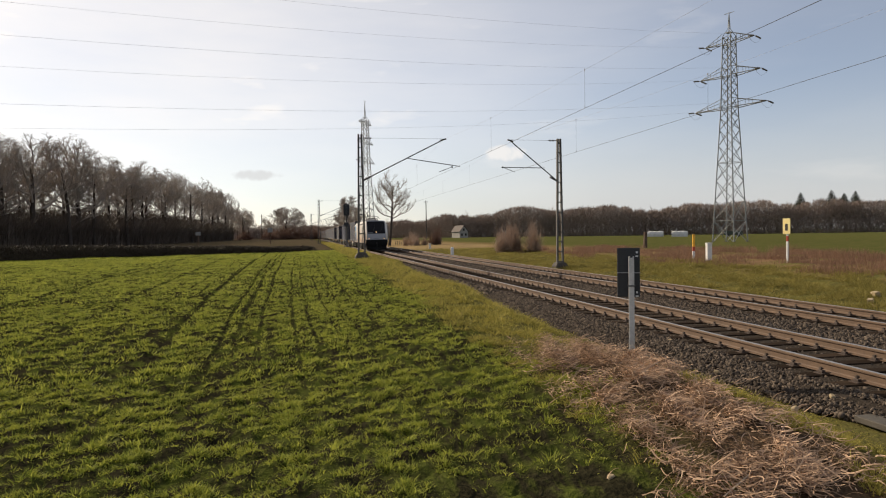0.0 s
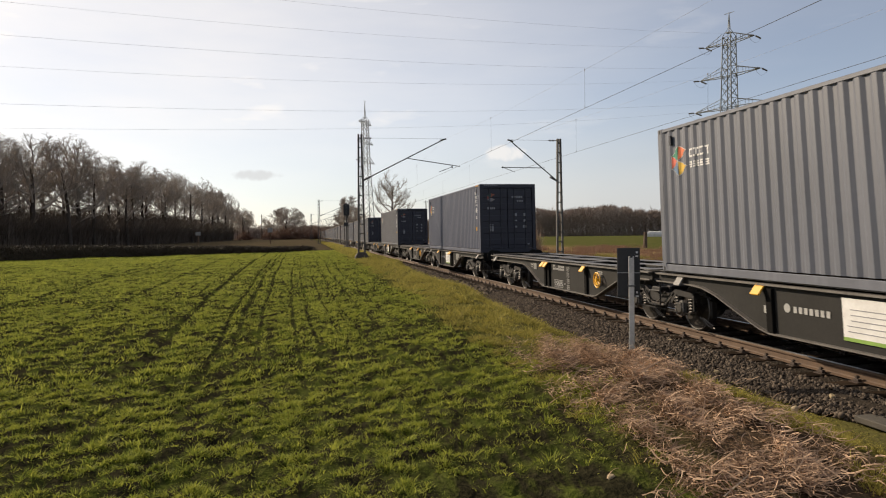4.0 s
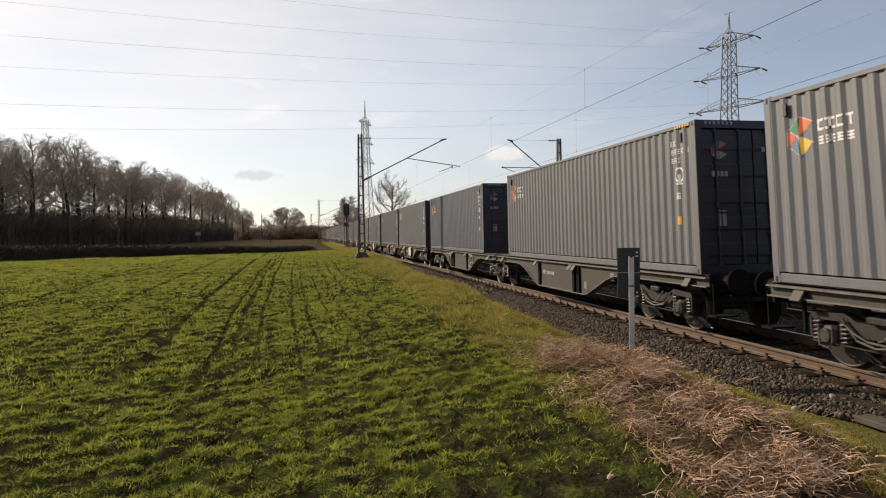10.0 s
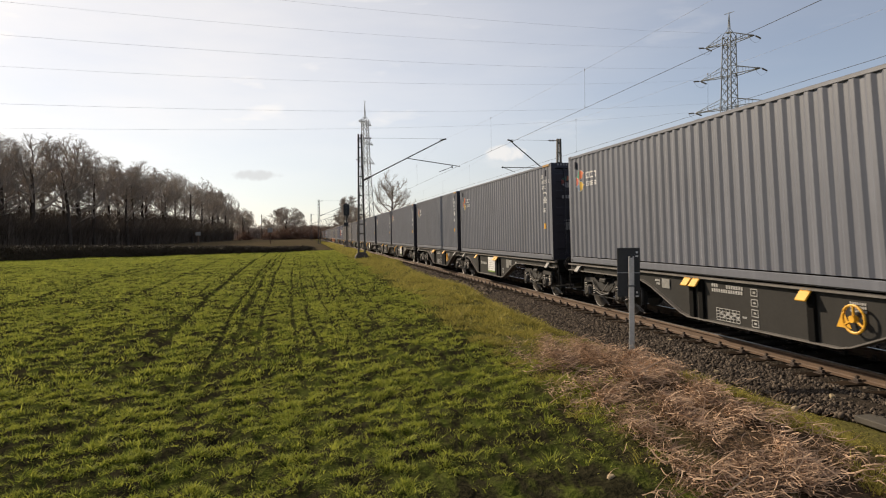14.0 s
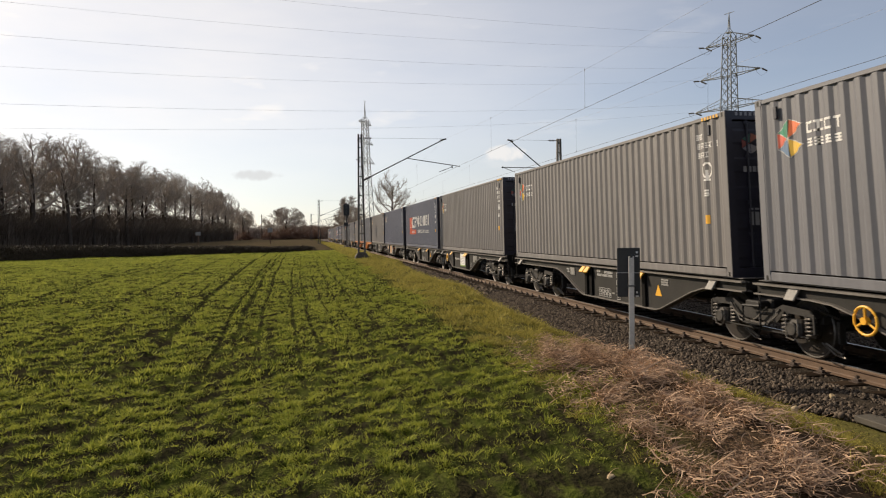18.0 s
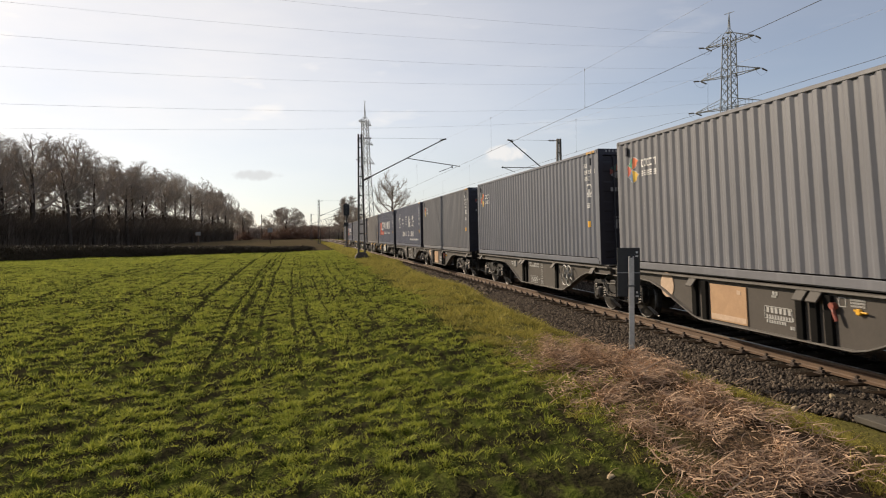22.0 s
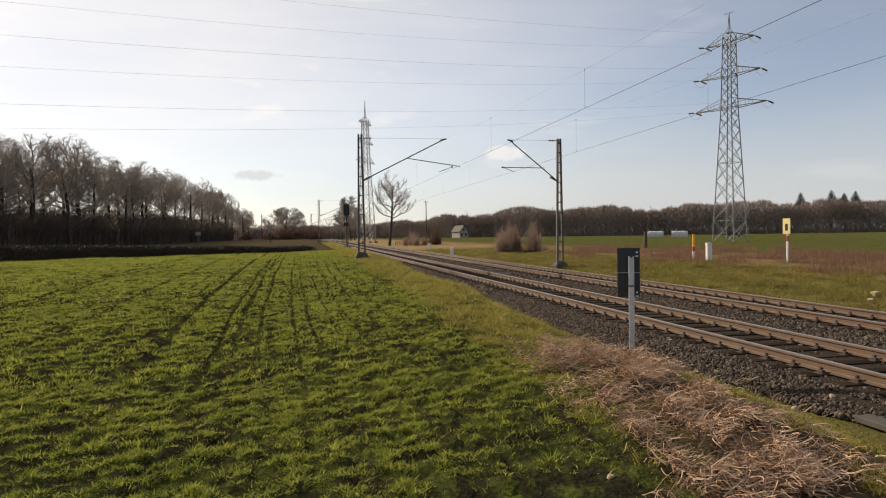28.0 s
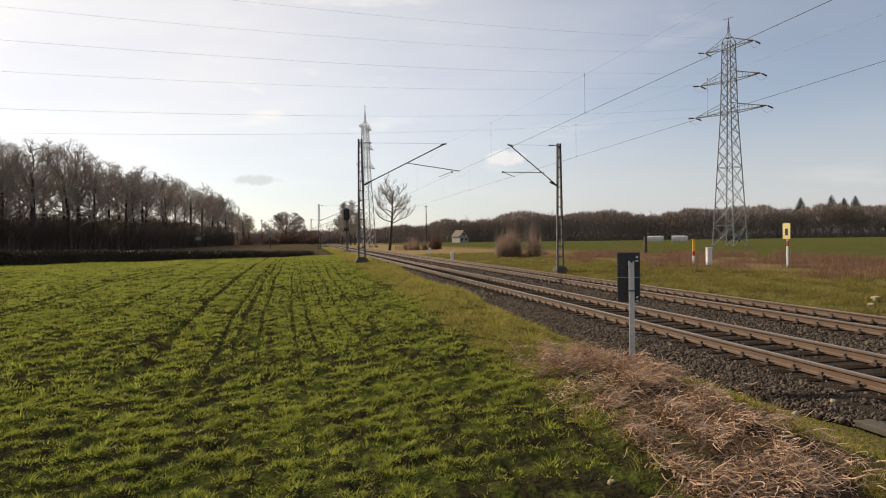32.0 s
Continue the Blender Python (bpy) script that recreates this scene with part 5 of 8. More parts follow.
                o.location = (-1.172, y_ + own, z_)
        elif paint != "orange" and not (paint == "brown" and gap < 3 and k == 0):
            o = tagged(part("sill_marking", MARKS[k], None, p), kind="stuff")
            o.location = (0, own, 0)
        plates = ((7.05, 0.74, PLATE_BIG), (4.83, 0.855, PLATE_SMALL), (4.49, 0.90, PLATE_NARROW)) if k == 0 else ((7.25, 0.90, PLATE_NARROW),)
        for s_, z, pl in plates:
            if (paint == "black" or k == 1) and gap < 3:
                o = part("sign_plate", pl, None, p, "white notice plate")
                o.location = (-1.172, s_ + own, z)
                if pl is PLATE_BIG:
                    st = part("sign_strip", NOTICE, None, p, "green strip of the notice")
                    st.location = o.location
                    wr_ = part("sign_writing", LINES, None, p)
                    wr_.location = o.location
        for s_, single in ((9.18, True), (6.18, False)) if k == 0 and paint != "orange" else ((9.3, True), (7.75, True), (6.3, False)) if k == 0 else ((6.2, False), (3.24, True)):
            o = part("container_pin", PINS[paint, single], None, p, "yellow folded container pin" if paint == "black" else "")
            o.location = (0, s_ + own, 0)
        if k == 1 and paint == "black":
            o = part("warning_triangle", TRIANGLE, None, p, "yellow warning triangle")
            o.location = (0, own, 0)
    for y in ((CL + gap + 2.35,) if early else (10.2,)) if paint == "black" else (CL + gap + 2.35, CL + gap + 2.05) if paint == "brown" else (CL + gap + 2.35,):
        hw = part("handwheel", WHEEL_YELLOW if paint == "black" else WHEEL_WIDE, None, wg, "yellow brake handwheel" if paint == "black" else "worn grey brake handwheel")
        hw.location = (-1.26, y, 0.77)
    for y in (1.85, CL + gap / 2, 2 * CL + gap - 1.85):
        bogie(wg, y)
    for y, s in ((first, -1), (end, 1)):
        o = part("buffer_beam", BUFFERS[s], None, wg)
        o.location = (0, y, 0)
    return wg
LOCO_L = 18.9
GLASS = material("dark_windscreen_glass", (0.008, 0.008, 0.011), (0.006, 0.006, 0.008), rough=0.1, scale=2, bump=0.0, spec=0.22)
# roof cream kept darker to hold back the sun on its upward faces
LOCO_ROOF = material("sun_offset_cream_roof_paint", (0.46, 0.41, 0.33), (0.34, 0.29, 0.22), rough=0.75, scale=1.2, fine=14, bump=0.05, contrast=0.8)
LOCO_BLACK = material("matt_black_loco_front", (0.009, 0.009, 0.009), (0.015, 0.014, 0.013), rough=0.8, spec=0.12, scale=3, fine=18, bump=0.1)
LOCO_BLUE = material("bright_blue_loco_paint", (0.055, 0.30, 0.64), (0.045, 0.25, 0.55), rough=0.4, scale=1, fine=10, bump=0.02)
LOCO_GREY = material("mid_grey_loco_front_paint", (0.33, 0.33, 0.345), (0.27, 0.27, 0.285), rough=0.45, scale=1, fine=10, bump=0.02)
LOCO_GRILLE = material("dusty_grey_roof_grille", (0.34, 0.30, 0.26), (0.2, 0.17, 0.15), rough=0.7, scale=4, fine=60, bump=0.4, stretch=(1, 6, 1))
SEAL = material("black_rubber_seal", (0.03, 0.028, 0.026), (0.018, 0.017, 0.016), rough=0.6, bump=0.1)
# glass base lightened to paint in its greyish reflection
SIDE_GLASS = material("reflection_toned_side_glass", (0.10, 0.09, 0.075), (0.05, 0.046, 0.04), rough=0.25, scale=2, bump=0.0)
LOCO_WIPED = material("wiped_cream_loco_paint", (0.60, 0.50, 0.39), (0.47, 0.37, 0.27), rough=0.45, scale=5, fine=20, bump=0.02, contrast=1.0)
LAMP = glow("warm_headlamp", (1.0, 0.62, 0.30), 0.9)


def dusty(m, colour, z_low, z_high, amount, seams=()):
    """Adds brake dust that has settled on the lower part, with an uneven upper border, and run-off streaks below roof seams."""
    nt = m.node_tree
    bsdf = nt.nodes["Principled BSDF"]
    src = bsdf.inputs["Base Color"].links[0].from_socket
    tc = nt.nodes.new("ShaderNodeTexCoord")
    sep = nt.nodes.new("ShaderNodeSeparateXYZ")
    nt.links.new(tc.outputs["Object"], sep.inputs["Vector"])
    mp = nt.nodes.new("ShaderNodeMapping")
    mp.inputs["Scale"].default_value = (1, 2.2, 0.35)
    nt.links.new(tc.outputs["Object"], mp.inputs["Vector"])
    no = nt.nodes.new("ShaderNodeTexNoise")
    no.inputs["Scale"].default_value = 1.0
    no.inputs["Detail"].default_value = 5
    nt.links.new(mp.outputs["Vector"], no.inputs["Vector"])
    ad = nt.nodes.new("ShaderNodeMath")
    ad.operation = "MULTIPLY_ADD"
    nt.links.new(no.outputs["Fac"], ad.inputs[0])
    ad.inputs[1].default_value = -1.5
    nt.links.new(sep.outputs["Z"], ad.inputs[2])
    mr = nt.nodes.new("ShaderNodeMapRange")
    mr.inputs["From Min"].default_value = z_high - 0.75
    mr.inputs["From Max"].default_value = z_low - 0.75
    mr.inputs["To Max"].default_value = amount
    nt.links.new(ad.outputs["Value"], mr.inputs["Value"])
    mix = nt.nodes.new("ShaderNodeMix")
    mix.data_type = "RGBA"
    mix.inputs["B"].default_value = (*colour, 1)
    nt.links.new(src, mix.inputs["A"])
    nt.links.new(mr.outputs["Result"], mix.inputs["Factor"])
    last = mix.outputs["Result"]
    for place, half in seams:
        gap = nt.nodes.new("ShaderNodeMath")
        gap.operation = "SUBTRACT"
        nt.links.new(sep.outputs["Y"], gap.inputs[0])
        gap.inputs[1].default_value = place
        away = nt.nodes.new("ShaderNodeMath")
        away.operation = "ABSOLUTE"
        nt.links.new(gap.outputs["Value"], away.inputs[0])
        fade = nt.nodes.new("ShaderNodeMapRange")
        fade.interpolation_type = "SMOOTHSTEP"
        fade.inputs["From Min"].default_value = half
        fade.inputs["From Max"].default_value = 0.0
        fade.inputs["To Max"].default_value = 0.95
        nt.links.new(away.outputs["Value"], fade.inputs["Value"])
        times = nt.nodes.new("ShaderNodeMath")
        times.operation = "MULTIPLY"
        nt.links.new(fade.outputs["Result"], times.inputs[0])
        nt.links.new(no.outputs["Fac"], times.inputs[1])
        run = nt.nodes.new("ShaderNodeMix")
        run.data_type = "RGBA"
        run.inputs["B"].default_value = (0.36, 0.28, 0.21, 1)
        nt.links.new(last, run.inputs["A"])
        nt.links.new(times.outputs["Value"], run.inputs["Factor"])
        last = run.outputs["Result"]
    nt.links.new(last, bsdf.inputs["Base Color"])


dusty(LOCO_WHITE, (0.43, 0.28, 0.178), 0.85, 2.7, 1.0, ((7.2, 0.45), (11.35, 0.40), (10.4, 0.25), (5.0, 0.25)))
dusty(LOCO_BLUE, (0.36, 0.27, 0.2), 0.9, 2.2, 0.8)


STEP_STEEL = material("grimy_step_steel", (0.12, 0.11, 0.098), (0.045, 0.04, 0.036), rough=0.6, scale=5, fine=30, bump=0.1)


def nose(z):
    """How far the front lies behind the foremost point at the height z."""
    return 0.10 + 0.25 * max(0.0, z - 1.4) if z < 2.15 else 0.2875 + (z - 2.15) * 0.50


def cab_ring(w, back, flip, square=0.0):
    """A ring of the cab at the width w. square: 0 follows the raked front, 1 stands upright."""
    half = [(1.42, 0.95), (1.47, 1.0), (1.475, 2.15), (1.475, 3.24), (1.45, 3.31), (1.20, 3.68), (0.9, 3.75), (0.0, 3.77)]
    pts = [(x, z) for x, z in half] + [(-x, z) for x, z in half[-2::-1]]
    out = []
    for x, z in pts:
        y = nose(z) * (1 - square) + back
        out.append((math.copysign(min(abs(x), 1.475 * w), x), LOCO_L - y if flip else y, z))
    return out


def body_ring(y):
    half = [(1.42, 0.95), (1.47, 1.0), (1.475, 2.15), (1.475, 3.25), (1.44, 3.31), (1.17, 3.70), (1.05, 3.74), (0.0, 3.78)]
    pts = [(x, z) for x, z in half] + [(-x, z) for x, z in half[-2::-1]]
    return [(x, y, z) for x, z in pts]


def side_plate(m, y0, y1, z0, z1, proud=0.006, mi=0):
    """A flat plate on the side that faces the field; above 3.3 m it follows the slanting roof edge."""
    def x_at(z):
        return -(1.475 + proud) if z <= 3.27 else -(1.44 - (z - 3.31) * 0.69 + proud)
    m.face([(x_at(z0), y0, z0), (x_at(z0), y1, z0), (x_at(z1), y1, z1), (x_at(z1), y0, z1)], mi)
    m.face([(x_at(z0) + proud, y0, z0), (x_at(z0) + proud, y1, z0), (x_at(z1) + proud, y1, z1), (x_at(z1) + proud, y0, z1)], mi)


def loco_bogie_frame(s):
    m = Mesh()
    x = s * 1.12
    prof = [(-2.1, 0.55), (-2.0, 0.78), (-1.0, 0.80), (-0.7, 0.95), (0.7, 0.95), (1.0, 0.80), (2.0, 0.78), (2.1, 0.55), (1.75, 0.50), (0.85, 0.50), (0.6, 0.34), (-0.6, 0.34), (-0.85, 0.50), (-1.75, 0.50)]
    m.prism(prof, "x", x - 0.06, x + 0.06)
    for y in (-1.3, 1.3):
        m.box(x + s * 0.05, y, 0.62, 0.2, 0.36, 0.34, bev=0.05)
        m.disc((x + s * 0.17, y, 0.62), "x", 0.15, 0.06, 16, bev=0.015)
        for o in (-0.4, 0.4):
            for k in range(5):
                m.disc((x, y + o, 0.60 + k * 0.05), "z", 0.09, 0.03, 10)
    m.tube([(x + s * 0.12, -0.6, 0.95), (x + s * 0.14, -0.2, 0.45)], 0.045, 8)
    m.tube([(x + s * 0.12, 0.6, 0.95), (x + s * 0.14, 0.2, 0.45)], 0.045, 8)
    for y in (-1.95, 1.95):
        m.box(s * 0.76, y, 0.36, 0.12, 0.1, 0.42, bev=0.02)
    return m


def pantograph(parent, y, up):
    """Single-arm current collector; its knee points towards the rear."""
    fr = Mesh()
    for x in (-0.55, 0.55):
        fr.tube([(x, y - 0.7, 4.08), (x, y + 0.9, 4.08)], 0.035, 6)
    for yy in (y - 0.7, y + 0.9):
        fr.tube([(-0.55, yy, 4.08), (0.55, yy, 4.08)], 0.035, 6)
        for x in (-0.5, 0.5):
            for k in range(4):
                fr.disc((x, yy, 3.82 + k * 0.06), "z", 0.07 if k % 2 else 0.05, 0.05, 10)
    pg = part("pantograph", fr, MAST_STEEL, parent, "raised single-arm pantograph" if up else "folded pantograph")
    foot, knee, top = ((0, y + 0.7, 4.12), (0, y - 0.75, 4.86), (0, y + 1.05, 5.62)) if up else ((0, y + 0.7, 4.12), (0, y - 0.75, 4.20), (0, y + 0.75, 4.28))
    m = Mesh()
    m.tube([foot, knee], 0.05, 8)
    m.tube([(0.22, foot[1] - 0.25, foot[2]), (0.05, knee[1] + 0.1, knee[2] - 0.08)], 0.018, 5)
    part("lower_arm", m, MAST_STEEL, pg)
    m = Mesh()
    m.tube([knee, (-0.35, top[1], top[2])], 0.024, 6)
    m.tube([knee, (0.35, top[1], top[2])], 0.024, 6)
    part("upper_arm", m, MAST_STEEL, pg)
    m = Mesh()
    z = top[2] + 0.07
    for o in (-0.2, 0.2):
        m.tube([(-0.98, top[1] + o, z - 0.22), (-0.75, top[1] + o, z - 0.02), (-0.55, top[1] + o, z + 0.03), (0.55, top[1] + o, z + 0.03), (0.75, top[1] + o, z - 0.02), (0.98, top[1] + o, z - 0.22)], 0.026, 6)
    for x in (-0.5, 0.5):
        m.tube([(x, top[1] - 0.2, z), (x, top[1] + 0.2, z)], 0.02, 5)
    part("collector_head", m, MAST_STEEL, pg)


def locomotive():
    lo = new("electric_locomotive")
    tagged(lo, "dusty cream-white electric locomotive with a blue band", "locomotive")
    L = LOCO_L
    m = Mesh()
    m.grid([body_ring(3.24), body_ring(L - 3.24)], closed=True, caps=True)
    for j in range(5, 9):
        m.mi[j] = 1
    part("body", m, [LOCO_WHITE, LOCO_ROOF], lo, "dusty cream-white body side")
    for flip in (False, True):
        m = Mesh()

        def q(y):
            return L - y if flip else y
        m.grid([cab_ring(0.755, 0.0, flip), cab_ring(0.80, 0.10, flip, 0.02), cab_ring(0.87, 0.33, flip, 0.05), cab_ring(0.94, 0.60, flip, 0.13), cab_ring(1.0, 0.95, flip, 0.32), [(x, q(3.25), z) for x, y, z in cab_ring(1.0, 0, flip)]], closed=True, caps=True)
        for i in range(5):
            for j in range(5, 9):
                m.mi[i * 15 + j] = 1
        for j in range(15):
            m.mi[j] = 2
        m.mi[-2] = 2
        cab = part("cab", m, [LOCO_WHITE, LOCO_ROOF, LOCO_GREY], lo)
        # front mask: dark screen above a grey band
        m = Mesh()

        def front(w0, z0, w1, z1, proud, mesh):
            ring = [(-w0, q(nose(z0) - proud), z0), (w0, q(nose(z0) - proud), z0), (w1, q(nose(z1) - proud), z1), (-w1, q(nose(z1) - proud), z1)]
            back = [(x, y + (0.02 if not flip else -0.02), z) for x, y, z in ring]
            mesh.grid([ring, back], caps=True)
        front(1.085, 2.14, 1.09, 3.66, 0.012, m)
        part("windscreen", m, GLASS, cab, "dark raked windscreen")
        m = Mesh()
        front(1.09, 1.40, 1.085, 2.13, 0.010, m)
        part("nose_panel", m, LOCO_GREY, cab, "grey nose panel")
        m = Mesh()
        for i in range(8):
            m.box(-1.02 + i * 0.075, q(nose(2.24) - 0.018), 2.24, 0.055, 0.008, 0.08, turn=None)
        part("name_bars", m, LOCO_GREY, cab, "grey lettering bars")
        for x, z, r in ((-0.92, 1.52, 0.06), (0.92, 1.52, 0.06), (0.0, 2.33, 0.07)):
            m = Mesh()
            m.disc((x, q(nose(z) - 0.02), z), "y", r, 0.05, 18, bev=0.01)
            part("headlight", m, LAMP if not flip else LOCO_GREY, cab, "glowing warm headlight" if not flip else "unlit rear lamp")
            if z < 2:
                m = Mesh()
                m.box(x + (0.09 if x < 0 else -0.09), q(nose(z) - 0.008), z, 0.40, 0.03, 0.22, bev=0.02)
                part("lamp_housing", m, STEEL, cab)
        for x in (-0.45, 0.45):
            m = Mesh()
            m.tube([(x, q(nose(2.22) - 0.03), 2.22), (x + 0.28, q(nose(2.95) - 0.04), 2.95)], 0.014, 5)
            m.tube([(x + 0.20, q(nose(2.62) - 0.035), 2.62), (x + 0.36, q(nose(3.28) - 0.045), 3.28)], 0.010, 4)
            part("wiper", m, SEAL, cab)
        m = Mesh()
        for i in range(9):
            m.box(-0.28 + i * 0.07, q(nose(1.55) - 0.016), 1.55, 0.04, 0.008, 0.07)
        tagged(part("number_bars", m, STEP_STEEL, cab, "faint grey number bars"), kind="stuff")
        m = Mesh()
        m.box(0, q(0.04), 1.05, 2.60, 0.22, 0.72, bev=0.06)
        m.box(0, q(0.12), 0.62, 2.3, 0.12, 0.66, bev=0.05)
        m.box(0, q(0.0), 0.30, 2.4, 0.16, 0.22, bev=0.04)
        part("buffer_beam", m, LOCO_BLACK, lo, "black buffer beam and plough")
        for x in (-0.875, 0.875):
            m = Mesh()
            m.disc((x, q(-0.22), 1.06), "y", 0.13, 0.4, 14)
            m.box(x, q(-0.46), 1.06, 0.55, 0.05, 0.36, bev=0.03)
            part("buffer", m, LOCO_BLACK, lo)
        m = Mesh()
        m.box(0, q(-0.15), 1.0, 0.1, 0.4, 0.14, bev=0.02)
        m.tube([(0, q(-0.35), 1.0), (0, q(-0.42), 0.72), (0, q(-0.3), 0.55)], 0.035, 6)
        part("coupling_hook", m, BOGIE_IRON, lo)
        for s in (-1, 1):
            # cab door, its hand rails, side window and mirror
            m = Mesh()
            side = s * 1.482
            m.box(side, q(2.57), 2.16, 0.012, 0.76, 2.02, bev=0.004)
            dr = part("cab_door", m, LOCO_WHITE, cab, "white cab door")
            m = Mesh()
            for z in (1.72, 2.3):
                m.box(s * 1.505, q(2.80), z, 0.03, 0.05, 0.22, bev=0.01)
                m.box(s * 1.51, q(2.68), z, 0.02, 0.18, 0.03, bev=0.006)
            part("door_handle", m, STEEL, dr)
            for yy in (2.09, 3.04):
                m = Mesh()
                m.box(s * 1.484, q(yy), 2.16, 0.02, 0.045, 2.06)
                part("door_recess", m, SEAL, cab)
                m = Mesh()
                m.tube([(s * 1.51, q(yy), 1.05), (s * 1.53, q(yy), 1.2), (s * 1.53, q(yy), 2.85), (s * 1.51, q(yy), 3.0)], 0.018, 6)
                part("handrail", m, LOCO_GREY, cab)
            m = Mesh()
            frame_prof = [(y_ - 0.08, z_) for y_, z_ in ((1.43, 2.70), (1.49, 2.62), (1.94, 2.62), (2.02, 2.70), (2.02, 3.14), (1.94, 3.22), (1.62, 3.22), (1.43, 3.02))]
            prof = [(y_ - 0.08, z_) for y_, z_ in ((1.47, 2.72), (1.52, 2.66), (1.91, 2.66), (1.98, 2.72), (1.98, 3.12), (1.91, 3.18), (1.65, 3.18), (1.47, 3.0))]
            m.prism([(q(y_), z_) for y_, z_ in frame_prof], "x", side - 0.008, side + 0.008)
            part("window_frame", m, SEAL, cab, "black rubber window frame")
            m = Mesh()
            m.tube([(s * 1.478, q(1.46), 3.24), (s * 1.478, q(1.21), 2.88)], 0.012, 4)
            part("panel_groove", m, SEAL, cab)
            m = Mesh()
            m.prism([(q(y_), z_) for y_, z_ in prof], "x", side - 0.012, side + 0.012)
            part("side_window", m, SIDE_GLASS, cab, "brown-grey cab side window with its reflection painted in")
            m = Mesh()
            m.tube([(s * 1.36, q(0.42), 1.30), (s * 1.40, q(0.44), 1.36), (s * 1.42, q(0.50), 1.75), (s * 1.50, q(0.78), 2.36), (s * 1.50, q(0.84), 2.40), (s * 1.50, q(0.87), 2.30), (s * 1.48, q(0.72), 1.36)], 0.018, 6)
            part("handrail", m, LOCO_GREY, cab)
            m = Mesh()
            m.box(s * 1.483, q(0.94), 1.17, 0.012, 0.32, 0.24, bev=0.01)
            part("socket_plate", m, SEAL, cab)
            m = Mesh()
            m.box(s * 1.483, q(2.46), 1.14, 0.014, 0.48, 0.18)
            part("step_recess", m, SEAL, cab)
            for o in (-0.2, 0.2):
                m = Mesh().box(s * 1.42, q(2.48 + o), 0.72, 0.05, 0.03, 0.62)
                part("step_hanger", m, STEP_STEEL, lo)
            for yy, zz, xx, w in ((2.48, (0.42, 0.72), 1.38, 0.42), (0.18, (0.38, 0.62, 0.9), 1.30, 0.24)):
                for z in zz:
                    m = Mesh().box(s * xx, q(yy), z, 0.27, w, 0.03, bev=0.004)
                    part("step", m, STEP_STEEL, lo, "grey steel cab step")
            m = Mesh().box(s * 1.16, q(0.18), 0.66, 0.03, 0.26, 0.6)
            part("step_back", m, LOCO_BLACK, lo)
            m = Mesh().box(s * 1.45, q(0.3), 0.66, 0.02, 0.03, 0.6)
            part("step_hanger", m, STEP_STEEL, lo)
        m = Mesh()
        m.box(0.25, q(1.5), 3.80, 0.16, 0.16, 0.1, bev=0.02)
        m.tube([(0.25, q(1.3), 3.85), (0.25, q(1.7), 3.89)], 0.045, 8)
        part("horn", m, SEAL, cab)
        m = Mesh()
        m.grid([[(x * 1.004, q(3.26), z + 0.01) for x, y, z in cab_ring(1.0, 0, flip)], [(x * 1.004, q(3.32), z + 0.01) for x, y, z in body_ring(0)]], closed=True)
        part("joint_seal", m, SEAL, cab)
    # blue band with white bars of lettering
    m = Mesh()
    side_plate(m, L - 5.0, L - 3.34, 0.97, 3.26)
    side_plate(m, L - 5.0, L - 3.34, 3.32, 3.69)
    part("blue_band", m, LOCO_BLUE, lo, "bright blue band")
    m = Mesh()
    for i in range(8):
        m.box(-1.486, L - 3.58 - i * 0.15, 2.48, 0.008, 0.11, 0.20)
    for i in range(20):
        if i not in (11, 15):
            m.box(-1.486, L - 3.56 - i * 0.060, 2.30, 0.008, 0.042, 0.06)
    part("lettering_bars", m, WHITE, lo, "white lettering bars on the blue band")
    for y0, y1 in ((L - 4.85, L - 3.6), (L - 6.4, L - 5.3), (3.42, 4.52), (4.62, 5.70), (5.78, 6.28), (7.3, 7.8), (9.6, 10.2)):
        m = Mesh()
        side_plate(m, y0, y1, 3.36, 3.65, 0.012)
        part("roof_grille", m, LOCO_GRILLE, lo)
    m = Mesh()
    m.box(-1.479, L / 2, 1.40, 0.006, L - 6.2, 0.010)
    m.box(-1.462, L / 2, 3.285, 0.03, L - 6.5, 0.018)
    part("panel_joints", m, LOCO_GRILLE, lo)
    for y in (7.35, 8.55, 9.75, 10.95):
        m = Mesh()
        m.box(-1.474, y, 3.305, 0.03, 1.08, 0.022)
        part("gutter_slot", m, SEAL, lo)
    m = Mesh()
    m.tube([(-1.452, 11.62, 3.30), (-1.17, 11.25, 3.715), (0.0, 11.2, 3.80)], 0.012, 4)
    m.tube([(-1.452, 5.75, 3.30), (-1.17, 6.1, 3.715), (0.0, 6.15, 3.80)], 0.012, 4)
    part("roof_seam", m, SEAL, lo)
    # patches wiped clean round the number and below it
    for yc, zc, w, h in ((10.45, 1.22, 2.5, 0.30), (9.9, 1.03, 1.6, 0.20), (12.9, 1.22, 1.3, 0.24), (7.6, 1.05, 1.9, 0.22), (5.6, 1.06, 1.2, 0.2)):
        m = Mesh()
        m.face([(-1.4785, yc + w / 2 * math.copysign(abs(math.cos(k * math.pi / 14)) ** 0.35, math.cos(k * math.pi / 14)) * (1 + 0.05 * math.sin(k * 2.3 + yc)), zc + h / 2 * math.copysign(abs(math.sin(k * math.pi / 14)) ** 0.6, math.sin(k * math.pi / 14)) * (1 + 0.18 * math.sin(k * 1.7 + yc * 3))) for k in range(28)])
        part("wiped_patch", m, LOCO_WIPED, lo, "patch of body side wiped cleaner")
    m = Mesh()
    for i in range(21):
        if i not in (2, 5, 10, 14):
            m.box(-1.480, 11.45 - i * 0.098, 1.24, 0.004, 0.065, 0.13)
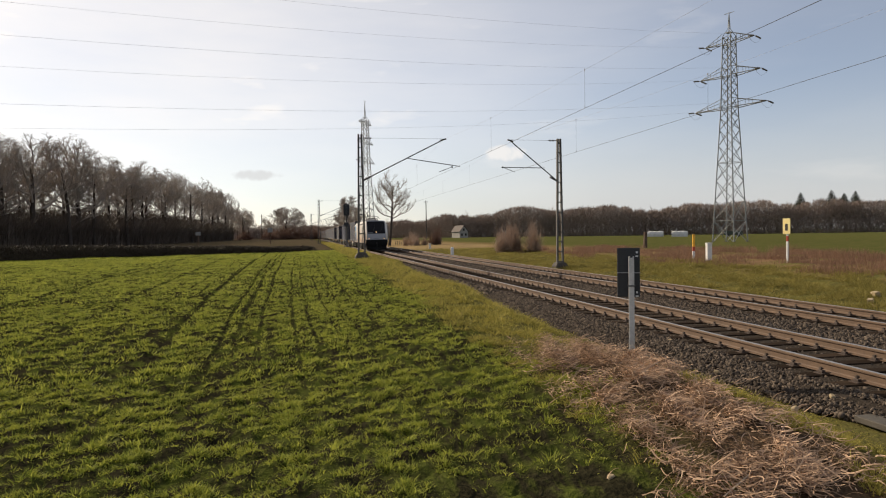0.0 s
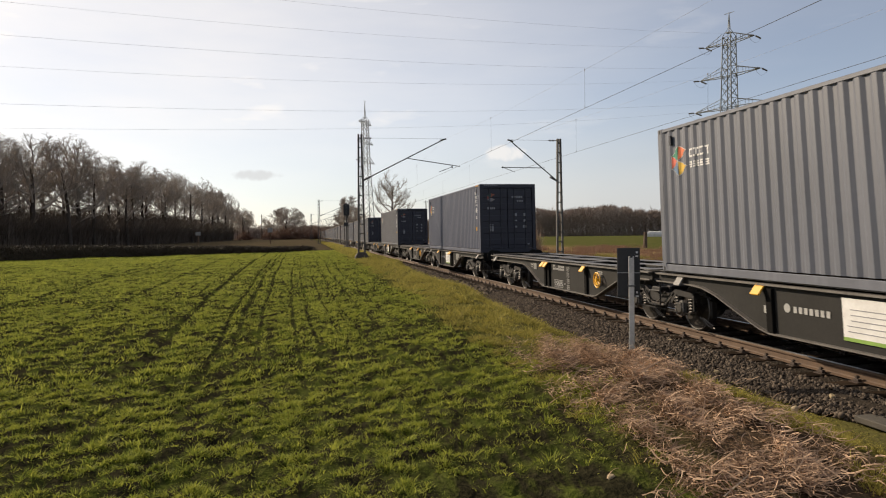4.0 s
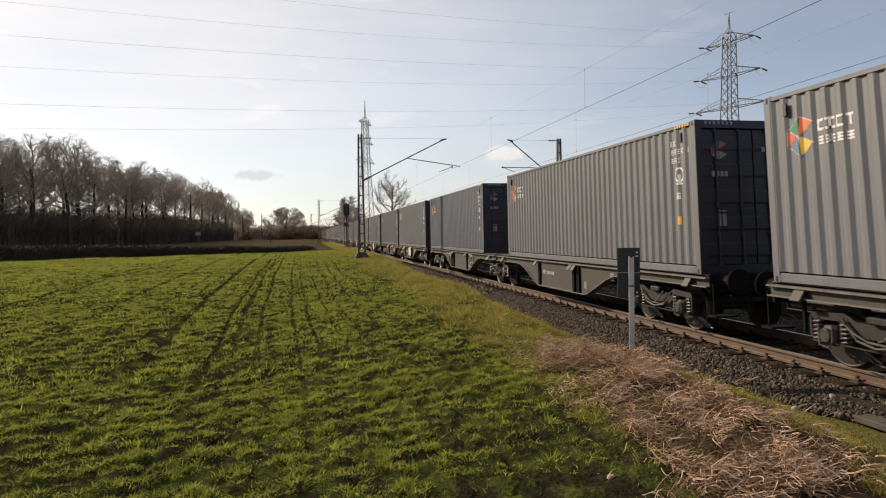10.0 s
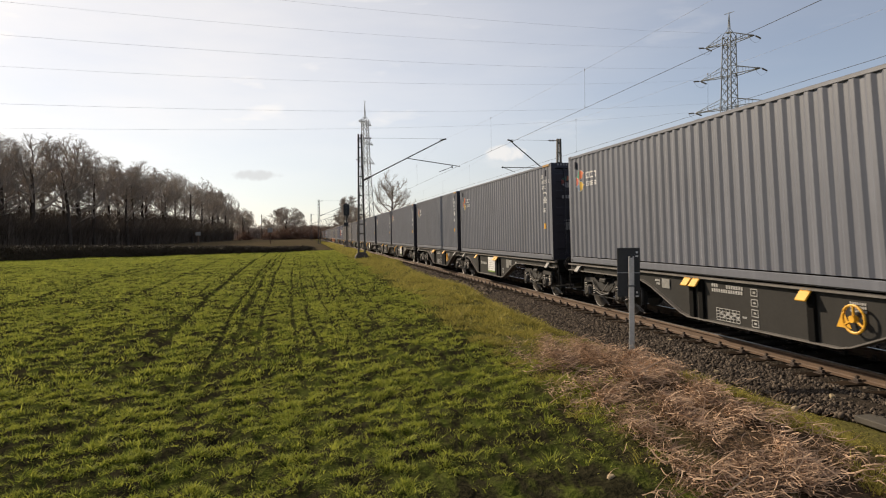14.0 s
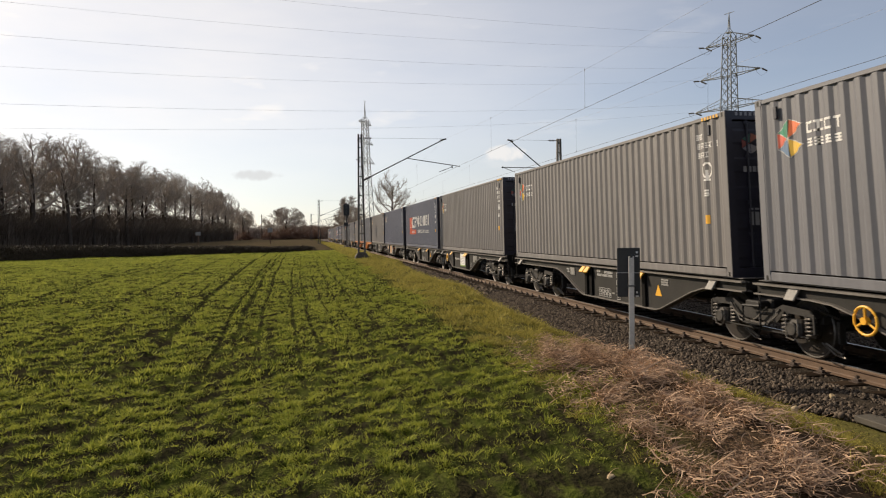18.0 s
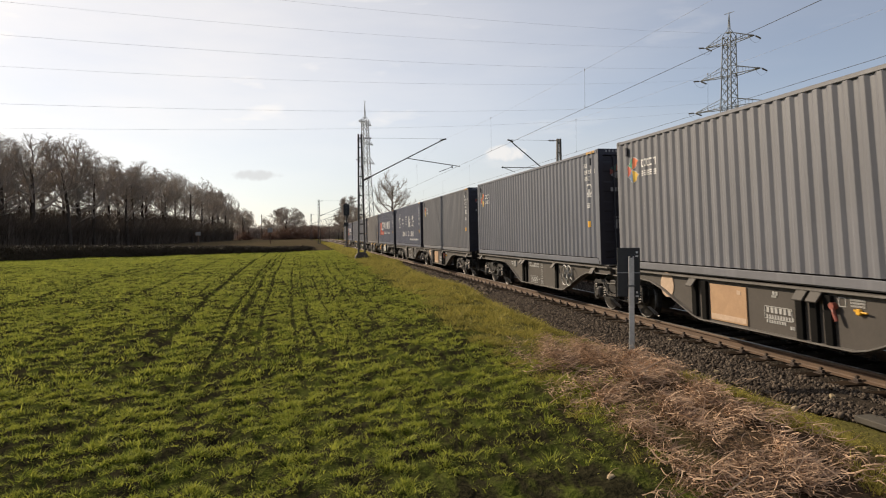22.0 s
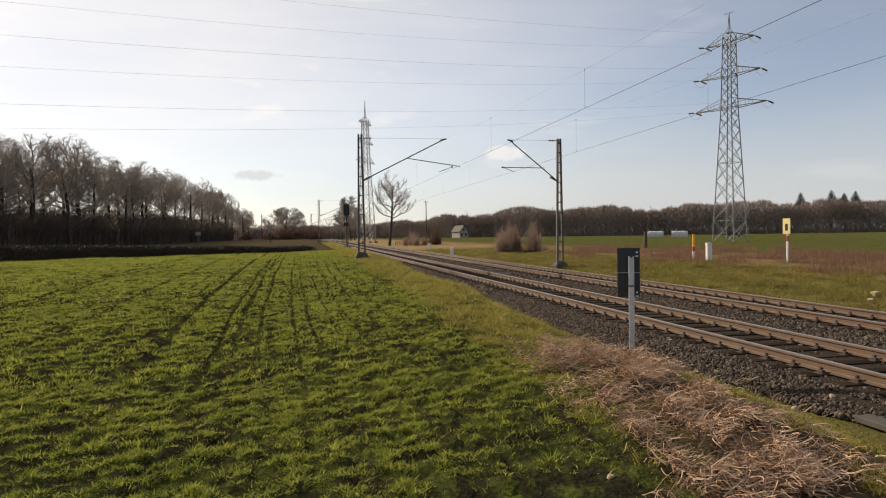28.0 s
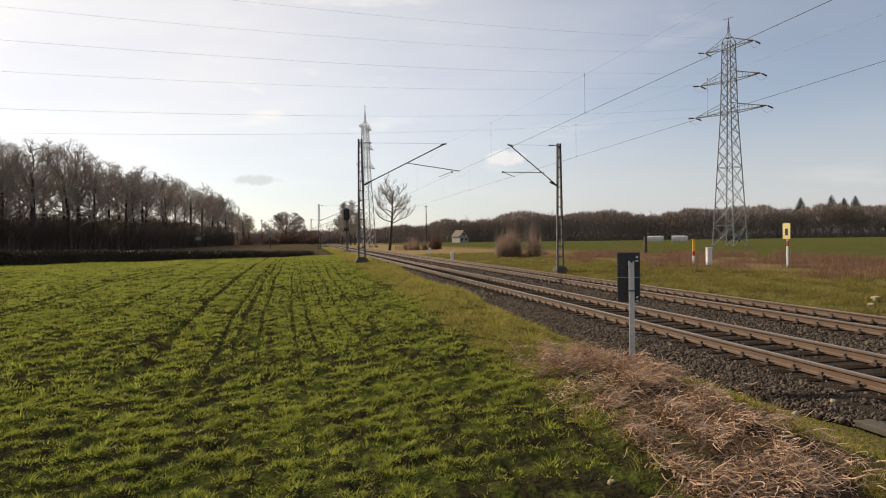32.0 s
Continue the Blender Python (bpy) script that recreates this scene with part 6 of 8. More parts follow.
    part("number_bars", m, LOCO_GREY, lo, "faint grey number bars on the side")
    for y in (5.2, 8.3, 11.0, 13.4):
        m = Mesh()
        m.box(-1.482, y, 1.22, 0.012, 0.13, 0.2, bev=0.005)
        part("latch_plate", m, SEAL, lo)
    m = Mesh()
    m.box(-1.482, 14.0 - 1.6, 1.32, 0.01, 0.8, 0.22, bev=0.01)
    part("maker_plate", m, LOCO_GREY, lo)
    # roof
    m = Mesh()
    m.box(0, L / 2, 3.80, 1.7, 6.6, 0.16, bev=0.05)
    for y in (6.9, 8.2, 10.4):
        m.box(0.2, y, 3.93, 0.8, 0.7, 0.2, bev=0.04)
    m.tube([(0.3, 5.8, 4.12), (0.3, 12.8, 4.12)], 0.025, 6)
    part("roof_equipment", m, LOCO_GREY, lo)
    pantograph(lo, 4.9, False)
    pantograph(lo, L - 6.1, True)
    # running gear
    for y in (4.3, L - 4.3):
        m = Mesh()
        m.box(0, 0, 0.75, 2.1, 1.0, 0.3, bev=0.05)
        b = part("bogie", m, BOGIE_IRON, lo, "dirty grey two-axle bogie")
        b.location = (0, y, 0)
        for s in (-1, 1):
            part("bogie_frame", loco_bogie_frame(s), material("dusty_bogie_paint", (0.018, 0.016, 0.014), (0.007, 0.0065, 0.006), rough=0.8, scale=3, fine=20, bump=0.2), b)
        for o in (-1.3, 1.3):
            m = Mesh()
            for s in (-1, 1):
                m.disc((s * 0.75, o, 0.625), "x", 0.625, 0.12, 32, bev=0.015)
                m.disc((s * 0.69, o, 0.625), "x", 0.655, 0.03, 32)
                m.disc((s * 0.82, o, 0.625), "x", 0.3, 0.05, 20, bev=0.02)
                m.tube([(s * 0.812, o + 0.60 * math.cos(2 * math.pi * k / 32), 0.625 + 0.60 * math.sin(2 * math.pi * k / 32)) for k in range(33)], 0.02, 4, caps=False, mi=1)
            m.tube([(-1.05, o, 0.625), (1.05, o, 0.625)], 0.1, 10)
            part("wheelset", m, [WHEEL_IRON, SUNLIT_RIM], b)
    m = Mesh()
    m.box(0, L / 2, 0.68, 2.0, 3.6, 0.56, bev=0.08)
    part("transformer_box", m, LOCO_BLACK, lo)
    for y, w, h in ((6.85, 0.42, 0.3), (7.4, 0.2, 0.24), (8.0, 0.85, 0.55), (8.75, 0.25, 0.3), (9.6, 0.4, 0.34), (10.4, 0.3, 0.2), (11.1, 0.45, 0.36), (11.9, 0.5, 0.45), (12.4, 0.18, 0.25)):
        m = Mesh()
        m.box(-1.20, y, 0.98 - (h + 0.1) / 2, 0.28, w, h + 0.1, bev=0.03)
        part("equipment_box", m, STEP_STEEL, lo)
    return lo
# ---------------------------------------------------------------- overhead line


def lattice_mast(x, y, z0, h, arm_to):
    """Flat ladder mast: two legs with battens, a slanting tube that carries the wires, and a steady arm."""
    mast = new("catenary_mast")
    mast.location = (x, y, z0)
    tagged(mast, "dark steel ladder mast with a slanting arm over the track", "catenary mast", "catenary masts")
    for s in (-1, 1):
        m = Mesh()
        m.grid([[(s * w + dx, dy, z) for dx, dy in ((-0.05, -0.09), (0.05, -0.09), (0.05, 0.09), (-0.05, 0.09))] for w, z in ((0.19, 0), (0.085, h))], caps=True)
        part("leg", m, MAST_STEEL, mast)
    n = 13
    for i in range(n):
        m = Mesh()
        z = h * (i + 0.6) / n
        w = 0.19 - 0.105 * z / h
        m.box(0, 0, z, 2 * w, 0.15, 0.06)
        part("batten", m, MAST_STEEL, mast)
    d = arm_to - x
    s = 1 if d > 0 else -1
    m = Mesh()
    m.tube([(s * 0.15, 0, 5.25 - z0), (d, 0, 7.78 - z0)], 0.034, 8)
    m.tube([(s * 0.10, 0, 5.22 - z0), (s * 0.62, 0, 5.48 - z0)], 0.06, 8)
    m.tube([(d - s * 0.25, 0, 7.70 - z0), (d + s * 0.12, 0, 7.80 - z0)], 0.05, 6)
    part("slanting_arm", m, MAST_STEEL, mast)
    m = Mesh()
    a = d * 0.55 if s > 0 else d * 0.30
    zz = 5.25 + (7.78 - 5.25) * abs(a / d)
    m.tube([(a, 0, zz - z0 - 0.05), (d + s * 0.95, 0, 6.12 - z0)] if s > 0 else [(a, 0, 6.05 - z0), (d - 0.45, 0, 6.08 - z0)], 0.026, 6)
    part("steady_tube", m, MAST_STEEL, mast)
    m = Mesh()
    m.tube([(d + s * 0.45, 0, 6.08 - z0), (d - s * 0.35, 0, 5.78 - z0)], 0.018, 5)
    m.tube([(d + s * 0.42, 0, 6.12 - z0), (d + s * 0.5, 0, 6.04 - z0)], 0.05, 6)
    part("registration_arm", m, MAST_STEEL, mast)
    m = Mesh()
    ins = 0.7
    m.tube([(s * 0.1, 0, 7.80 - z0 - 0.02), (s * ins, 0, 7.80 - z0 - 0.02)], 0.022, 5)
    for k in range(4):
        m.disc((s * (0.35 + k * 0.09), 0, 7.78 - z0), "x", 0.05, 0.05, 8)
    part("stay_insulator", m, MAST_STEEL, mast)
    m = Mesh()
    m.tube([(s * ins, 0, 7.78 - z0), (d, 0, 7.80 - z0)], 0.006, 4)
    part("stay_wire", m, WIRE, mast)
    m = Mesh()
    m.grid([[(x * w, y * w, z) for x, y in ((-1, -1), (1, -1), (1, 1), (-1, 1))] for w, z in ((0.44, -0.5), (0.40, 0.10), (0.28, 0.30), (0.26, 0.32))], caps=True)
    part("concrete_foot", m, CONCRETE, mast)
    return mast


CONCRETE = material("weathered_concrete", (0.075, 0.064, 0.054), (0.040, 0.034, 0.028), rough=0.9, scale=3, fine=40, bump=0.4)
lattice_mast(3.2, 40.8, 0.58, 7.42, XA)
lattice_mast(15.75, 40.8, -0.25, 8.15, XB)
# masts of the next fields of the line
for x, y in ((2.0, 115.0), (1.2, 190.0)):
    lattice_mast(x, y, 0.3, 7.7, XA)


def wire(name, pts, r, mat, label):
    m = Mesh()
    m.tube(pts, r, 4)
    w = part(name, m, mat)
    tagged(w, label, "wire", "overhead wires")
    return w


def sag(a, b, drop, n=24):
    a, b = Vector(a), Vector(b)
    return [a.lerp(b, i / n) - Vector((0, 0, drop * 4 * (i / n) * (1 - i / n))) for i in range(n + 1)]


for xc in (XA, XB):
    wire("contact_wire", [(xc + 0.2, -120, 5.75), (xc, 40.8, 5.75), (xc - 0.2, 120, 5.75), (xc, 300, 5.75)], 0.006, WIRE, "thin copper contact wire over the track")
    for a, b in ((-34, 40.8), (40.8, 115), (115, 190), (190, 265)):
        mw = wire("messenger_wire", sag((xc, a, 7.78), (xc, b, 7.78), 1.08), 0.0026, POWER_WIRE, "thin carrier wire sagging between masts with droppers")
        for k in range(1, 7):
            y = a + (b - a) * k / 7
            f = (y - a) / (b - a)
            m = Mesh()
            z = 7.78 - 1.08 * 4 * f * (1 - f)
            m.tube([(xc, y, 5.75), (xc, y, z)], 0.003, 4)
            m.box(xc, y, z, 0.012, 0.03, 0.07)
            m.box(xc, y, 5.77, 0.012, 0.03, 0.05)
            part("dropper", m, WIRE, mw)

# ---------------------------------------------------------------- pylons and power lines
LINE = Vector((-0.92, -0.39, 0)).normalized()  # the way of the power line
ARMS = ((32.9, 4.45), (27.5, 5.5), (22.2, 6.5))


def pylon(x, y, z0, h, turn, label, full=True):
    """Lattice tower on four legs, with three pairs of cross-arms along its own x."""
    py = new("electricity_pylon")
    py.matrix_basis = pose(x, y, z0, 0, 0, turn)
    tagged(py, label, "pylon", "electricity pylons")

    def half(z):
        return 1.95 - (1.95 - 0.96) * z / 22 if z < 22 else 0.96 - 0.24 * (z - 22) / 12 if z < 34.0 else max(0.02, 0.72 * (1 - (z - 34.0) / 1.6) ** 0.6 if z < 35.2 else 0.16 * (1 - (z - 35.2) / (h - 35.2)))
    zs = [0, 3.6, 7.0, 10.2, 13.2, 16.0, 18.6, 20.6, 22.3, 24.0, 25.7, 27.4, 29.1, 30.8, 32.4, 34.0]
    for sx in (-1, 1):
        for sy in (-1, 1):
            m = Mesh()
            m.tube([(sx * half(z), sy * half(z), z) for z in zs], 0.11, 4)
            part("leg", m, STEEL, py)
    for k, (sx, sy, tx, ty) in enumerate(((-1, -1, 1, -1), (1, -1, 1, 1), (1, 1, -1, 1), (-1, 1, -1, -1))):
        br = Mesh()
        for a_, b_ in zip(zs, zs[1:]):
            a, b = half(a_), half(b_)
            for p, q in (((sx * a, sy * a, a_), (tx * b, ty * b, b_)), ((tx * a, ty * a, a_), (sx * b, sy * b, b_))):
                br = Mesh() if full else br
                br.tube([p, q], 0.058, 4)
                if full:
                    part("brace", br, STEEL, py)
        for z in (3.6, 13.2, 22.3, 27.4, 32.4):
            b = half(z)
            br = Mesh() if full else br
            br.tube([(sx * b, sy * b, z), (tx * b, ty * b, z)], 0.05, 4)
            if full:
                part("cross_bar", br, STEEL, py)
        if not full:
            part("bracing", br, STEEL, py)
    m = Mesh()
    b = half(34.0)
    for sx in (-1, 1):
        for sy in (-1, 1):
            m.tube([(sx * b, sy * b, 34.0), (sx * 0.14, sy * 0.14, 35.2), (0, 0, h)], 0.06, 4)
    m.box(0, 0, 34.6, 0.9, 0.9, 0.1)
    m.tube([(-0.9, 0, h - 0.1), (0.9, 0, h - 0.1)], 0.05, 4)
    part("peak", m, STEEL, py)
    for z, w in ARMS:
        for s in (-1, 1):
            m = Mesh()
            b = half(z)
            tip = (s * w, 0, z + 0.15)
            for sy in (-1, 1):
                m.tube([(s * b, sy * b, z), tip], 0.075, 4)
                m.tube([(s * b, sy * b, z + 1.5), tip], 0.05, 4)
                for f in (0.25, 0.5, 0.75):
                    p0 = Vector((s * b, sy * b, z)).lerp(Vector(tip), f)
                    p1 = Vector((s * b, sy * b, z + 1.5)).lerp(Vector(tip), f)
                    m.tube([p0, p1], 0.035, 4)
            arm = part("cross_arm", m, STEEL, py)
            if full:
                for e in (-1, 1):
                    m = Mesh()
                    m.tube([tip, (s * w, e * 1.9, z - 0.05)], 0.03, 5)
                    for k in range(9):
                        m.disc((s * w, e * (0.45 + k * 0.15), z + 0.1 - 0.02 * k), "y", 0.13, 0.07, 8)
                    part("insulator", m, MAST_STEEL, arm)
                m = Mesh()
                m.tube([(s * w, 1.9, z - 0.05), (s * w, 0.9, z - 0.75), (s * w, 0, z - 1.0), (s * w, -0.9, z - 0.75), (s * w, -1.9, z - 0.05)], 0.02, 4)
                part("jumper_loop", m, POWER_WIRE, arm)
    for sx in (-1, 1):
        for sy in (-1, 1):
            m = Mesh()
            m.box(sx * 1.95, sy * 1.95, -0.1, 0.8, 0.8, 0.5, bev=0.06)
            part("concrete_foot", m, CONCRETE, py)
    return py


PX, PY = 68.85, 101.0
across = Vector((-LINE.y, LINE.x, 0))  # along the arms
turn = math.degrees(math.atan2(across.y, across.x))
pylon(PX, PY, -0.1, 37.9, turn, "tall grey steel lattice electricity pylon with three pairs of arms")
pylon(16.4, 190.0, 0.0, 39.3, 62.0, "distant grey steel lattice electricity pylon", full=False)
for z, w in ARMS:
    for s in (-1, 1):
        a = Vector((PX, PY, z)) + across * (s * w)
        start = a + LINE * 1.9
        wire("power_line", sag(start, start + LINE * 330, 12.1, 40), 0.0075, POWER_WIRE, "thin high-voltage line sagging from the pylon")
# ---------------------------------------------------------------- loose ground cover
GRASS = leaf_material("winter_wheat_blades", (0.46, 0.47, 0.082), (0.125, 0.16, 0.026), 0.38, 0.8, 0.9)
VERGE = leaf_material("olive_verge_grass", (0.47, 0.40, 0.098), (0.15, 0.14, 0.034), 0.42, 0.6, 0.9)
FAR_VERGE = leaf_material("brownish_olive_verge_grass", (0.36, 0.30, 0.085), (0.13, 0.115, 0.032), 0.36, 0.6, 0.9)
STRAW = leaf_material("dry_bracken_straw", (0.70, 0.485, 0.325), (0.10, 0.063, 0.043), 0.2, 1.5, 1.0)
REED = leaf_material("russet_dry_reeds", (0.32, 0.19, 0.125), (0.14, 0.085, 0.058), 0.35, 0.4, 0.9)
nrng = np.random.default_rng(7)


def blades(name, x, y, z, length, width, lean, mat, segs=2, heading=None):
    """Bent, tapering blades standing at the given places, all in one mesh."""
    n = len(x)
    a = nrng.uniform(0, 2 * math.pi, n) if heading is None else heading
    turn = nrng.uniform(0, 2 * math.pi, n)
    dx, dy = np.cos(a), np.sin(a)
    wx, wy = np.cos(turn), np.sin(turn)
    lay, quads = [], []
    for k in range(segs + 1):
        f = k / segs
        out, up = lean * length * f * f, length * f * (1 - 0.35 * lean * f)
        w = width * (1 - 0.85 * f) * 0.5
        cx, cy, cz = x + dx * out, y + dy * out, z + up
        lay.append(np.stack([cx - wx * w, cy - wy * w, cz], -1))
        lay.append(np.stack([cx + wx * w, cy + wy * w, cz], -1))
    v = np.stack(lay, 1).reshape(-1, 3)
    base = np.arange(n)[:, None] * (2 * (segs + 1))
    for k in range(segs):
        quads.append(base + np.array([[2 * k, 2 * k + 1, 2 * k + 3, 2 * k + 2]]))
    f = np.stack(quads, 1).reshape(-1, 4)
    return part(name, cloud_mesh(name, v, f, mat), None)


def scatter(n, x0, x1, y0, y1):
    return nrng.uniform(x0, x1, n), nrng.uniform(y0, y1, n)


def in_view(x, y, margin=2.0):
    """Only the part of the field that lies ahead."""
    return x > -0.415 * y - margin


def wheel_lines(x, y):
    """1 where the wheat stands, near 0 in the wheel tracks and past the headland's border."""
    d = np.ones_like(x)
    u = drill_line(x, y)
    for xt, w, s in WHEEL_TRACKS:
        d = d * (1 - s * np.exp(-((u - xt) / (w * (0.80 + 0.45 * smooth(8, 20, y)))) ** 4) * np.clip(0.1 + 0.65 * smooth(8, 14, y) + 1.5 * lumps(x * 0 + xt * 9, y, 1.6, 8), 0, 1) * (0.45 + 0.36 * smooth(8, 14, y)))
    d = d * (1 - 0.50 * smooth(0.8, 1.8, x) * (1 - smooth(5.5, 8.0, y)))
    d = d * (1 - 0.93 * np.exp(-(((x - 1.75) / 0.95) ** 2 + ((y - 4.55) / 0.48) ** 2) ** 2))
    return d * (1 - smooth(2.5, 3.4, x + 0.5 * np.sin(y * 0.6)))


def carpet_density(x, y):
    """Low young plants nearly everywhere, thinner on small bare patches."""
    return wheel_lines(x, y) * np.clip((lumps(x * 0.6, y, 0.22, 3) - 0.28) * 7, 0.06 + 0.84 * smooth(10, 24, y), 1) * np.clip(0.72 + 0.28 * smooth(10, 18, y) + 0.9 * mound(x, y), 0, 1)


def clump_density(x, y):
    """Tall clumps, gathered in drifts."""
    return wheel_lines(x, y) * np.clip(mound(x, y) * 1.5 - 0.35, 0.06 + 0.6 * smooth(10, 24, y), 1)


def field_layer(y0, y1, per_m2, k, length, width, gap, segs, density):
    """Tufts of k blades each on the field between two distances."""
    n = int(per_m2 * (y1 - y0) * (3.6 + 0.42 * y1 + 1))
    x, y = scatter(n, -0.42 * y1 - 1, 3.6, y0, y1)
    keep = in_view(x, y) & (y < 43.6 + 0.6 * (x + 31)) & (nrng.uniform(0, 1, n) < density(x, y))
    x, y = x[keep], y[keep]
    size = np.repeat(nrng.uniform(0.6, 1.35, len(x)), k)
    x, y = np.repeat(x, k), np.repeat(y, k)
    ox, oy = nrng.normal(0, gap, len(x)) * size, nrng.normal(0, gap, len(x)) * size
    away = np.sqrt(ox * ox + oy * oy) / (gap * size)
    ln = length * size * nrng.uniform(0.65, 1.2, len(x)) * np.clip(1.25 - 0.3 * away, 0.35, 1.2) * (0.72 + 0.5 * mound(x, y))
    head = np.arctan2(oy, ox) + nrng.normal(0, 0.6, len(x))
    x, y = x + ox, y + oy
    stay = nrng.uniform(0, 1, len(x)) < wheel_lines(x, y) * 1.2
    x, y, ln, head, away = x[stay], y[stay], ln[stay], head[stay], away[stay]
    g = blades("wheat", x, y, ground_z(x, y) - 0.02, ln, width * nrng.uniform(0.7, 1.25, len(x)), nrng.uniform(0.15, 0.75, len(x)) + 0.25 * away, GRASS, segs, head)
    tagged(g, "short green winter wheat growing in drilled rows", "crop", kind="stuff")


field_layer(-2.0, 3.0, 40, 26, 0.06, 0.014, 0.045, 1, carpet_density)
field_layer(3.0, 9.0, 480, 15, 0.044, 0.0130, 0.036, 2, carpet_density)
field_layer(3.0, 9.0, 34, 55, 0.056, 0.0150, 0.050, 2, clump_density)
field_layer(9.0, 19.0, 170, 13, 0.050, 0.019, 0.042, 1, carpet_density)
field_layer(9.0, 19.0, 17, 40, 0.080, 0.021, 0.055, 1, clump_density)
field_layer(19.0, 46.0, 62, 10, 0.055, 0.036, 0.062, 1, carpet_density)
field_layer(19.0, 46.0, 6, 22, 0.085, 0.034, 0.075, 1, clump_density)
field_layer(46.0, 70.0, 24, 9, 0.085, 0.075, 0.12, 1, carpet_density)

# verge on the field side of the line, in tufts
def tufts(n, box, k, length, width, gap, density, mat, segs, label):
    x, y = scatter(n, *box)
    keep = nrng.uniform(0, 1, n) < density(x, y)
    x, y = x[keep], y[keep]
    size = np.repeat(nrng.uniform(0.45, 1.4, len(x)), k)
    x, y = np.repeat(x, k), np.repeat(y, k)
    ox, oy = nrng.normal(0, gap, len(x)) * size, nrng.normal(0, gap, len(x)) * size
    head = np.arctan2(oy, ox) + nrng.normal(0, 0.6, len(x))
    x, y = x + ox, y + oy
    ob = blades("verge_grass", x, y, ground_z(x, y) - 0.02, length * size * nrng.uniform(0.5, 1.2, len(x)) * (1 - 0.6 * smooth(5.2, 5.8, x) * (x < 7)), width * nrng.uniform(0.7, 1.3, len(x)), nrng.uniform(0.4, 1.4, len(x)), mat, segs, head)
    return tagged(ob, label, "grass", kind="stuff")


def verge_density(x, y):
    heap = (heap_side(x, y) > -1) & (heap_side(x, y) < np.interp(y, [5.6, 6.4], [1.0, 0.58])) & (y < 9.4)
    return np.where(heap, 0, np.clip((lumps(x, y, 0.45, 12) - 0.43) * 6, 0.03, 1) * smooth(2.4, 3.2, x) * (1 - smooth(5.8, 6.15, x - verge_in(y))))


tufts(3200, (2.4, 6.6, 3.5, 12), 40, 0.11, 0.010, 0.045, verge_density, VERGE, 2, "tufted olive-yellow grass on the verge beside the ballast")
tufts(4600, (2.4, 6.3, 12, 44), 30, 0.18, 0.020, 0.075, verge_density, VERGE, 2, "tufted olive-yellow grass on the verge beside the ballast")
x, y = scatter(70000, 2.6, 5.4, 44, 130)
far_verge = blades("verge_grass", x, y, ground_z(x, y) - 0.02, nrng.uniform(0.08, 0.22, len(x)), nrng.uniform(0.05, 0.09, len(x)), nrng.uniform(0.4, 1.2, len(x)), VERGE, 1)
tagged(far_verge, "tufted olive-yellow grass on the verge beside the ballast", "grass", kind="stuff")
# verge and rough land beyond the second track
tufts(9000, (14.6, 24.5, 12, 50), 28, 0.25, 0.020, 0.10, lambda x, y: np.clip((lumps(x, y, 0.8, 21) - 0.44) * 6, 0.05, 1), FAR_VERGE, 1, "olive grass on the far verge of the railway")
tufts(3500, (14.6, 24.0, 50, 90), 22, 0.2, 0.05, 0.2, lambda x, y: np.clip((lumps(x, y, 1.6, 22) - 0.30) * 3, 0.10, 1), FAR_VERGE, 1, "olive grass on the far verge of the railway")
x, y = scatter(150000, 21.0, 42.0, 22, 80)
keep = (nrng.uniform(0, 1, len(x)) < np.clip((lumps(x, y, 3.2, 31) - 0.55) * 5.0, 0.015, 1) * smooth(21.5, 25, x + 2 * lumps(x, y, 4, 33))) & (x - 27 < 0.6 * y)
x, y = x[keep], y[keep]
rd = blades("dry_reeds", x, y, ground_z(x, y) - 0.02, nrng.uniform(0.2, 0.65, len(x)) * (0.35 + lumps(x, y, 3, 34)), nrng.uniform(0.012, 0.026, len(x)), nrng.uniform(0.1, 0.5, len(x)), REED, 1)
tagged(rd, "russet dry reeds and weeds on the rough land", "reeds", kind="stuff")


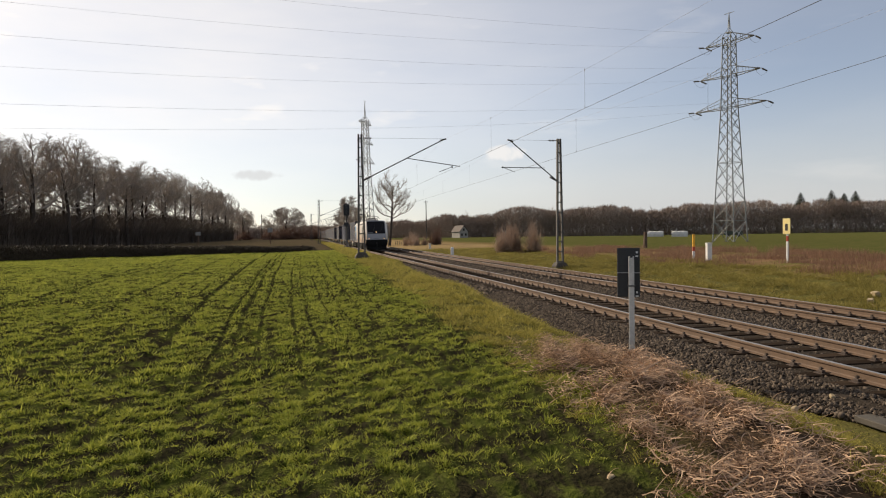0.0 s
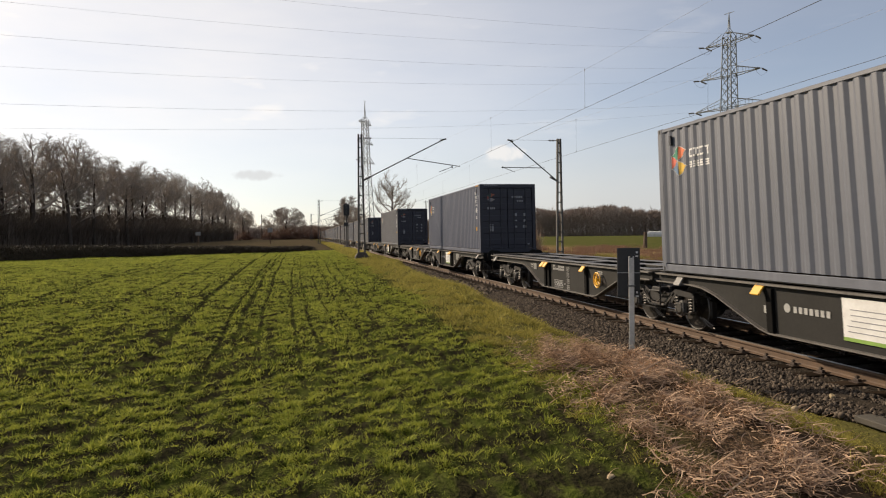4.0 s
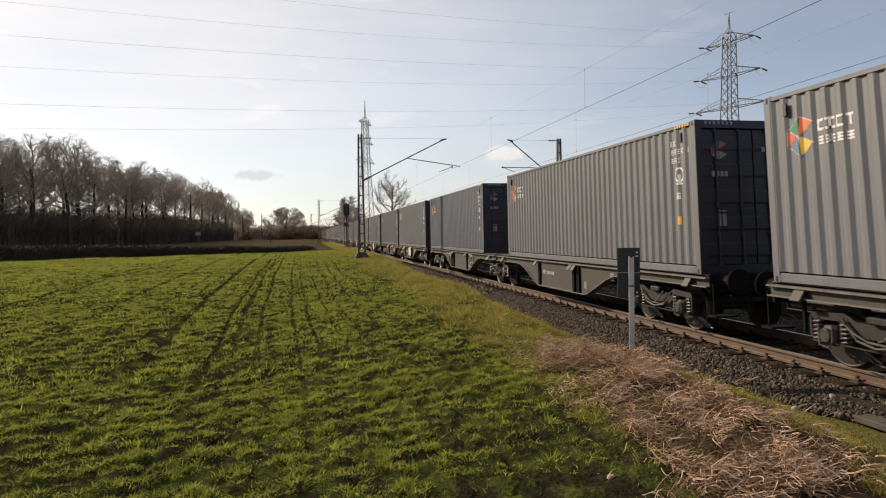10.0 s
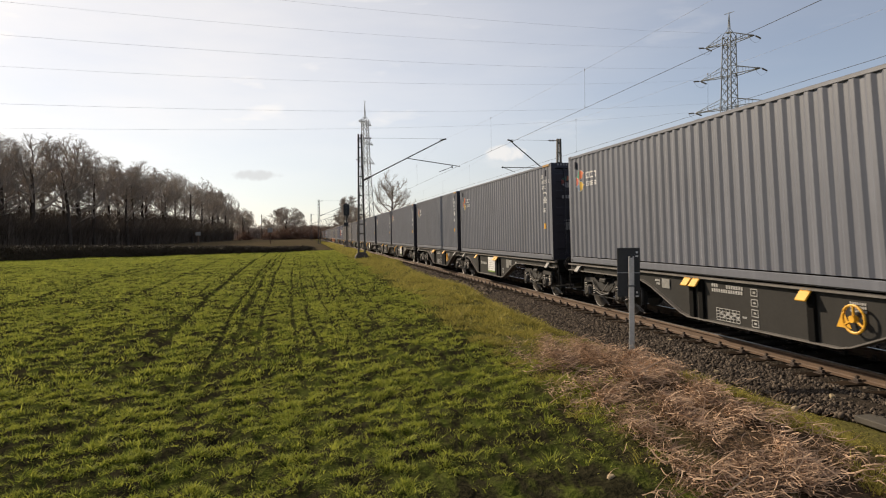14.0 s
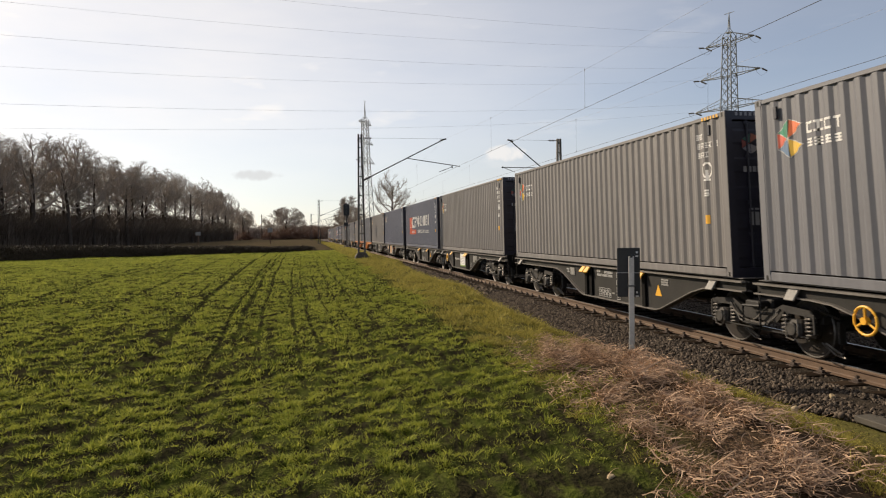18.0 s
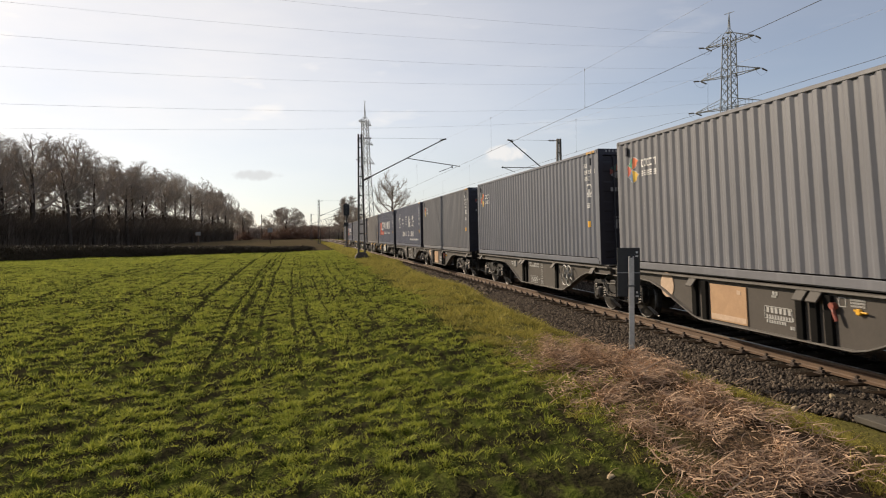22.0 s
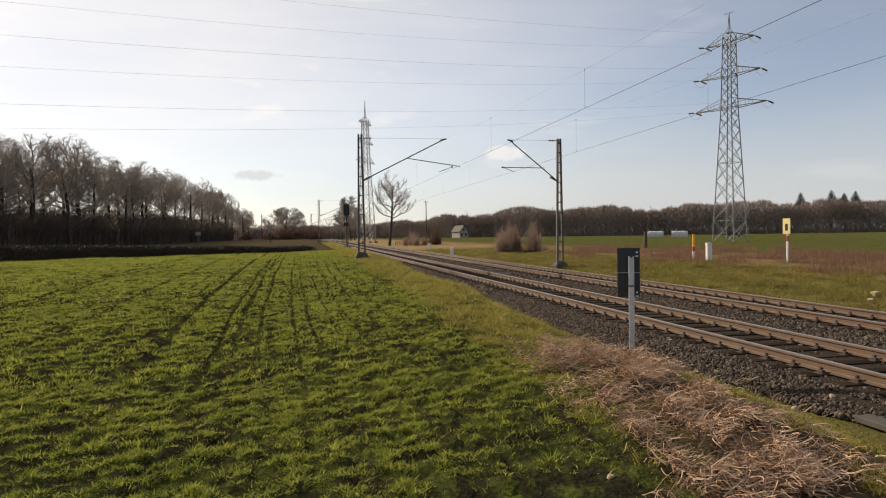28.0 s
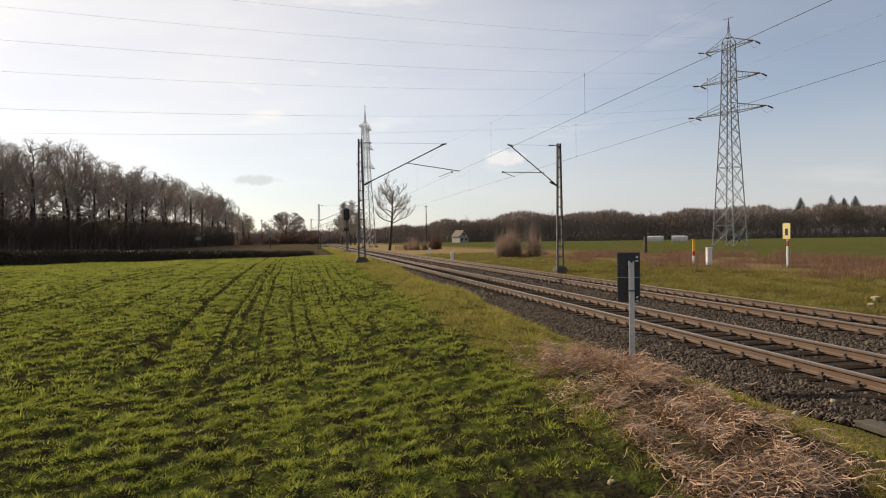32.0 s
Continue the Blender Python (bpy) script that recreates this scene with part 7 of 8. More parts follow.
def straw(name, n, box, length, width, mat, lift):
    """Tangled curved stalks lying over the ground."""
    x, y = scatter(n, *box)
    keep = nrng.uniform(0, 1, n) < np.exp(-(heap_side(x, y) ** 4)) * smooth(3.2, 3.9, y) * (1 - smooth(9.2, 10.6, y)) * np.clip((lumps(x, y, 0.38, 41) - 0.42) * 5, 0.04, 1) * np.clip((lumps(x, y, 0.6, 43) - 0.33) * 5, 0.22, 1) * (1 - 0.5 * smooth(0.1, 0.6, heap_side(x, y)) * (1 - smooth(5.6, 6.6, y))) * (1 - 0.95 * smooth(0.45, 0.68, heap_side(x, y)) * smooth(5.6, 6.4, y))
    x, y = x[keep], y[keep]
    n = len(x)
    z = ground_z(x, y) + nrng.uniform(0.0, lift, n) * (0.3 + 1.2 * lumps(x, y, 0.45, 41))
    a, bend, rise = nrng.uniform(0, 2 * math.pi, n), nrng.normal(0, 1.15, n), nrng.normal(0.12, 0.5, n)
    ln, w = length * nrng.uniform(0.4, 1.4, n), width * nrng.uniform(0.6, 1.4, n)
    segs, lay = 4, []
    px, py, pz = x.copy(), y.copy(), z.copy()
    for k in range(segs + 1):
        h = a + bend * k / segs
        nx, ny = -np.sin(h), np.cos(h)
        ww = w * (1 - 0.5 * k / segs) * 0.5
        lay.append(np.stack([px - nx * ww, py - ny * ww, pz - ww * 0.6], -1))
        lay.append(np.stack([px + nx * ww, py + ny * ww, pz + ww * 0.6], -1))
        st = ln / segs
        px, py, pz = px + np.cos(h) * st, py + np.sin(h) * st, pz + np.sin(rise - 0.9 * k / segs * np.sign(rise)) * st
        pz = np.maximum(pz, ground_z(px, py) + 0.006)
    v = np.stack(lay, 1).reshape(-1, 3)
    base = np.arange(n)[:, None] * (2 * (segs + 1))
    f = np.stack([base + np.array([[2 * k, 2 * k + 1, 2 * k + 3, 2 * k + 2]]) for k in range(segs)], 1).reshape(-1, 4)
    return part(name, cloud_mesh(name, v, f, mat), None)


s_ = straw("dry_bracken", 140000, (2.0, 5.3, 3.3, 11.4), 0.155, 0.0075, STRAW, 0.17)
tagged(s_, "heap of russet dry bracken and straw beside the track", "dry plants", kind="stuff")
s_ = straw("dry_stalks", 800, (2.2, 5.0, 3.4, 11.2), 0.30, 0.008, leaf_material("pale_dry_stalks", (0.50, 0.40, 0.30), (0.30, 0.21, 0.14), 0.15, 2, 0.8), 0.22)
tagged(s_, "pale broken stalks lying on the bracken heap", "dry plants", kind="stuff")


def stones(name, n, x0, x1, y0, y1, size, surf):
    """Crushed stones as irregular eight-cornered blocks, in one mesh."""
    x, y = scatter(n, x0, x1, y0, y1)
    on = x > 5.95 + verge_in(y) + 0.12 * np.sin(y * 2.3)
    x, y = x[on], y[on]
    n = len(x)
    z = surf(x, y)
    corner = np.array([(-1, -1, -1), (1, -1, -1), (1, 1, -1), (-1, 1, -1), (-1, -1, 1), (1, -1, 1), (1, 1, 1), (-1, 1, 1)], dtype=float)
    c = corner[None] * nrng.uniform(0.35, 1.25, (n, 8, 1)) * nrng.uniform(0.55, 1.3, (n, 1, 3)) * (size * nrng.uniform(0.6, 1.35, n))[:, None, None] * 0.5
    q = nrng.normal(0, 1, (n, 4))
    q /= np.linalg.norm(q, axis=1)[:, None]
    w_, a, b, d = q.T
    rot = np.stack([np.stack([1 - 2 * (b * b + d * d), 2 * (a * b - d * w_), 2 * (a * d + b * w_)], -1), np.stack([2 * (a * b + d * w_), 1 - 2 * (a * a + d * d), 2 * (b * d - a * w_)], -1), np.stack([2 * (a * d - b * w_), 2 * (b * d + a * w_), 1 - 2 * (a * a + b * b)], -1)], 1)
    c = np.einsum("nij,nkj->nki", rot, c) + np.stack([x, y, z], -1)[:, None, :]
    f = np.array([(0, 3, 2, 1), (4, 5, 6, 7), (0, 1, 5, 4), (1, 2, 6, 5), (2, 3, 7, 6), (3, 0, 4, 7)])
    faces = (np.arange(n)[:, None, None] * 8 + f[None]).reshape(-1, 4)
    ob = part(name, cloud_mesh(name, c.reshape(-1, 3), faces, STONE), None)
    tagged(ob, "grey-brown crushed stones of the track ballast", "stones", kind="stuff")
    return ob


def bed_z(x, y):
    return np.interp(x - np.where(x < 6.9, verge_in(y), 0) * 0.5, [5.6, 6.05, 6.55, 6.85, 7.3, 9.4, 10.42, 11.4, 13.6, 14.0, 14.4, 14.9], [-0.42, -0.37, -0.26, -0.205, -0.20, -0.20, -0.23, -0.20, -0.20, -0.22, -0.33, -0.42]) + nrng.uniform(-0.035, 0.02, len(x))


def bed_low(x, y):
    return bed_z(x, y) - 0.035


stones("ballast_stones", 44000, 5.98, 7.12, 3.5, 24, 0.043, bed_z)
stones("ballast_stones", 5000, 7.05, 7.46, 3.5, 24, 0.045, bed_low)
stones("ballast_stones", 9000, 7.05, 9.65, 4, 24, 0.05, bed_low)
stones("ballast_stones", 36000, 9.65, 11.3, 5.5, 30, 0.05, bed_z)
stones("ballast_stones", 9000, 11.3, 14.7, 9, 32, 0.055, bed_low)
stones("ballast_stones", 9000, 5.75, 7.05, 24, 60, 0.09, bed_z)
stones("ballast_stones", 5000, 9.65, 11.3, 30, 70, 0.10, bed_z)

# ---------------------------------------------------------------- trees and woods


class Twigs:
    """Grows branches as thin tapering prisms and keeps them as arrays."""

    def __init__(self, seed):
        self.r, self.seg = random.Random(seed), []

    def limb(self, p, d, length, r0, r1, sides, wob=0.12, n=3):
        pts = [Vector(p)]
        d = Vector(d).normalized()
        for k in range(n):
            d = (d + Vector((self.r.gauss(0, wob), self.r.gauss(0, wob), self.r.gauss(0, wob) + 0.03))).normalized()
            pts.append(pts[-1] + d * (length / n))
        for k in range(n):
            a, b = r0 + (r1 - r0) * k / n, r0 + (r1 - r0) * (k + 1) / n
            self.seg.append((pts[k], pts[k + 1], a, b, sides))
        return pts, d

    def rounded(self, mid, wide, high):
        """Bends what grows too far out back into a rounded crown."""
        def fit(p):
            q = p - mid
            d = math.sqrt((q.x / wide) ** 2 + (q.y / wide) ** 2 + (q.z / high) ** 2)
            return mid + q * ((0.62 + 0.38 * math.tanh((d - 0.62) / 0.38)) / d) if d > 0.62 else p
        self.seg = [(fit(p), fit(q), a, b, n) for p, q, a, b, n in self.seg]

    def mesh(self, name, mat):
        m_v, m_f = [], []
        for p, q, a, b, sides in self.seg:
            d = (q - p).normalized()
            u = d.cross(Vector((0.3, 0.2, 1)) if abs(d.z) < 0.9 else Vector((1, 0, 0))).normalized()
            w = d.cross(u)
            base = len(m_v)
            for c, rr in ((p, a), (q, b)):
                for k in range(sides):
                    t = 2 * math.pi * k / sides
                    m_v.append(c + (u * math.cos(t) + w * math.sin(t)) * rr)
            for k in range(sides):
                j = (k + 1) % sides
                m_f.append((base + k, base + j, base + sides + j, base + sides + k))
        return cloud_mesh(name, [tuple(v) for v in m_v], m_f, mat)


def bare_tree(seed, h, trunk_r, fork=0.3, wide=0.38, n1=9, n2=6, n3=5, n4=3, twig=0.022, lean=(0, 0), crown=None):
    """Trunk and crown meshes of a leafless broad-leaved tree."""
    tr, cr = Twigs(seed), Twigs(seed + 100)
    r = tr.r
    pts, d = tr.limb((0, 0, -0.2), (lean[0], lean[1], 1), h * 0.68, trunk_r, trunk_r * 0.32, 7, 0.045, 7)
    for i in range(n1):
        f = fork + (1 - fork) * (i + r.random() * 0.7) / n1
        k = min(len(pts) - 2, int(f * (len(pts) - 1)))
        p = pts[k].lerp(pts[k + 1], f * (len(pts) - 1) - k if f < 1 else 1)
        a = i * 2.4 + r.uniform(-0.5, 0.5)
        up = 0.45 + 0.55 * f
        d1 = Vector((math.cos(a), math.sin(a), up)).normalized()
        l1 = h * wide * (1.08 - 0.42 * f) * r.uniform(0.8, 1.15)
        p1, _ = cr.limb(p, d1, l1, trunk_r * (0.5 - 0.25 * f), trunk_r * 0.10, 5, 0.26, 4)
        for j in range(n2):
            g = 0.25 + 0.75 * (j + r.random()) / n2
            k = min(3, int(g * 4))
            q = p1[k].lerp(p1[k + 1], min(1, g * 4 - k))
            d2 = (d1 + Vector((r.gauss(0, 0.55), r.gauss(0, 0.55), r.uniform(0.0, 0.7)))).normalized()
            p2, _ = cr.limb(q, d2, l1 * r.uniform(0.35, 0.6), trunk_r * 0.13, twig * 1.2, 4, 0.16, 2)
            for k3 in range(n3):
                s = p2[r.randint(0, 1)].lerp(p2[2], r.uniform(0.2, 1))
                d3 = (d2 + Vector((r.gauss(0, 0.6), r.gauss(0, 0.6), r.uniform(-0.1, 0.7)))).normalized()
                p3, _ = cr.limb(s, d3, l1 * r.uniform(0.15, 0.32), twig * 1.1, twig * 0.6, 3, 0.32, 2)
                for k4 in range(n4):
                    t = p3[0].lerp(p3[2], r.uniform(0.2, 1))
                    d4 = (d3 + Vector((r.gauss(0, 0.7), r.gauss(0, 0.7), r.uniform(-0.3, 0.45)))).normalized()
                    cr.limb(t, d4, l1 * r.uniform(0.08, 0.2), twig * 0.7, twig * 0.3, 3, 0.2, 1)
    if crown:
        cr.rounded(Vector((lean[0] * h * 0.6, lean[1] * h * 0.6, h * (1 - crown[1]))), h * crown[0], h * crown[1])
    return tr.mesh("trunk", WOOD_BARK), cr.mesh("crown", TWIG_BARK)


# twigs far lighter than the trunks: haze over the crowns is painted in
TWIG_BARK = material("hazed_grey_brown_twigs", (0.41, 0.345, 0.285), (0.26, 0.215, 0.175), rough=0.9, scale=1, fine=6, bump=0.0)
KINDS = [bare_tree(200 + k, 17.5, 0.36 + 0.06 * (k % 3), 0.38 + 0.04 * (k % 3), 0.44 + 0.04 * (k % 2), n1=12, n2=7, n3=6, n4=4, twig=0.019, crown=(0.33, 0.42)) for k in range(6)]


def place_tree(kind, x, y, scale, turn, label, group):
    t = new("tree")
    t.matrix_basis = pose(x, y, float(ground_z(x, y)) - 0.05, 0, 0, turn) @ Matrix.Diagonal((scale[0], scale[0], scale[1], 1))
    part("trunk", kind[0], None, t)
    part("crown", kind[1], None, t)
    return tagged(t, label, "tree", group)


def edge_of_wood(f):
    """The border of the wood beside the field, from near to far."""
    return np.interp(f, [0, 0.18, 0.36, 1], [-58, -44, -34, -29.5]), np.interp(f, [0, 0.18, 0.36, 1], [78, 110, 150, 275])


wr = random.Random(44)
for back, n, reach in ((0, 34, 1.0), (6, 14, 0.5), (14, 10, 0.45)):
    for i in range(n):
        ex, ey = edge_of_wood(reach * max(0.0, (i + wr.uniform(-0.3, 0.3)) / n) ** 1.5)
        s = wr.uniform(0.92, 1.06) * np.interp(ey, [78, 105, 125, 160, 230, 275], [1.12, 1.11, 1.04, 1.05, 1.08, 1.06])
        place_tree(KINDS[wr.randrange(6)], ex - back + wr.uniform(-2, 2), ey + wr.uniform(-2, 2) + back * 0.15, (s * wr.uniform(0.85, 1.1), s), wr.uniform(0, 360), "tall bare deciduous tree at the edge of a wood", "trees of the wood")
for i in range(7):
    ex, ey = edge_of_wood(wr.uniform(0.0, 0.3))
    s = wr.uniform(0.82, 0.93)
    place_tree(KINDS[wr.randrange(6)], ex - wr.uniform(2, 14), ey, (s, s), wr.uniform(0, 360), "tall bare deciduous tree at the edge of a wood", "trees of the wood")
for i in range(14):
    s = wr.uniform(0.9, 1.1) * (0.92 - 0.028 * i)
    place_tree(KINDS[wr.randrange(6)], -27.5 + wr.uniform(-4, 2), 282 + i * 5, (s, s), wr.uniform(0, 360), "bare deciduous tree at the edge of a wood", "trees of the wood")
ex, ey = edge_of_wood(0.305)
place_tree(KINDS[2], ex - 4, ey - 3, (1.05, 1.23), 40, "tallest bare tree standing above the wood", "trees of the wood")


def brush(name, places, mat, label, category, kind="stuff"):
    """A thicket of thin crossing twigs; places: arrays of foot points, heights."""
    x, y, z, h = places
    ob = blades(name, x, y, z, h, nrng.uniform(0.05, 0.16, len(x)), nrng.uniform(0.05, 0.75, len(x)), mat, 2)
    return tagged(ob, label, category, kind=kind)


BRUSH = leaf_material("dark_undergrowth_twigs", (0.165, 0.13, 0.102), (0.085, 0.067, 0.053), 0.05, 0.3, 0.9)
f = nrng.uniform(-0.05, 1, 150000)
ex, ey = edge_of_wood(f)
ex = ex - nrng.gamma(1.6, 4.0, len(f)) + 1.5
brush("undergrowth", (ex, ey + nrng.uniform(-2, 2, len(f)), ground_z(ex, ey), (1.2 + 5.4 * nrng.beta(1.7, 1.6, len(f))) * (0.75 + 0.35 * lumps(ex, ey, 9, 51)) * (1 + 0.35 * np.clip(f * 1.8, 0, 1))), BRUSH, "dark bare undergrowth at the edge of the wood", "undergrowth")

f = nrng.uniform(-0.08, 1, 60000)
ex, ey = edge_of_wood(np.clip(f, 0, 1))
ey = ey + np.minimum(f, 0) * 250
ex = ex - nrng.uniform(12, 40, len(f))
brush("undergrowth", (ex, ey + nrng.uniform(-3, 3, len(f)), ground_z(ex, ey), (1.5 + 8.2 * nrng.beta(2.2, 1.4, len(f))) * (0.6 + 0.4 * lumps(ex, ey, 9, 52)) * (1 + 0.35 * np.clip(f * 1.8, 0, 1))), BRUSH, "dark bare undergrowth inside the wood", "undergrowth")

# clipped dark hedge along the far end of the field
n = 110000
f = nrng.uniform(0, 1, n)
hx = -31 + 31.2 * f
hy = 43 + 0.6 * (hx + 31) + nrng.normal(0, 0.35, n)
hx = hx + nrng.normal(0, 0.35, n)
top = 1.58 - 0.98 * f
hz = ground_z(hx, hy) + nrng.uniform(0, 1, n) * top * (0.97 + 0.05 * lumps(hx, hy, 2.5, 61)) - 0.25
hd = blades("hedge", hx, hy, hz, nrng.uniform(0.10, 0.26, n), nrng.uniform(0.03, 0.06, n), nrng.uniform(0.2, 1.4, n), leaf_material("dark_hedge_twigs", (0.115, 0.090, 0.064), (0.062, 0.049, 0.036), 0.0, 0.5, 0.9), 1)
tagged(hd, "long low dark hedge at the end of the field", "hedge", kind="stuff")

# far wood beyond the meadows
# twig colour lightened and warmed to paint in the haze of distance
FAR_TWIG = leaf_material("hazed_distant_wood", (0.325, 0.255, 0.208), (0.24, 0.19, 0.158), 0.0, 0.05, 0.9)


def far_line(a):
    """A point of the far wood's border at the angle a from the track's direction."""
    d = np.interp(a, [-9, 4, 12, 25, 46], [430, 420, 350, 320, 370])
    return np.sin(np.radians(a)) * d, np.cos(np.radians(a)) * d


def joined_trees(name, spots, label, category):
    vs, fs, off = [], [], 0
    for me, x, y, z, s, sz, turn in spots:
        co = np.empty(len(me.vertices) * 3, dtype=np.float32)
        me.vertices.foreach_get("co", co)
        co = co.reshape(-1, 3)
        vi = np.empty(len(me.loops), dtype=np.int32)
        me.loops.foreach_get("vertex_index", vi)
        c, sn = math.cos(turn), math.sin(turn)
        vs.append(np.stack([(co[:, 0] * c - co[:, 1] * sn) * s + x, (co[:, 0] * sn + co[:, 1] * c) * s + y, co[:, 2] * sz + z], -1))
        fs.append(vi.reshape(-1, 4) + off)
        off += len(co)
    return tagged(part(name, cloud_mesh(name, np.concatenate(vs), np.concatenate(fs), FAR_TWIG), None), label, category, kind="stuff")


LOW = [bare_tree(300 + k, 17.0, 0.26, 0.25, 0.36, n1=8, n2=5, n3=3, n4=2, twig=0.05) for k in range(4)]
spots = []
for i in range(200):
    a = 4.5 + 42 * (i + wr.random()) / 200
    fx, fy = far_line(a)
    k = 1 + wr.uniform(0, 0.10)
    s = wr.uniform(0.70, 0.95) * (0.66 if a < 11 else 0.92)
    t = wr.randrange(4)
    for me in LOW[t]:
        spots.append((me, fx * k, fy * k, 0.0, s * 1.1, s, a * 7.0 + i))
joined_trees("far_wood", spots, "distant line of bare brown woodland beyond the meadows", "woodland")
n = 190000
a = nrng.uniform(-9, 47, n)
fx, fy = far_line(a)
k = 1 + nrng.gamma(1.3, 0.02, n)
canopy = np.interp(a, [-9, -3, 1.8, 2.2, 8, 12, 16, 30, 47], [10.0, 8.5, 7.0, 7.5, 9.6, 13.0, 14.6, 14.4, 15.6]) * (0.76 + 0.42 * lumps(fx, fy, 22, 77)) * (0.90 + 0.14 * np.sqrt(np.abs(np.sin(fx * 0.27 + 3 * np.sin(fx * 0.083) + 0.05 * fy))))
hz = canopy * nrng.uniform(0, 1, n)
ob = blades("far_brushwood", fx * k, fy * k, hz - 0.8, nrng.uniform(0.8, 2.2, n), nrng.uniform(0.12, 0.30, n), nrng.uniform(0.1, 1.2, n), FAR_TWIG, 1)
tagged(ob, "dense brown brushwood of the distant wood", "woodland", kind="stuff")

CONIFER = leaf_material("dark_spruce_needles", (0.055, 0.062, 0.042), (0.03, 0.036, 0.026), 0.05, 0.3, 0.8)


def spruce(x, y, h):
    t = new("spruce_tree")
    t.location = (x, y, 0)
    tagged(t, "dark green spruce standing above the distant wood", "tree", "spruces of the far wood")
    m = Mesh()
    m.tube([(0, 0, -0.3), (0, 0, h)], 0.3, 6, 0.03)
    part("trunk", m, WOOD_BARK, t)
    n = 4200
    f = nrng.uniform(0.35, 1, n)
    ang, rad = nrng.uniform(0, 2 * math.pi, n), h * 0.34 * (1 - f) ** 0.65 * nrng.uniform(0.35, 1.0, n)
    v0 = np.stack([rad * np.cos(ang), rad * np.sin(ang), f * h], -1)
    d = np.stack([np.cos(ang), np.sin(ang), -0.55 + 0 * ang], -1) * (nrng.uniform(0.5, 1.2, n) * (1.1 - f))[:, None]
    sd = np.stack([-np.sin(ang), np.cos(ang), 0 * ang], -1) * (nrng.uniform(0.45, 0.8, n) * (1.15 - f))[:, None]
    v = np.stack([v0 - sd, v0 + sd, v0 + d + sd * 0.3, v0 + d - sd * 0.3], 1).reshape(-1, 3)
    part("crown", cloud_mesh("crown", v, np.arange(4 * n).reshape(-1, 4), CONIFER), None, t)


for a, d, h in ((39.15, 372, 19.6), (41.15, 372, 20.2), (41.95, 372, 18.6), (42.65, 372, 19.4)):
    spruce(math.sin(radians(a)) * d, math.cos(radians(a)) * d, h)

# single trees and bushes along the line
LONE = bare_tree(411, 14.8, 0.30, 0.44, 0.31, n1=15, n2=8, n3=6, n4=4, twig=0.012, lean=(0.13, 0), crown=(0.28, 0.36))
place_tree(LONE, 16.3, 137.0, (1.12, 1.19), 0, "bare tree with a leaning trunk beside the railway", "trees along the line")
ROUND = bare_tree(433, 13.5, 0.40, 0.10, 0.50, n1=20, n2=9, n3=7, n4=5, twig=0.028, crown=(0.52, 0.60))
place_tree(ROUND, -9.0, 290, (1.45, 1.08), 0, "round-crowned bare tree standing alone", "trees along the line")
BIRCH = bare_tree(455, 18.6, 0.30, 0.22, 0.33, n1=16, n2=8, n3=7, n4=4, twig=0.035, crown=(0.32, 0.42))
for x, y, s in ((17.6, 280, 1.13), (19.6, 286, 0.92), (15.0, 300, 0.86)):
    place_tree(BIRCH, x, y, (s, s), wr.uniform(0, 360), "pale round-crowned birch beside the distant track", "trees along the line")
for x, y, s in ((19, 335, 1.15), (22, 350, 1.2), (15.5, 345, 0.9), (25, 340, 1.05), (28, 365, 1.1), (12, 380, 0.8), (20, 380, 1.2), (31, 345, 0.85), (9.5, 420, 0.7), (16, 320, 0.75), (34, 300, 0.6)):
    place_tree(LOW[wr.randrange(4)], x, y, (s * 0.9, s), wr.uniform(0, 360), "bare birch-like tree beside the distant track", "trees along the line")
for i in range(26):
    x, y, s = -30 + 32 * i / 25 + wr.uniform(-2, 2), 470 + wr.uniform(-30, 30), wr.uniform(0.35, 0.6)
    place_tree(KINDS[wr.randrange(6)], x, y, (s * 1.4, s), wr.uniform(0, 360), "low bare tree in the distance", "distant low trees")


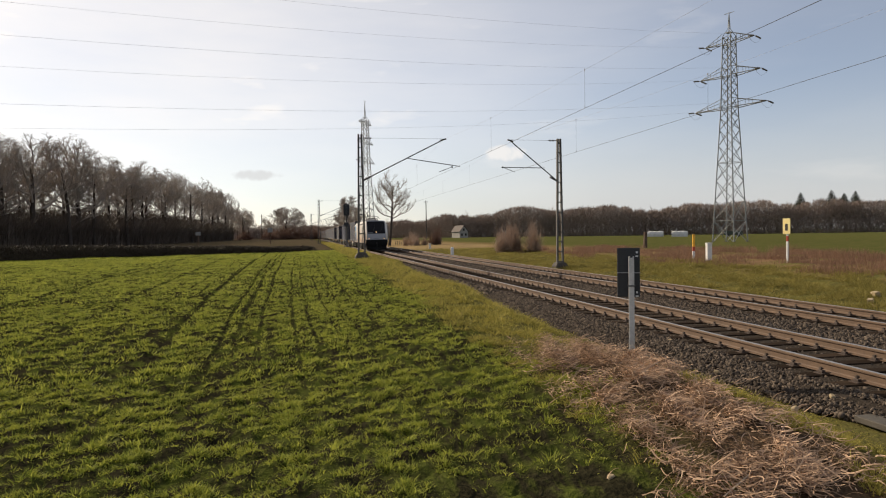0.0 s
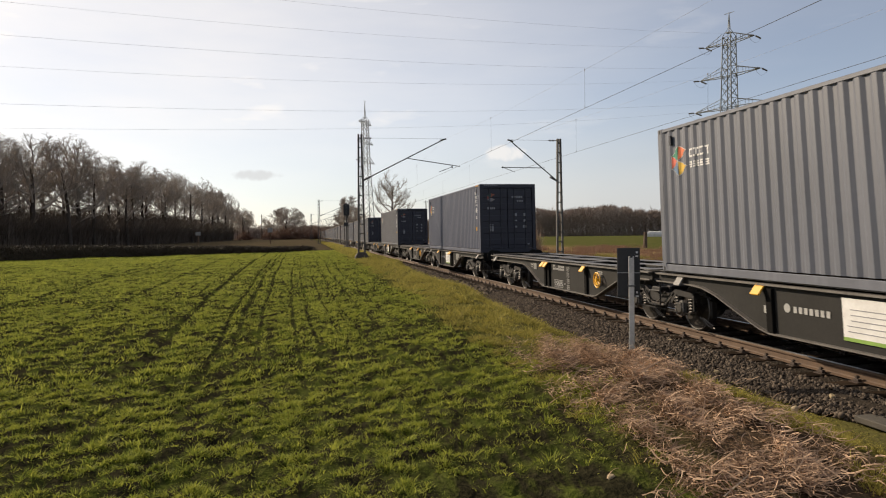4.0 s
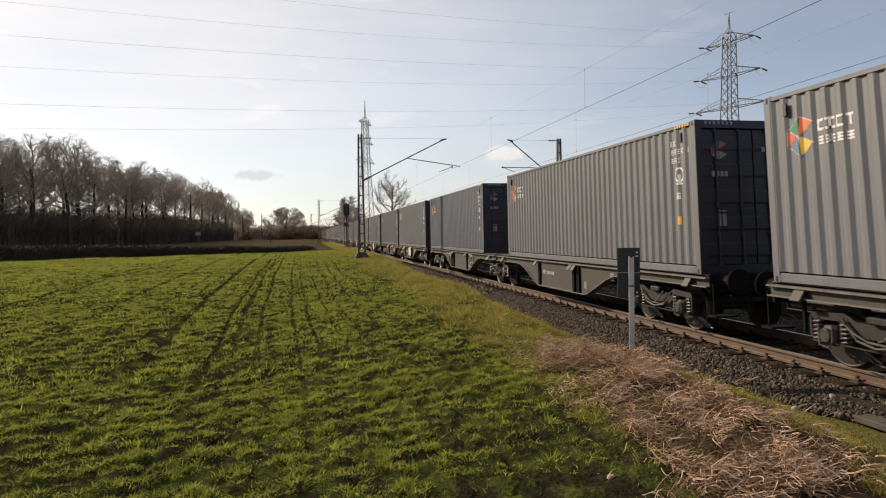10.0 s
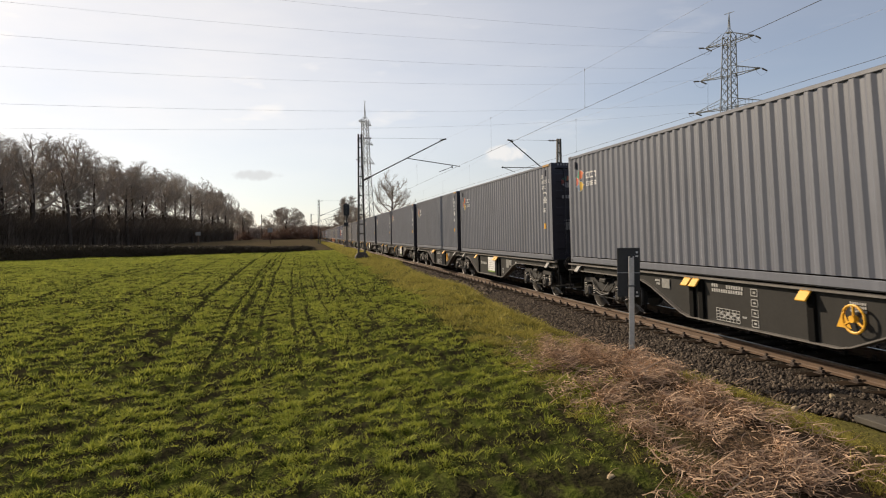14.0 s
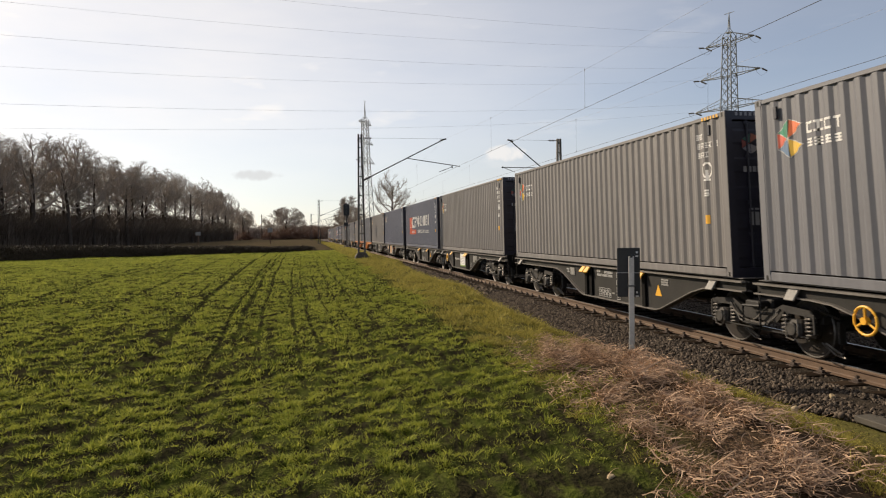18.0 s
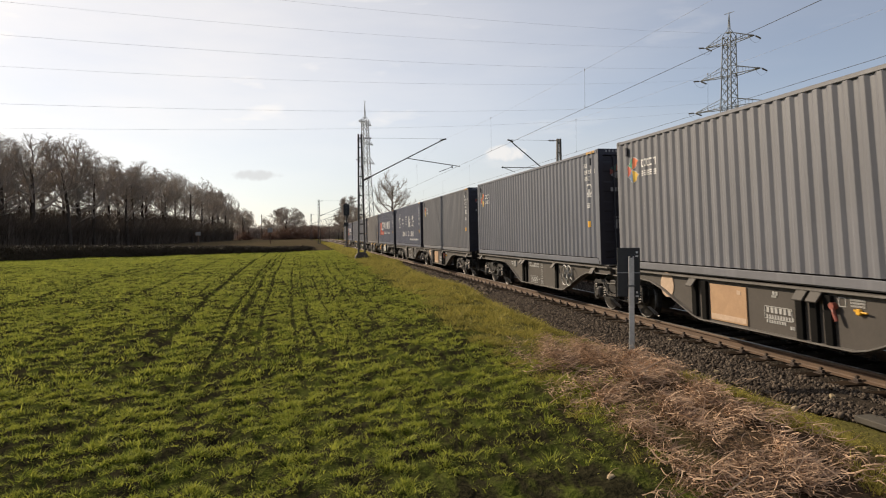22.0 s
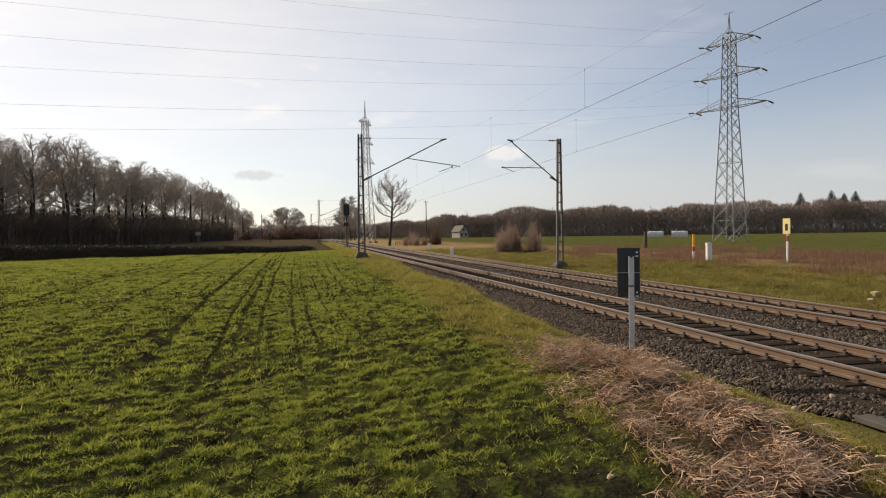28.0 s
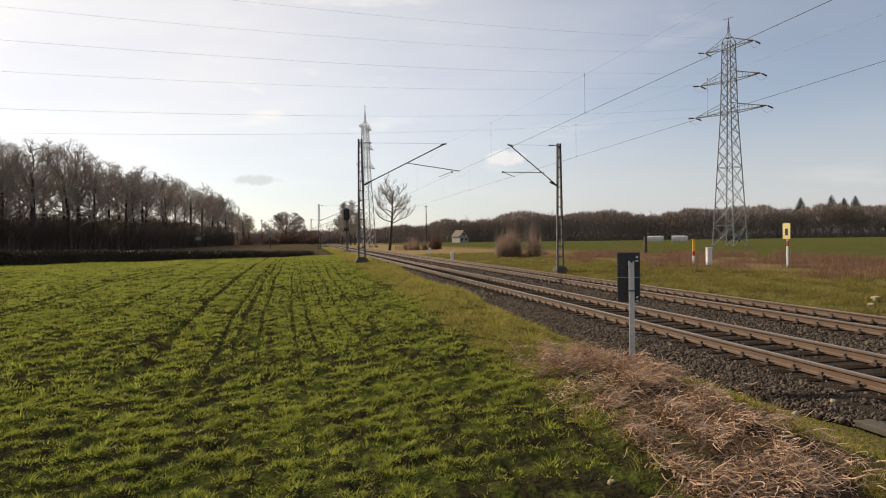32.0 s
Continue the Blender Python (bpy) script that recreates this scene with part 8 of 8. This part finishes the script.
def bush(x, y, w, h, n, mat, label):
    """Many thin twigs that fan out from one foot."""
    b = new("bush")
    b.location = (x, y, float(ground_z(x, y)))
    tagged(b, label, "bush", "bushes along the line")
    a, el = nrng.uniform(0, 2 * math.pi, n), np.arcsin(nrng.uniform(0.05, 1, n))
    ln = nrng.uniform(0.35, 1.05, n) * (0.72 + 0.18 * np.sin(a * 3 + x) + 0.16 * np.sin(a * 7 + el * 5 + y))
    which = nrng.integers(0, 7, n)
    stem = nrng.normal(0, 0.24, (7, 3)) * np.array([w, w, 0])
    tall = nrng.uniform(0.45, 1.0, 7)
    tip = np.stack([np.cos(a) * np.cos(el) * w / 2 * 0.75, np.sin(a) * np.cos(el) * w / 2 * 0.75, np.sin(el) * h], -1) * (ln * tall[which])[:, None]
    shift = stem[which]
    start = nrng.uniform(0.05, 0.75, n)[:, None]
    foot = tip * start * np.array([1.0, 1.0, 0.8]) + nrng.normal(0, 0.05, (n, 3)) * w * np.array([1, 1, 0.2])
    tip = tip + nrng.normal(0, 0.06, (n, 3)) * w
    foot, tip = foot + shift, tip + shift
    foot[:, 2], tip[:, 2] = np.maximum(foot[:, 2], -0.05), np.maximum(tip[:, 2], 0.05)
    mid = (foot + tip) / 2 + nrng.normal(0, 0.03, (n, 3)) * w
    sd = np.stack([-np.sin(a), np.cos(a), 0 * a], -1) * (0.006 + 0.0016 * w)
    v = np.stack([foot - sd, foot + sd, mid + sd * 0.8, mid - sd * 0.8, tip + sd * 0.3, tip - sd * 0.3], 1).reshape(-1, 3)
    base = np.arange(n)[:, None] * 6
    fcs = np.stack([base + np.array([[0, 1, 2, 3]]), base + np.array([[3, 2, 4, 5]])], 1).reshape(-1, 4)
    part("twig_mass", cloud_mesh("twig_mass", v, fcs, mat), None, b)


SHRUB = leaf_material("grey_brown_shrub_twigs", (0.42, 0.31, 0.235), (0.26, 0.185, 0.14), 0.25, 0.8, 0.9)
RUSSET = leaf_material("russet_shrub_twigs", (0.26, 0.165, 0.12), (0.15, 0.09, 0.066), 0.2, 0.8, 0.9)
bush(21.9, 70.0, 5.0, 4.6, 8000, SHRUB, "grey-brown leafless bush beside the railway")
bush(-8.5, 284.0, 26.0, 7.0, 9000, RUSSET, "russet thicket at the foot of the round tree")
bush(20.7, 130.0, 5.0, 4.5, 4200, SHRUB, "grey-brown leafless bush beside the railway")
bush(24.2, 127.0, 4.2, 5.0, 4200, RUSSET, "russet leafless bush beside the railway")
bush(25.5, 132.0, 3.5, 3.6, 3200, RUSSET, "russet leafless bush beside the railway")
# ---------------------------------------------------------------- small things beside the line
BOARD = material("black_sign_back", (0.020, 0.021, 0.024), (0.030, 0.031, 0.034), rough=0.55, scale=6, fine=30, bump=0.05)
SIGN_YELLOW = material("pale_yellow_sign_face", (0.90, 0.76, 0.34), (0.82, 0.66, 0.26), rough=0.5, scale=4, bump=0.0)
GALVANISED = material("bright_galvanised_post", (0.62, 0.60, 0.57), (0.48, 0.46, 0.44), rough=0.5, metal=0.15, scale=5, fine=40, bump=0.05)
OLD_CONCRETE = material("weathered_grey_concrete", (0.085, 0.075, 0.06), (0.05, 0.044, 0.036), rough=0.9, scale=4, fine=40, bump=0.3)
PALE_STONE = material("pale_limestone", (0.42, 0.33, 0.20), (0.24, 0.185, 0.11), rough=0.9, scale=5, fine=40, bump=0.4)
POST_RED = material("red_post_band", (0.42, 0.06, 0.03), (0.3, 0.045, 0.025), rough=0.55, scale=4, bump=0.0)
TARP = material("grey_white_tarpaulin", (0.62, 0.61, 0.58), (0.45, 0.44, 0.42), rough=0.6, scale=0.8, fine=6, bump=0.3, depth=0.05)


def thing(name, x, y, label, category, group="", z=None, turn=0.0):
    t = new(name)
    t.matrix_basis = pose(x, y, float(ground_z(x, y)) if z is None else z, 0, 0, turn)
    return tagged(t, label, category, group)


# low board seen from behind, on a square galvanised post
t = thing("trackside_sign", 5.06, 10.0, "black trackside board seen from behind on a grey post", "sign", z=0.08, turn=-27)
m = Mesh()
m.box(0, 0, 0.50, 0.088, 0.07, 2.00, bev=0.006)
part("post", m, GALVANISED, t)
m = Mesh()
m.box(-0.045, 0.075, 1.24, 0.355, 0.03, 0.79, bev=0.012)
board = part("board", m, BOARD, t, "black board back")
m = Mesh()
m.box(-0.045, 0.052, 1.235, 0.355, 0.012, 0.014)
part("strap", m, STEEL, board)
for z in (1.56, 0.92):
    m = Mesh()
    m.box(0.085, 0.058, z, 0.03, 0.004, 0.03)
    m.box(0.085, 0.058, z - 0.06, 0.045, 0.004, 0.02)
    part("marking", m, WHITE, board, "small white marks")
m = Mesh()
m.box(0.0, 0.0, 1.03, 0.13, 0.10, 0.02)
m.disc((0, -0.02, 1.50), "y", 0.025, 0.05, 10)
part("clamp", m, BOARD, t)

# striped marker posts, white cabinet and number sign on the rough land
t = thing("marker_post", 25.8, 41.9, "slim yellow marker post with red and white bands", "post", "marker posts")
for z0, z1, mt in ((-0.2, 0.55, WHITE), (0.55, 0.85, POST_RED), (0.85, 1.68, YELLOW)):
    m = Mesh()
    m.box(0, 0, (z0 + z1) / 2, 0.16, 0.10, z1 - z0, bev=0.01)
    part("band", m, mt, t)
t = thing("marker_cabinet", 26.1, 40.6, "white upright marker box standing in dry weeds", "cabinet")
m = Mesh()
m.box(0, 0, 0.5, 0.34, 0.28, 1.3, bev=0.03)
part("housing", m, WHITE, t)
m = Mesh()
m.box(0, 0, 1.17, 0.38, 0.32, 0.05, bev=0.015)
part("cap", m, WHITE, t)
t = thing("number_sign", 26.5, 33.6, "yellow sign board on a red and white banded post", "sign", turn=-72)
for z0, z1, mt in ((-0.2, 1.2, WHITE), (1.2, 1.5, POST_RED), (1.5, 2.3, WHITE)):
    m = Mesh()
    m.box(0, 0, (z0 + z1) / 2, 0.11, 0.09, z1 - z0, bev=0.01)
    part("band", m, mt, t)
m = Mesh()
m.box(0, -0.07, 2.05, 0.45, 0.03, 0.88, bev=0.01)
bd = part("board", m, SIGN_YELLOW, t)
m = Mesh()
m.box(0, -0.09, 2.0, 0.16, 0.01, 0.38)
part("marking", m, BROWN_PAINT, bd)
for x, y, h in ((14.45, 67.4, 1.0), (17.3, 96.0, 0.9)):
    t = thing("kilometre_stone", x, y, "short white marker stone beside the track", "marker stone", "marker stones")
    m = Mesh()
    m.box(0, 0, h / 2 - 0.1, 0.30, 0.22, h + 0.2, bev=0.05)
    part("block", m, WHITE, t)
t = thing("rusty_post", 39.6, 74.7, "thick rusty brown post in the dry weeds", "post")
m = Mesh()
m.tube([(0, 0, -0.3), (0.05, 0, 1.9)], 0.28, 8, 0.2)
part("shaft", m, RAIL_RUST, t)

# colour-light signal beyond the near mast
t = thing("railway_signal", 4.27, 75.0, "dark colour-light railway signal on a slim post", "signal", z=0.25)
m = Mesh()
m.box(0, 0, 0.15, 0.9, 0.8, 0.7, bev=0.05)
part("concrete_foot", m, CONCRETE, t)
m = Mesh()
m.tube([(0, 0, 0.3), (0, 0, 5.3)], 0.09, 8)
part("post", m, MAST_STEEL, t)
m = Mesh()
prof = [(-0.32, 3.95), (-0.22, 3.85), (0.22, 3.85), (0.32, 3.95), (0.32, 5.02), (0.22, 5.15), (-0.22, 5.15), (-0.32, 5.02)]
m.prism([(x, z + 0.02) for x, z in prof], "y", -0.22, -0.14)
hd_ = part("signal_head", m, BOARD, t)
m = Mesh()
m.box(0, 0.02, 4.5, 0.42, 0.28, 1.15, bev=0.04)
part("lamp_box", m, BOARD, hd_)
for z in (4.1, 4.4, 4.7, 4.98):
    m = Mesh()
    m.tube([(0, -0.22, z), (0, -0.48, z - 0.03)], 0.09, 10)
    part("lamp_hood", m, BOARD, hd_)
m = Mesh()
m.box(-0.05, 0, 2.75, 0.75, 0.5, 0.10, bev=0.02)
m.box(-0.05, 0, 2.95, 0.45, 0.3, 0.3, bev=0.03)
part("cable_box", m, BOARD, t)
m = Mesh()
for s in (-1, 1):
    m.tube([(s * 0.2, 0.35, 0.3), (s * 0.2, 0.35, 5.0)], 0.02, 5)
for k in range(14):
    m.tube([(-0.2, 0.35, 0.6 + k * 0.32), (0.2, 0.35, 0.6 + k * 0.32)], 0.015, 5)
part("ladder", m, MAST_STEEL, t)

# concrete lumps, a cable duct lid and pale stones
lr = random.Random(9)
for x, y, s in ((16.55, 17.4, 0.16), (17.2, 17.9, 0.17), (16.2, 16.9, 0.08)):
    t = thing("concrete_block", x, y, "broken pale concrete block in the grass", "concrete block", "concrete blocks", turn=lr.uniform(0, 90))
    m = Mesh()
    m.box(0, 0, s * 0.35, s * 1.5, s, s * 0.9, bev=0.014, turn=Euler((lr.uniform(-0.2, 0.2), lr.uniform(-0.2, 0.2), 0)).to_matrix())
    part("block", m, PALE_STONE, t)
t = thing("duct_lid", 6.66, 6.62, "flat grey concrete cable duct lid beside the ballast", "concrete lid", z=-0.31)
for k in range(2):
    m = Mesh()
    m.box(0, -0.4 + k * 0.52, 0.0, 0.5, 0.50, 0.08, bev=0.012)
    part("slab", m, OLD_CONCRETE, t)
for x, y, z, s in ((6.72, 7.68, -0.24, 0.05), (2.6, 4.75, 0.13, 0.045), (4.25, 5.3, 0.36, 0.04), (9.9, 16.0, -0.2, 0.06), (6.3, 9.6, -0.27, 0.05), (7.0, 12.2, -0.2, 0.05), (2.2, 4.7, 0.13, 0.035)):
    t = thing("pale_stone", x, y, "single pale stone lying on the ground", "stone", "pale stones", z=z)
    m = Mesh()
    m.box(0, 0, s * 0.3, s * 1.6, s * 1.2, s, bev=s * 0.3, turn=Euler((lr.uniform(-0.4, 0.4), lr.uniform(-0.4, 0.4), lr.uniform(0, 3))).to_matrix())
    part("stone", m, PALE_STONE, t)

# short fence of old posts at the foot of the single tree
for k in range(7):
    t = thing("fence_post", 17.9 + 0.45 * k, 139.0 + 0.2 * k, "short grey wooden fence post in the grass", "fence post", "fence posts")
    m = Mesh()
    m.box(0, 0, 0.3, 0.14, 0.14, 1.0 + 0.1 * (k % 3), bev=0.02)
    part("post", m, WOOD_BARK, t)

# small pale farmhouse before the far wood
t = thing("farmhouse", 74.0, 318.0, "small pale rendered farmhouse with a dark gabled roof", "house", turn=20)
RENDER_WALL = material("pale_rendered_wall", (0.36, 0.34, 0.31), (0.28, 0.26, 0.23), rough=0.85, scale=0.8, fine=6, bump=0.1)
ROOF_TILE = material("dark_brown_roof_tiles", (0.10, 0.075, 0.06), (0.06, 0.045, 0.037), rough=0.8, scale=1.5, fine=9, bump=0.3)
m = Mesh()
m.prism([(-2.4, -0.3), (2.4, -0.3), (2.4, 3.0), (0, 5.6), (-2.4, 3.0)], "y", 0.0, 7.0)
house_wall = part("wall", m, RENDER_WALL, t)
m = Mesh()
for s in (-1, 1):
    m.prism([(s * 2.75, 2.72), (0, 5.75), (0, 5.95), (s * 2.85, 2.86)], "y", -0.3, 7.3)
roof_ = part("roof", m, ROOF_TILE, t)
m = Mesh().box(0.4, 4.6, 5.9, 0.5, 0.5, 1.3)
part("chimney", m, ROOF_TILE, roof_)
for x_, z_ in ((-1.1, 1.5), (1.1, 1.5), (0.0, 3.9)):
    m = Mesh().box(x_, -0.02, z_, 0.9, 0.06, 1.1)
    part("window", m, GLASS, house_wall, "dark window")

# covered stacks far out on the meadow
for x, y, w in ((119.5, 218, 5.4), (120.5, 204, 5.0)):
    t = thing("covered_stack", x, y, "long low stack under a grey-white tarpaulin", "covered stack", "covered stacks", turn=-29)
    m = Mesh()
    prof = [(-1.2, -0.1), (-1.2, 1.0), (-0.9, 1.65), (-0.3, 1.95), (0.3, 1.95), (0.9, 1.65), (1.2, 1.0), (1.2, -0.1)]
    rings = []
    for k in range(9):
        f = k / 8
        g = 1.0 - 0.06 * (k % 2) - (0.12 if k in (0, 8) else 0)
        rings.append([(-w / 2 + w * f, p * g, z * g) for p, z in prof])
    m.grid(rings, caps=True)
    part("tarpaulin", m, TARP, t)
t = thing("field_trailer", 121.0, 176.0, "dark green flat trailer parked on the meadow", "trailer", turn=-35)
m = Mesh()
m.box(0, 0, 1.1, 5.0, 2.0, 1.2, bev=0.1)
part("body", m, material("dull_green_trailer_paint", (0.06, 0.075, 0.06), rough=0.7), t)
for s in (-1.4, 1.4):
    m = Mesh()
    m.disc((s, -1.0, 0.45), "y", 0.48, 0.3, 16, bev=0.03)
    part("wheel", m, SEAL, t)
m = Mesh()
m.tube([(-2.5, 0, 0.8), (-3.8, 0, 0.5)], 0.08, 6)
part("drawbar", m, SEAL, t)

# poles and boards far down the line
for x, y, h in ((43.8, 250, 14.6), (-18.9, 300, 10.7), (-33.5, 300, 9.5), (23.0, 300, 10)):
    t = thing("wooden_pole", x, y, "slim dark pole standing in the distance", "pole", "distant poles")
    m = Mesh()
    m.tube([(0, 0, -0.5), (0, 0, h)], 0.22, 8, 0.14)
    part("shaft", m, WOOD_BARK, t)
    m = Mesh()
    m.box(0, 0, h - 0.6, 1.6, 0.12, 0.14)
    part("cross_bar", m, WOOD_BARK, t)
for x, y, z, w, h in ((-6.73, 130, 2.1, 0.9, 0.85), (-16.46, 110, 1.65, 0.75, 0.55)):
    t = thing("crossing_board", x, y, "small white board with a reddish post by the crossing", "sign", "crossing boards")
    m = Mesh()
    m.tube([(0, 0, -0.3), (0, 0, z + 0.5)], 0.1, 6)
    part("post", m, RAIL_RUST, t)
    m = Mesh()
    m.box(0, -0.12, z + h / 2, w, 0.06, h, bev=0.02)
    part("board", m, PLATE_GREY, t)
# ---------------------------------------------------------------- the train's make-up and its run
# leading end of each wagon behind the locomotive's nose, paint, gap between its containers, and what stands on its two places
TRAIN = [
    (19.8, "black", 0.8, ("grey", "plain"), None), (46.8, "black", 0.8, ("blue", "plain"), None), (73.24, "black", 0.8, ("warm", "plain"), None),
    (99.93, "black", 0.85, ("warm", "plain"), ("warm", "plain")), (126.56, "black", 0.85, ("grey", "plain"), ("warm", "plain")),
    (153.65, "brown", 3.5, ("warm", "plain"), ("warm", "plain")), (183.5, "brown", 3.5, ("warm", "plain"), ("grey", "plain")),
    (213.1, "black", 0.8, ("warm", "plain"), ("grey", "plain")), (239.71, "black", 0.8, ("warm", "plain"), ("warm", "plain")),
    (266.34, "black", 0.8, ("grey", "plain"), ("grey", "plain")), (292.88, "black", 0.8, ("grey", "plain"), ("grey", "plain")),
    (319.5, "black", 0.8, ("grey", "plain"), ("grey", "plain")), (346.45, "black", 0.8, ("grey", "plain"), ("grey", "plain")),
    (373.01, "black", 0.8, ("warm", "plain"), ("brown", "plain")), (399.67, "black", 0.8, ("brown", "plain"), ("blue", "big")),
    (426.38, "brown", 1.05, ("blue", "plain"), ("brown", "plain")), (453.33, "orange", 0.93, ("grey", "plain"), ("brown", "plain")),
    (480.1, "brown", 1.05, ("warm", "plain"), ("grey", "plain")), (507.21, "brown", 1.05, ("warm", "plain"), ("blue", "railway")),
    (534.21, "black", 0.85, ("blue", "big"), ("brown", "plain")), (560.96, "black", 0.8, ("grey", "plain"), ("grey", "plain")),
    (587.56, "black", 0.85, ("blue", "big"), ("grey", "plain")),
]
SPEED = 25.5
# metres behind an even run
LAG = ((0, 0.0), (2, -0.1), (3, -0.2), (6, -0.1), (9, -0.11), (11, -0.06), (12, 0.03), (13, 0.12), (14, 0.17), (17, 0.39), (18, 0.45), (20, 0.46), (22, 0.39), (23, 0.30), (24, 0.21), (24.3, 0.7), (24.6, 1.2), (25, 1.24), (28, 1.24), (32, 1.24))
NOSE = [(t, 19.22 + 2.5 * SPEED - SPEED * t + lag) for t, lag in LAG]


def motions():
    loco = locomotive()
    moving = [(loco, 0.0, 0.0)]
    masters = {}
    for s, paint, gap, a, b in TRAIN:
        key = (paint, gap, s < 300)
        if key not in masters:
            masters[key] = wg = wagon(*key)
        else:
            wg = copy_thing(masters[key], Matrix.Identity(4))
        moving.append((wg, s, 0.0))
        for load, y in ((a, s), (b, s + CL + gap)):
            if load:
                if load not in masters:
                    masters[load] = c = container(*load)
                else:
                    c = copy_thing(masters[load], Matrix.Identity(4))
                moving.append((c, y, DECK))
    for thing, s, z in moving:
        walk(thing, [(t, pose(XA, n + s, z)) for t, n in NOSE])


motions()
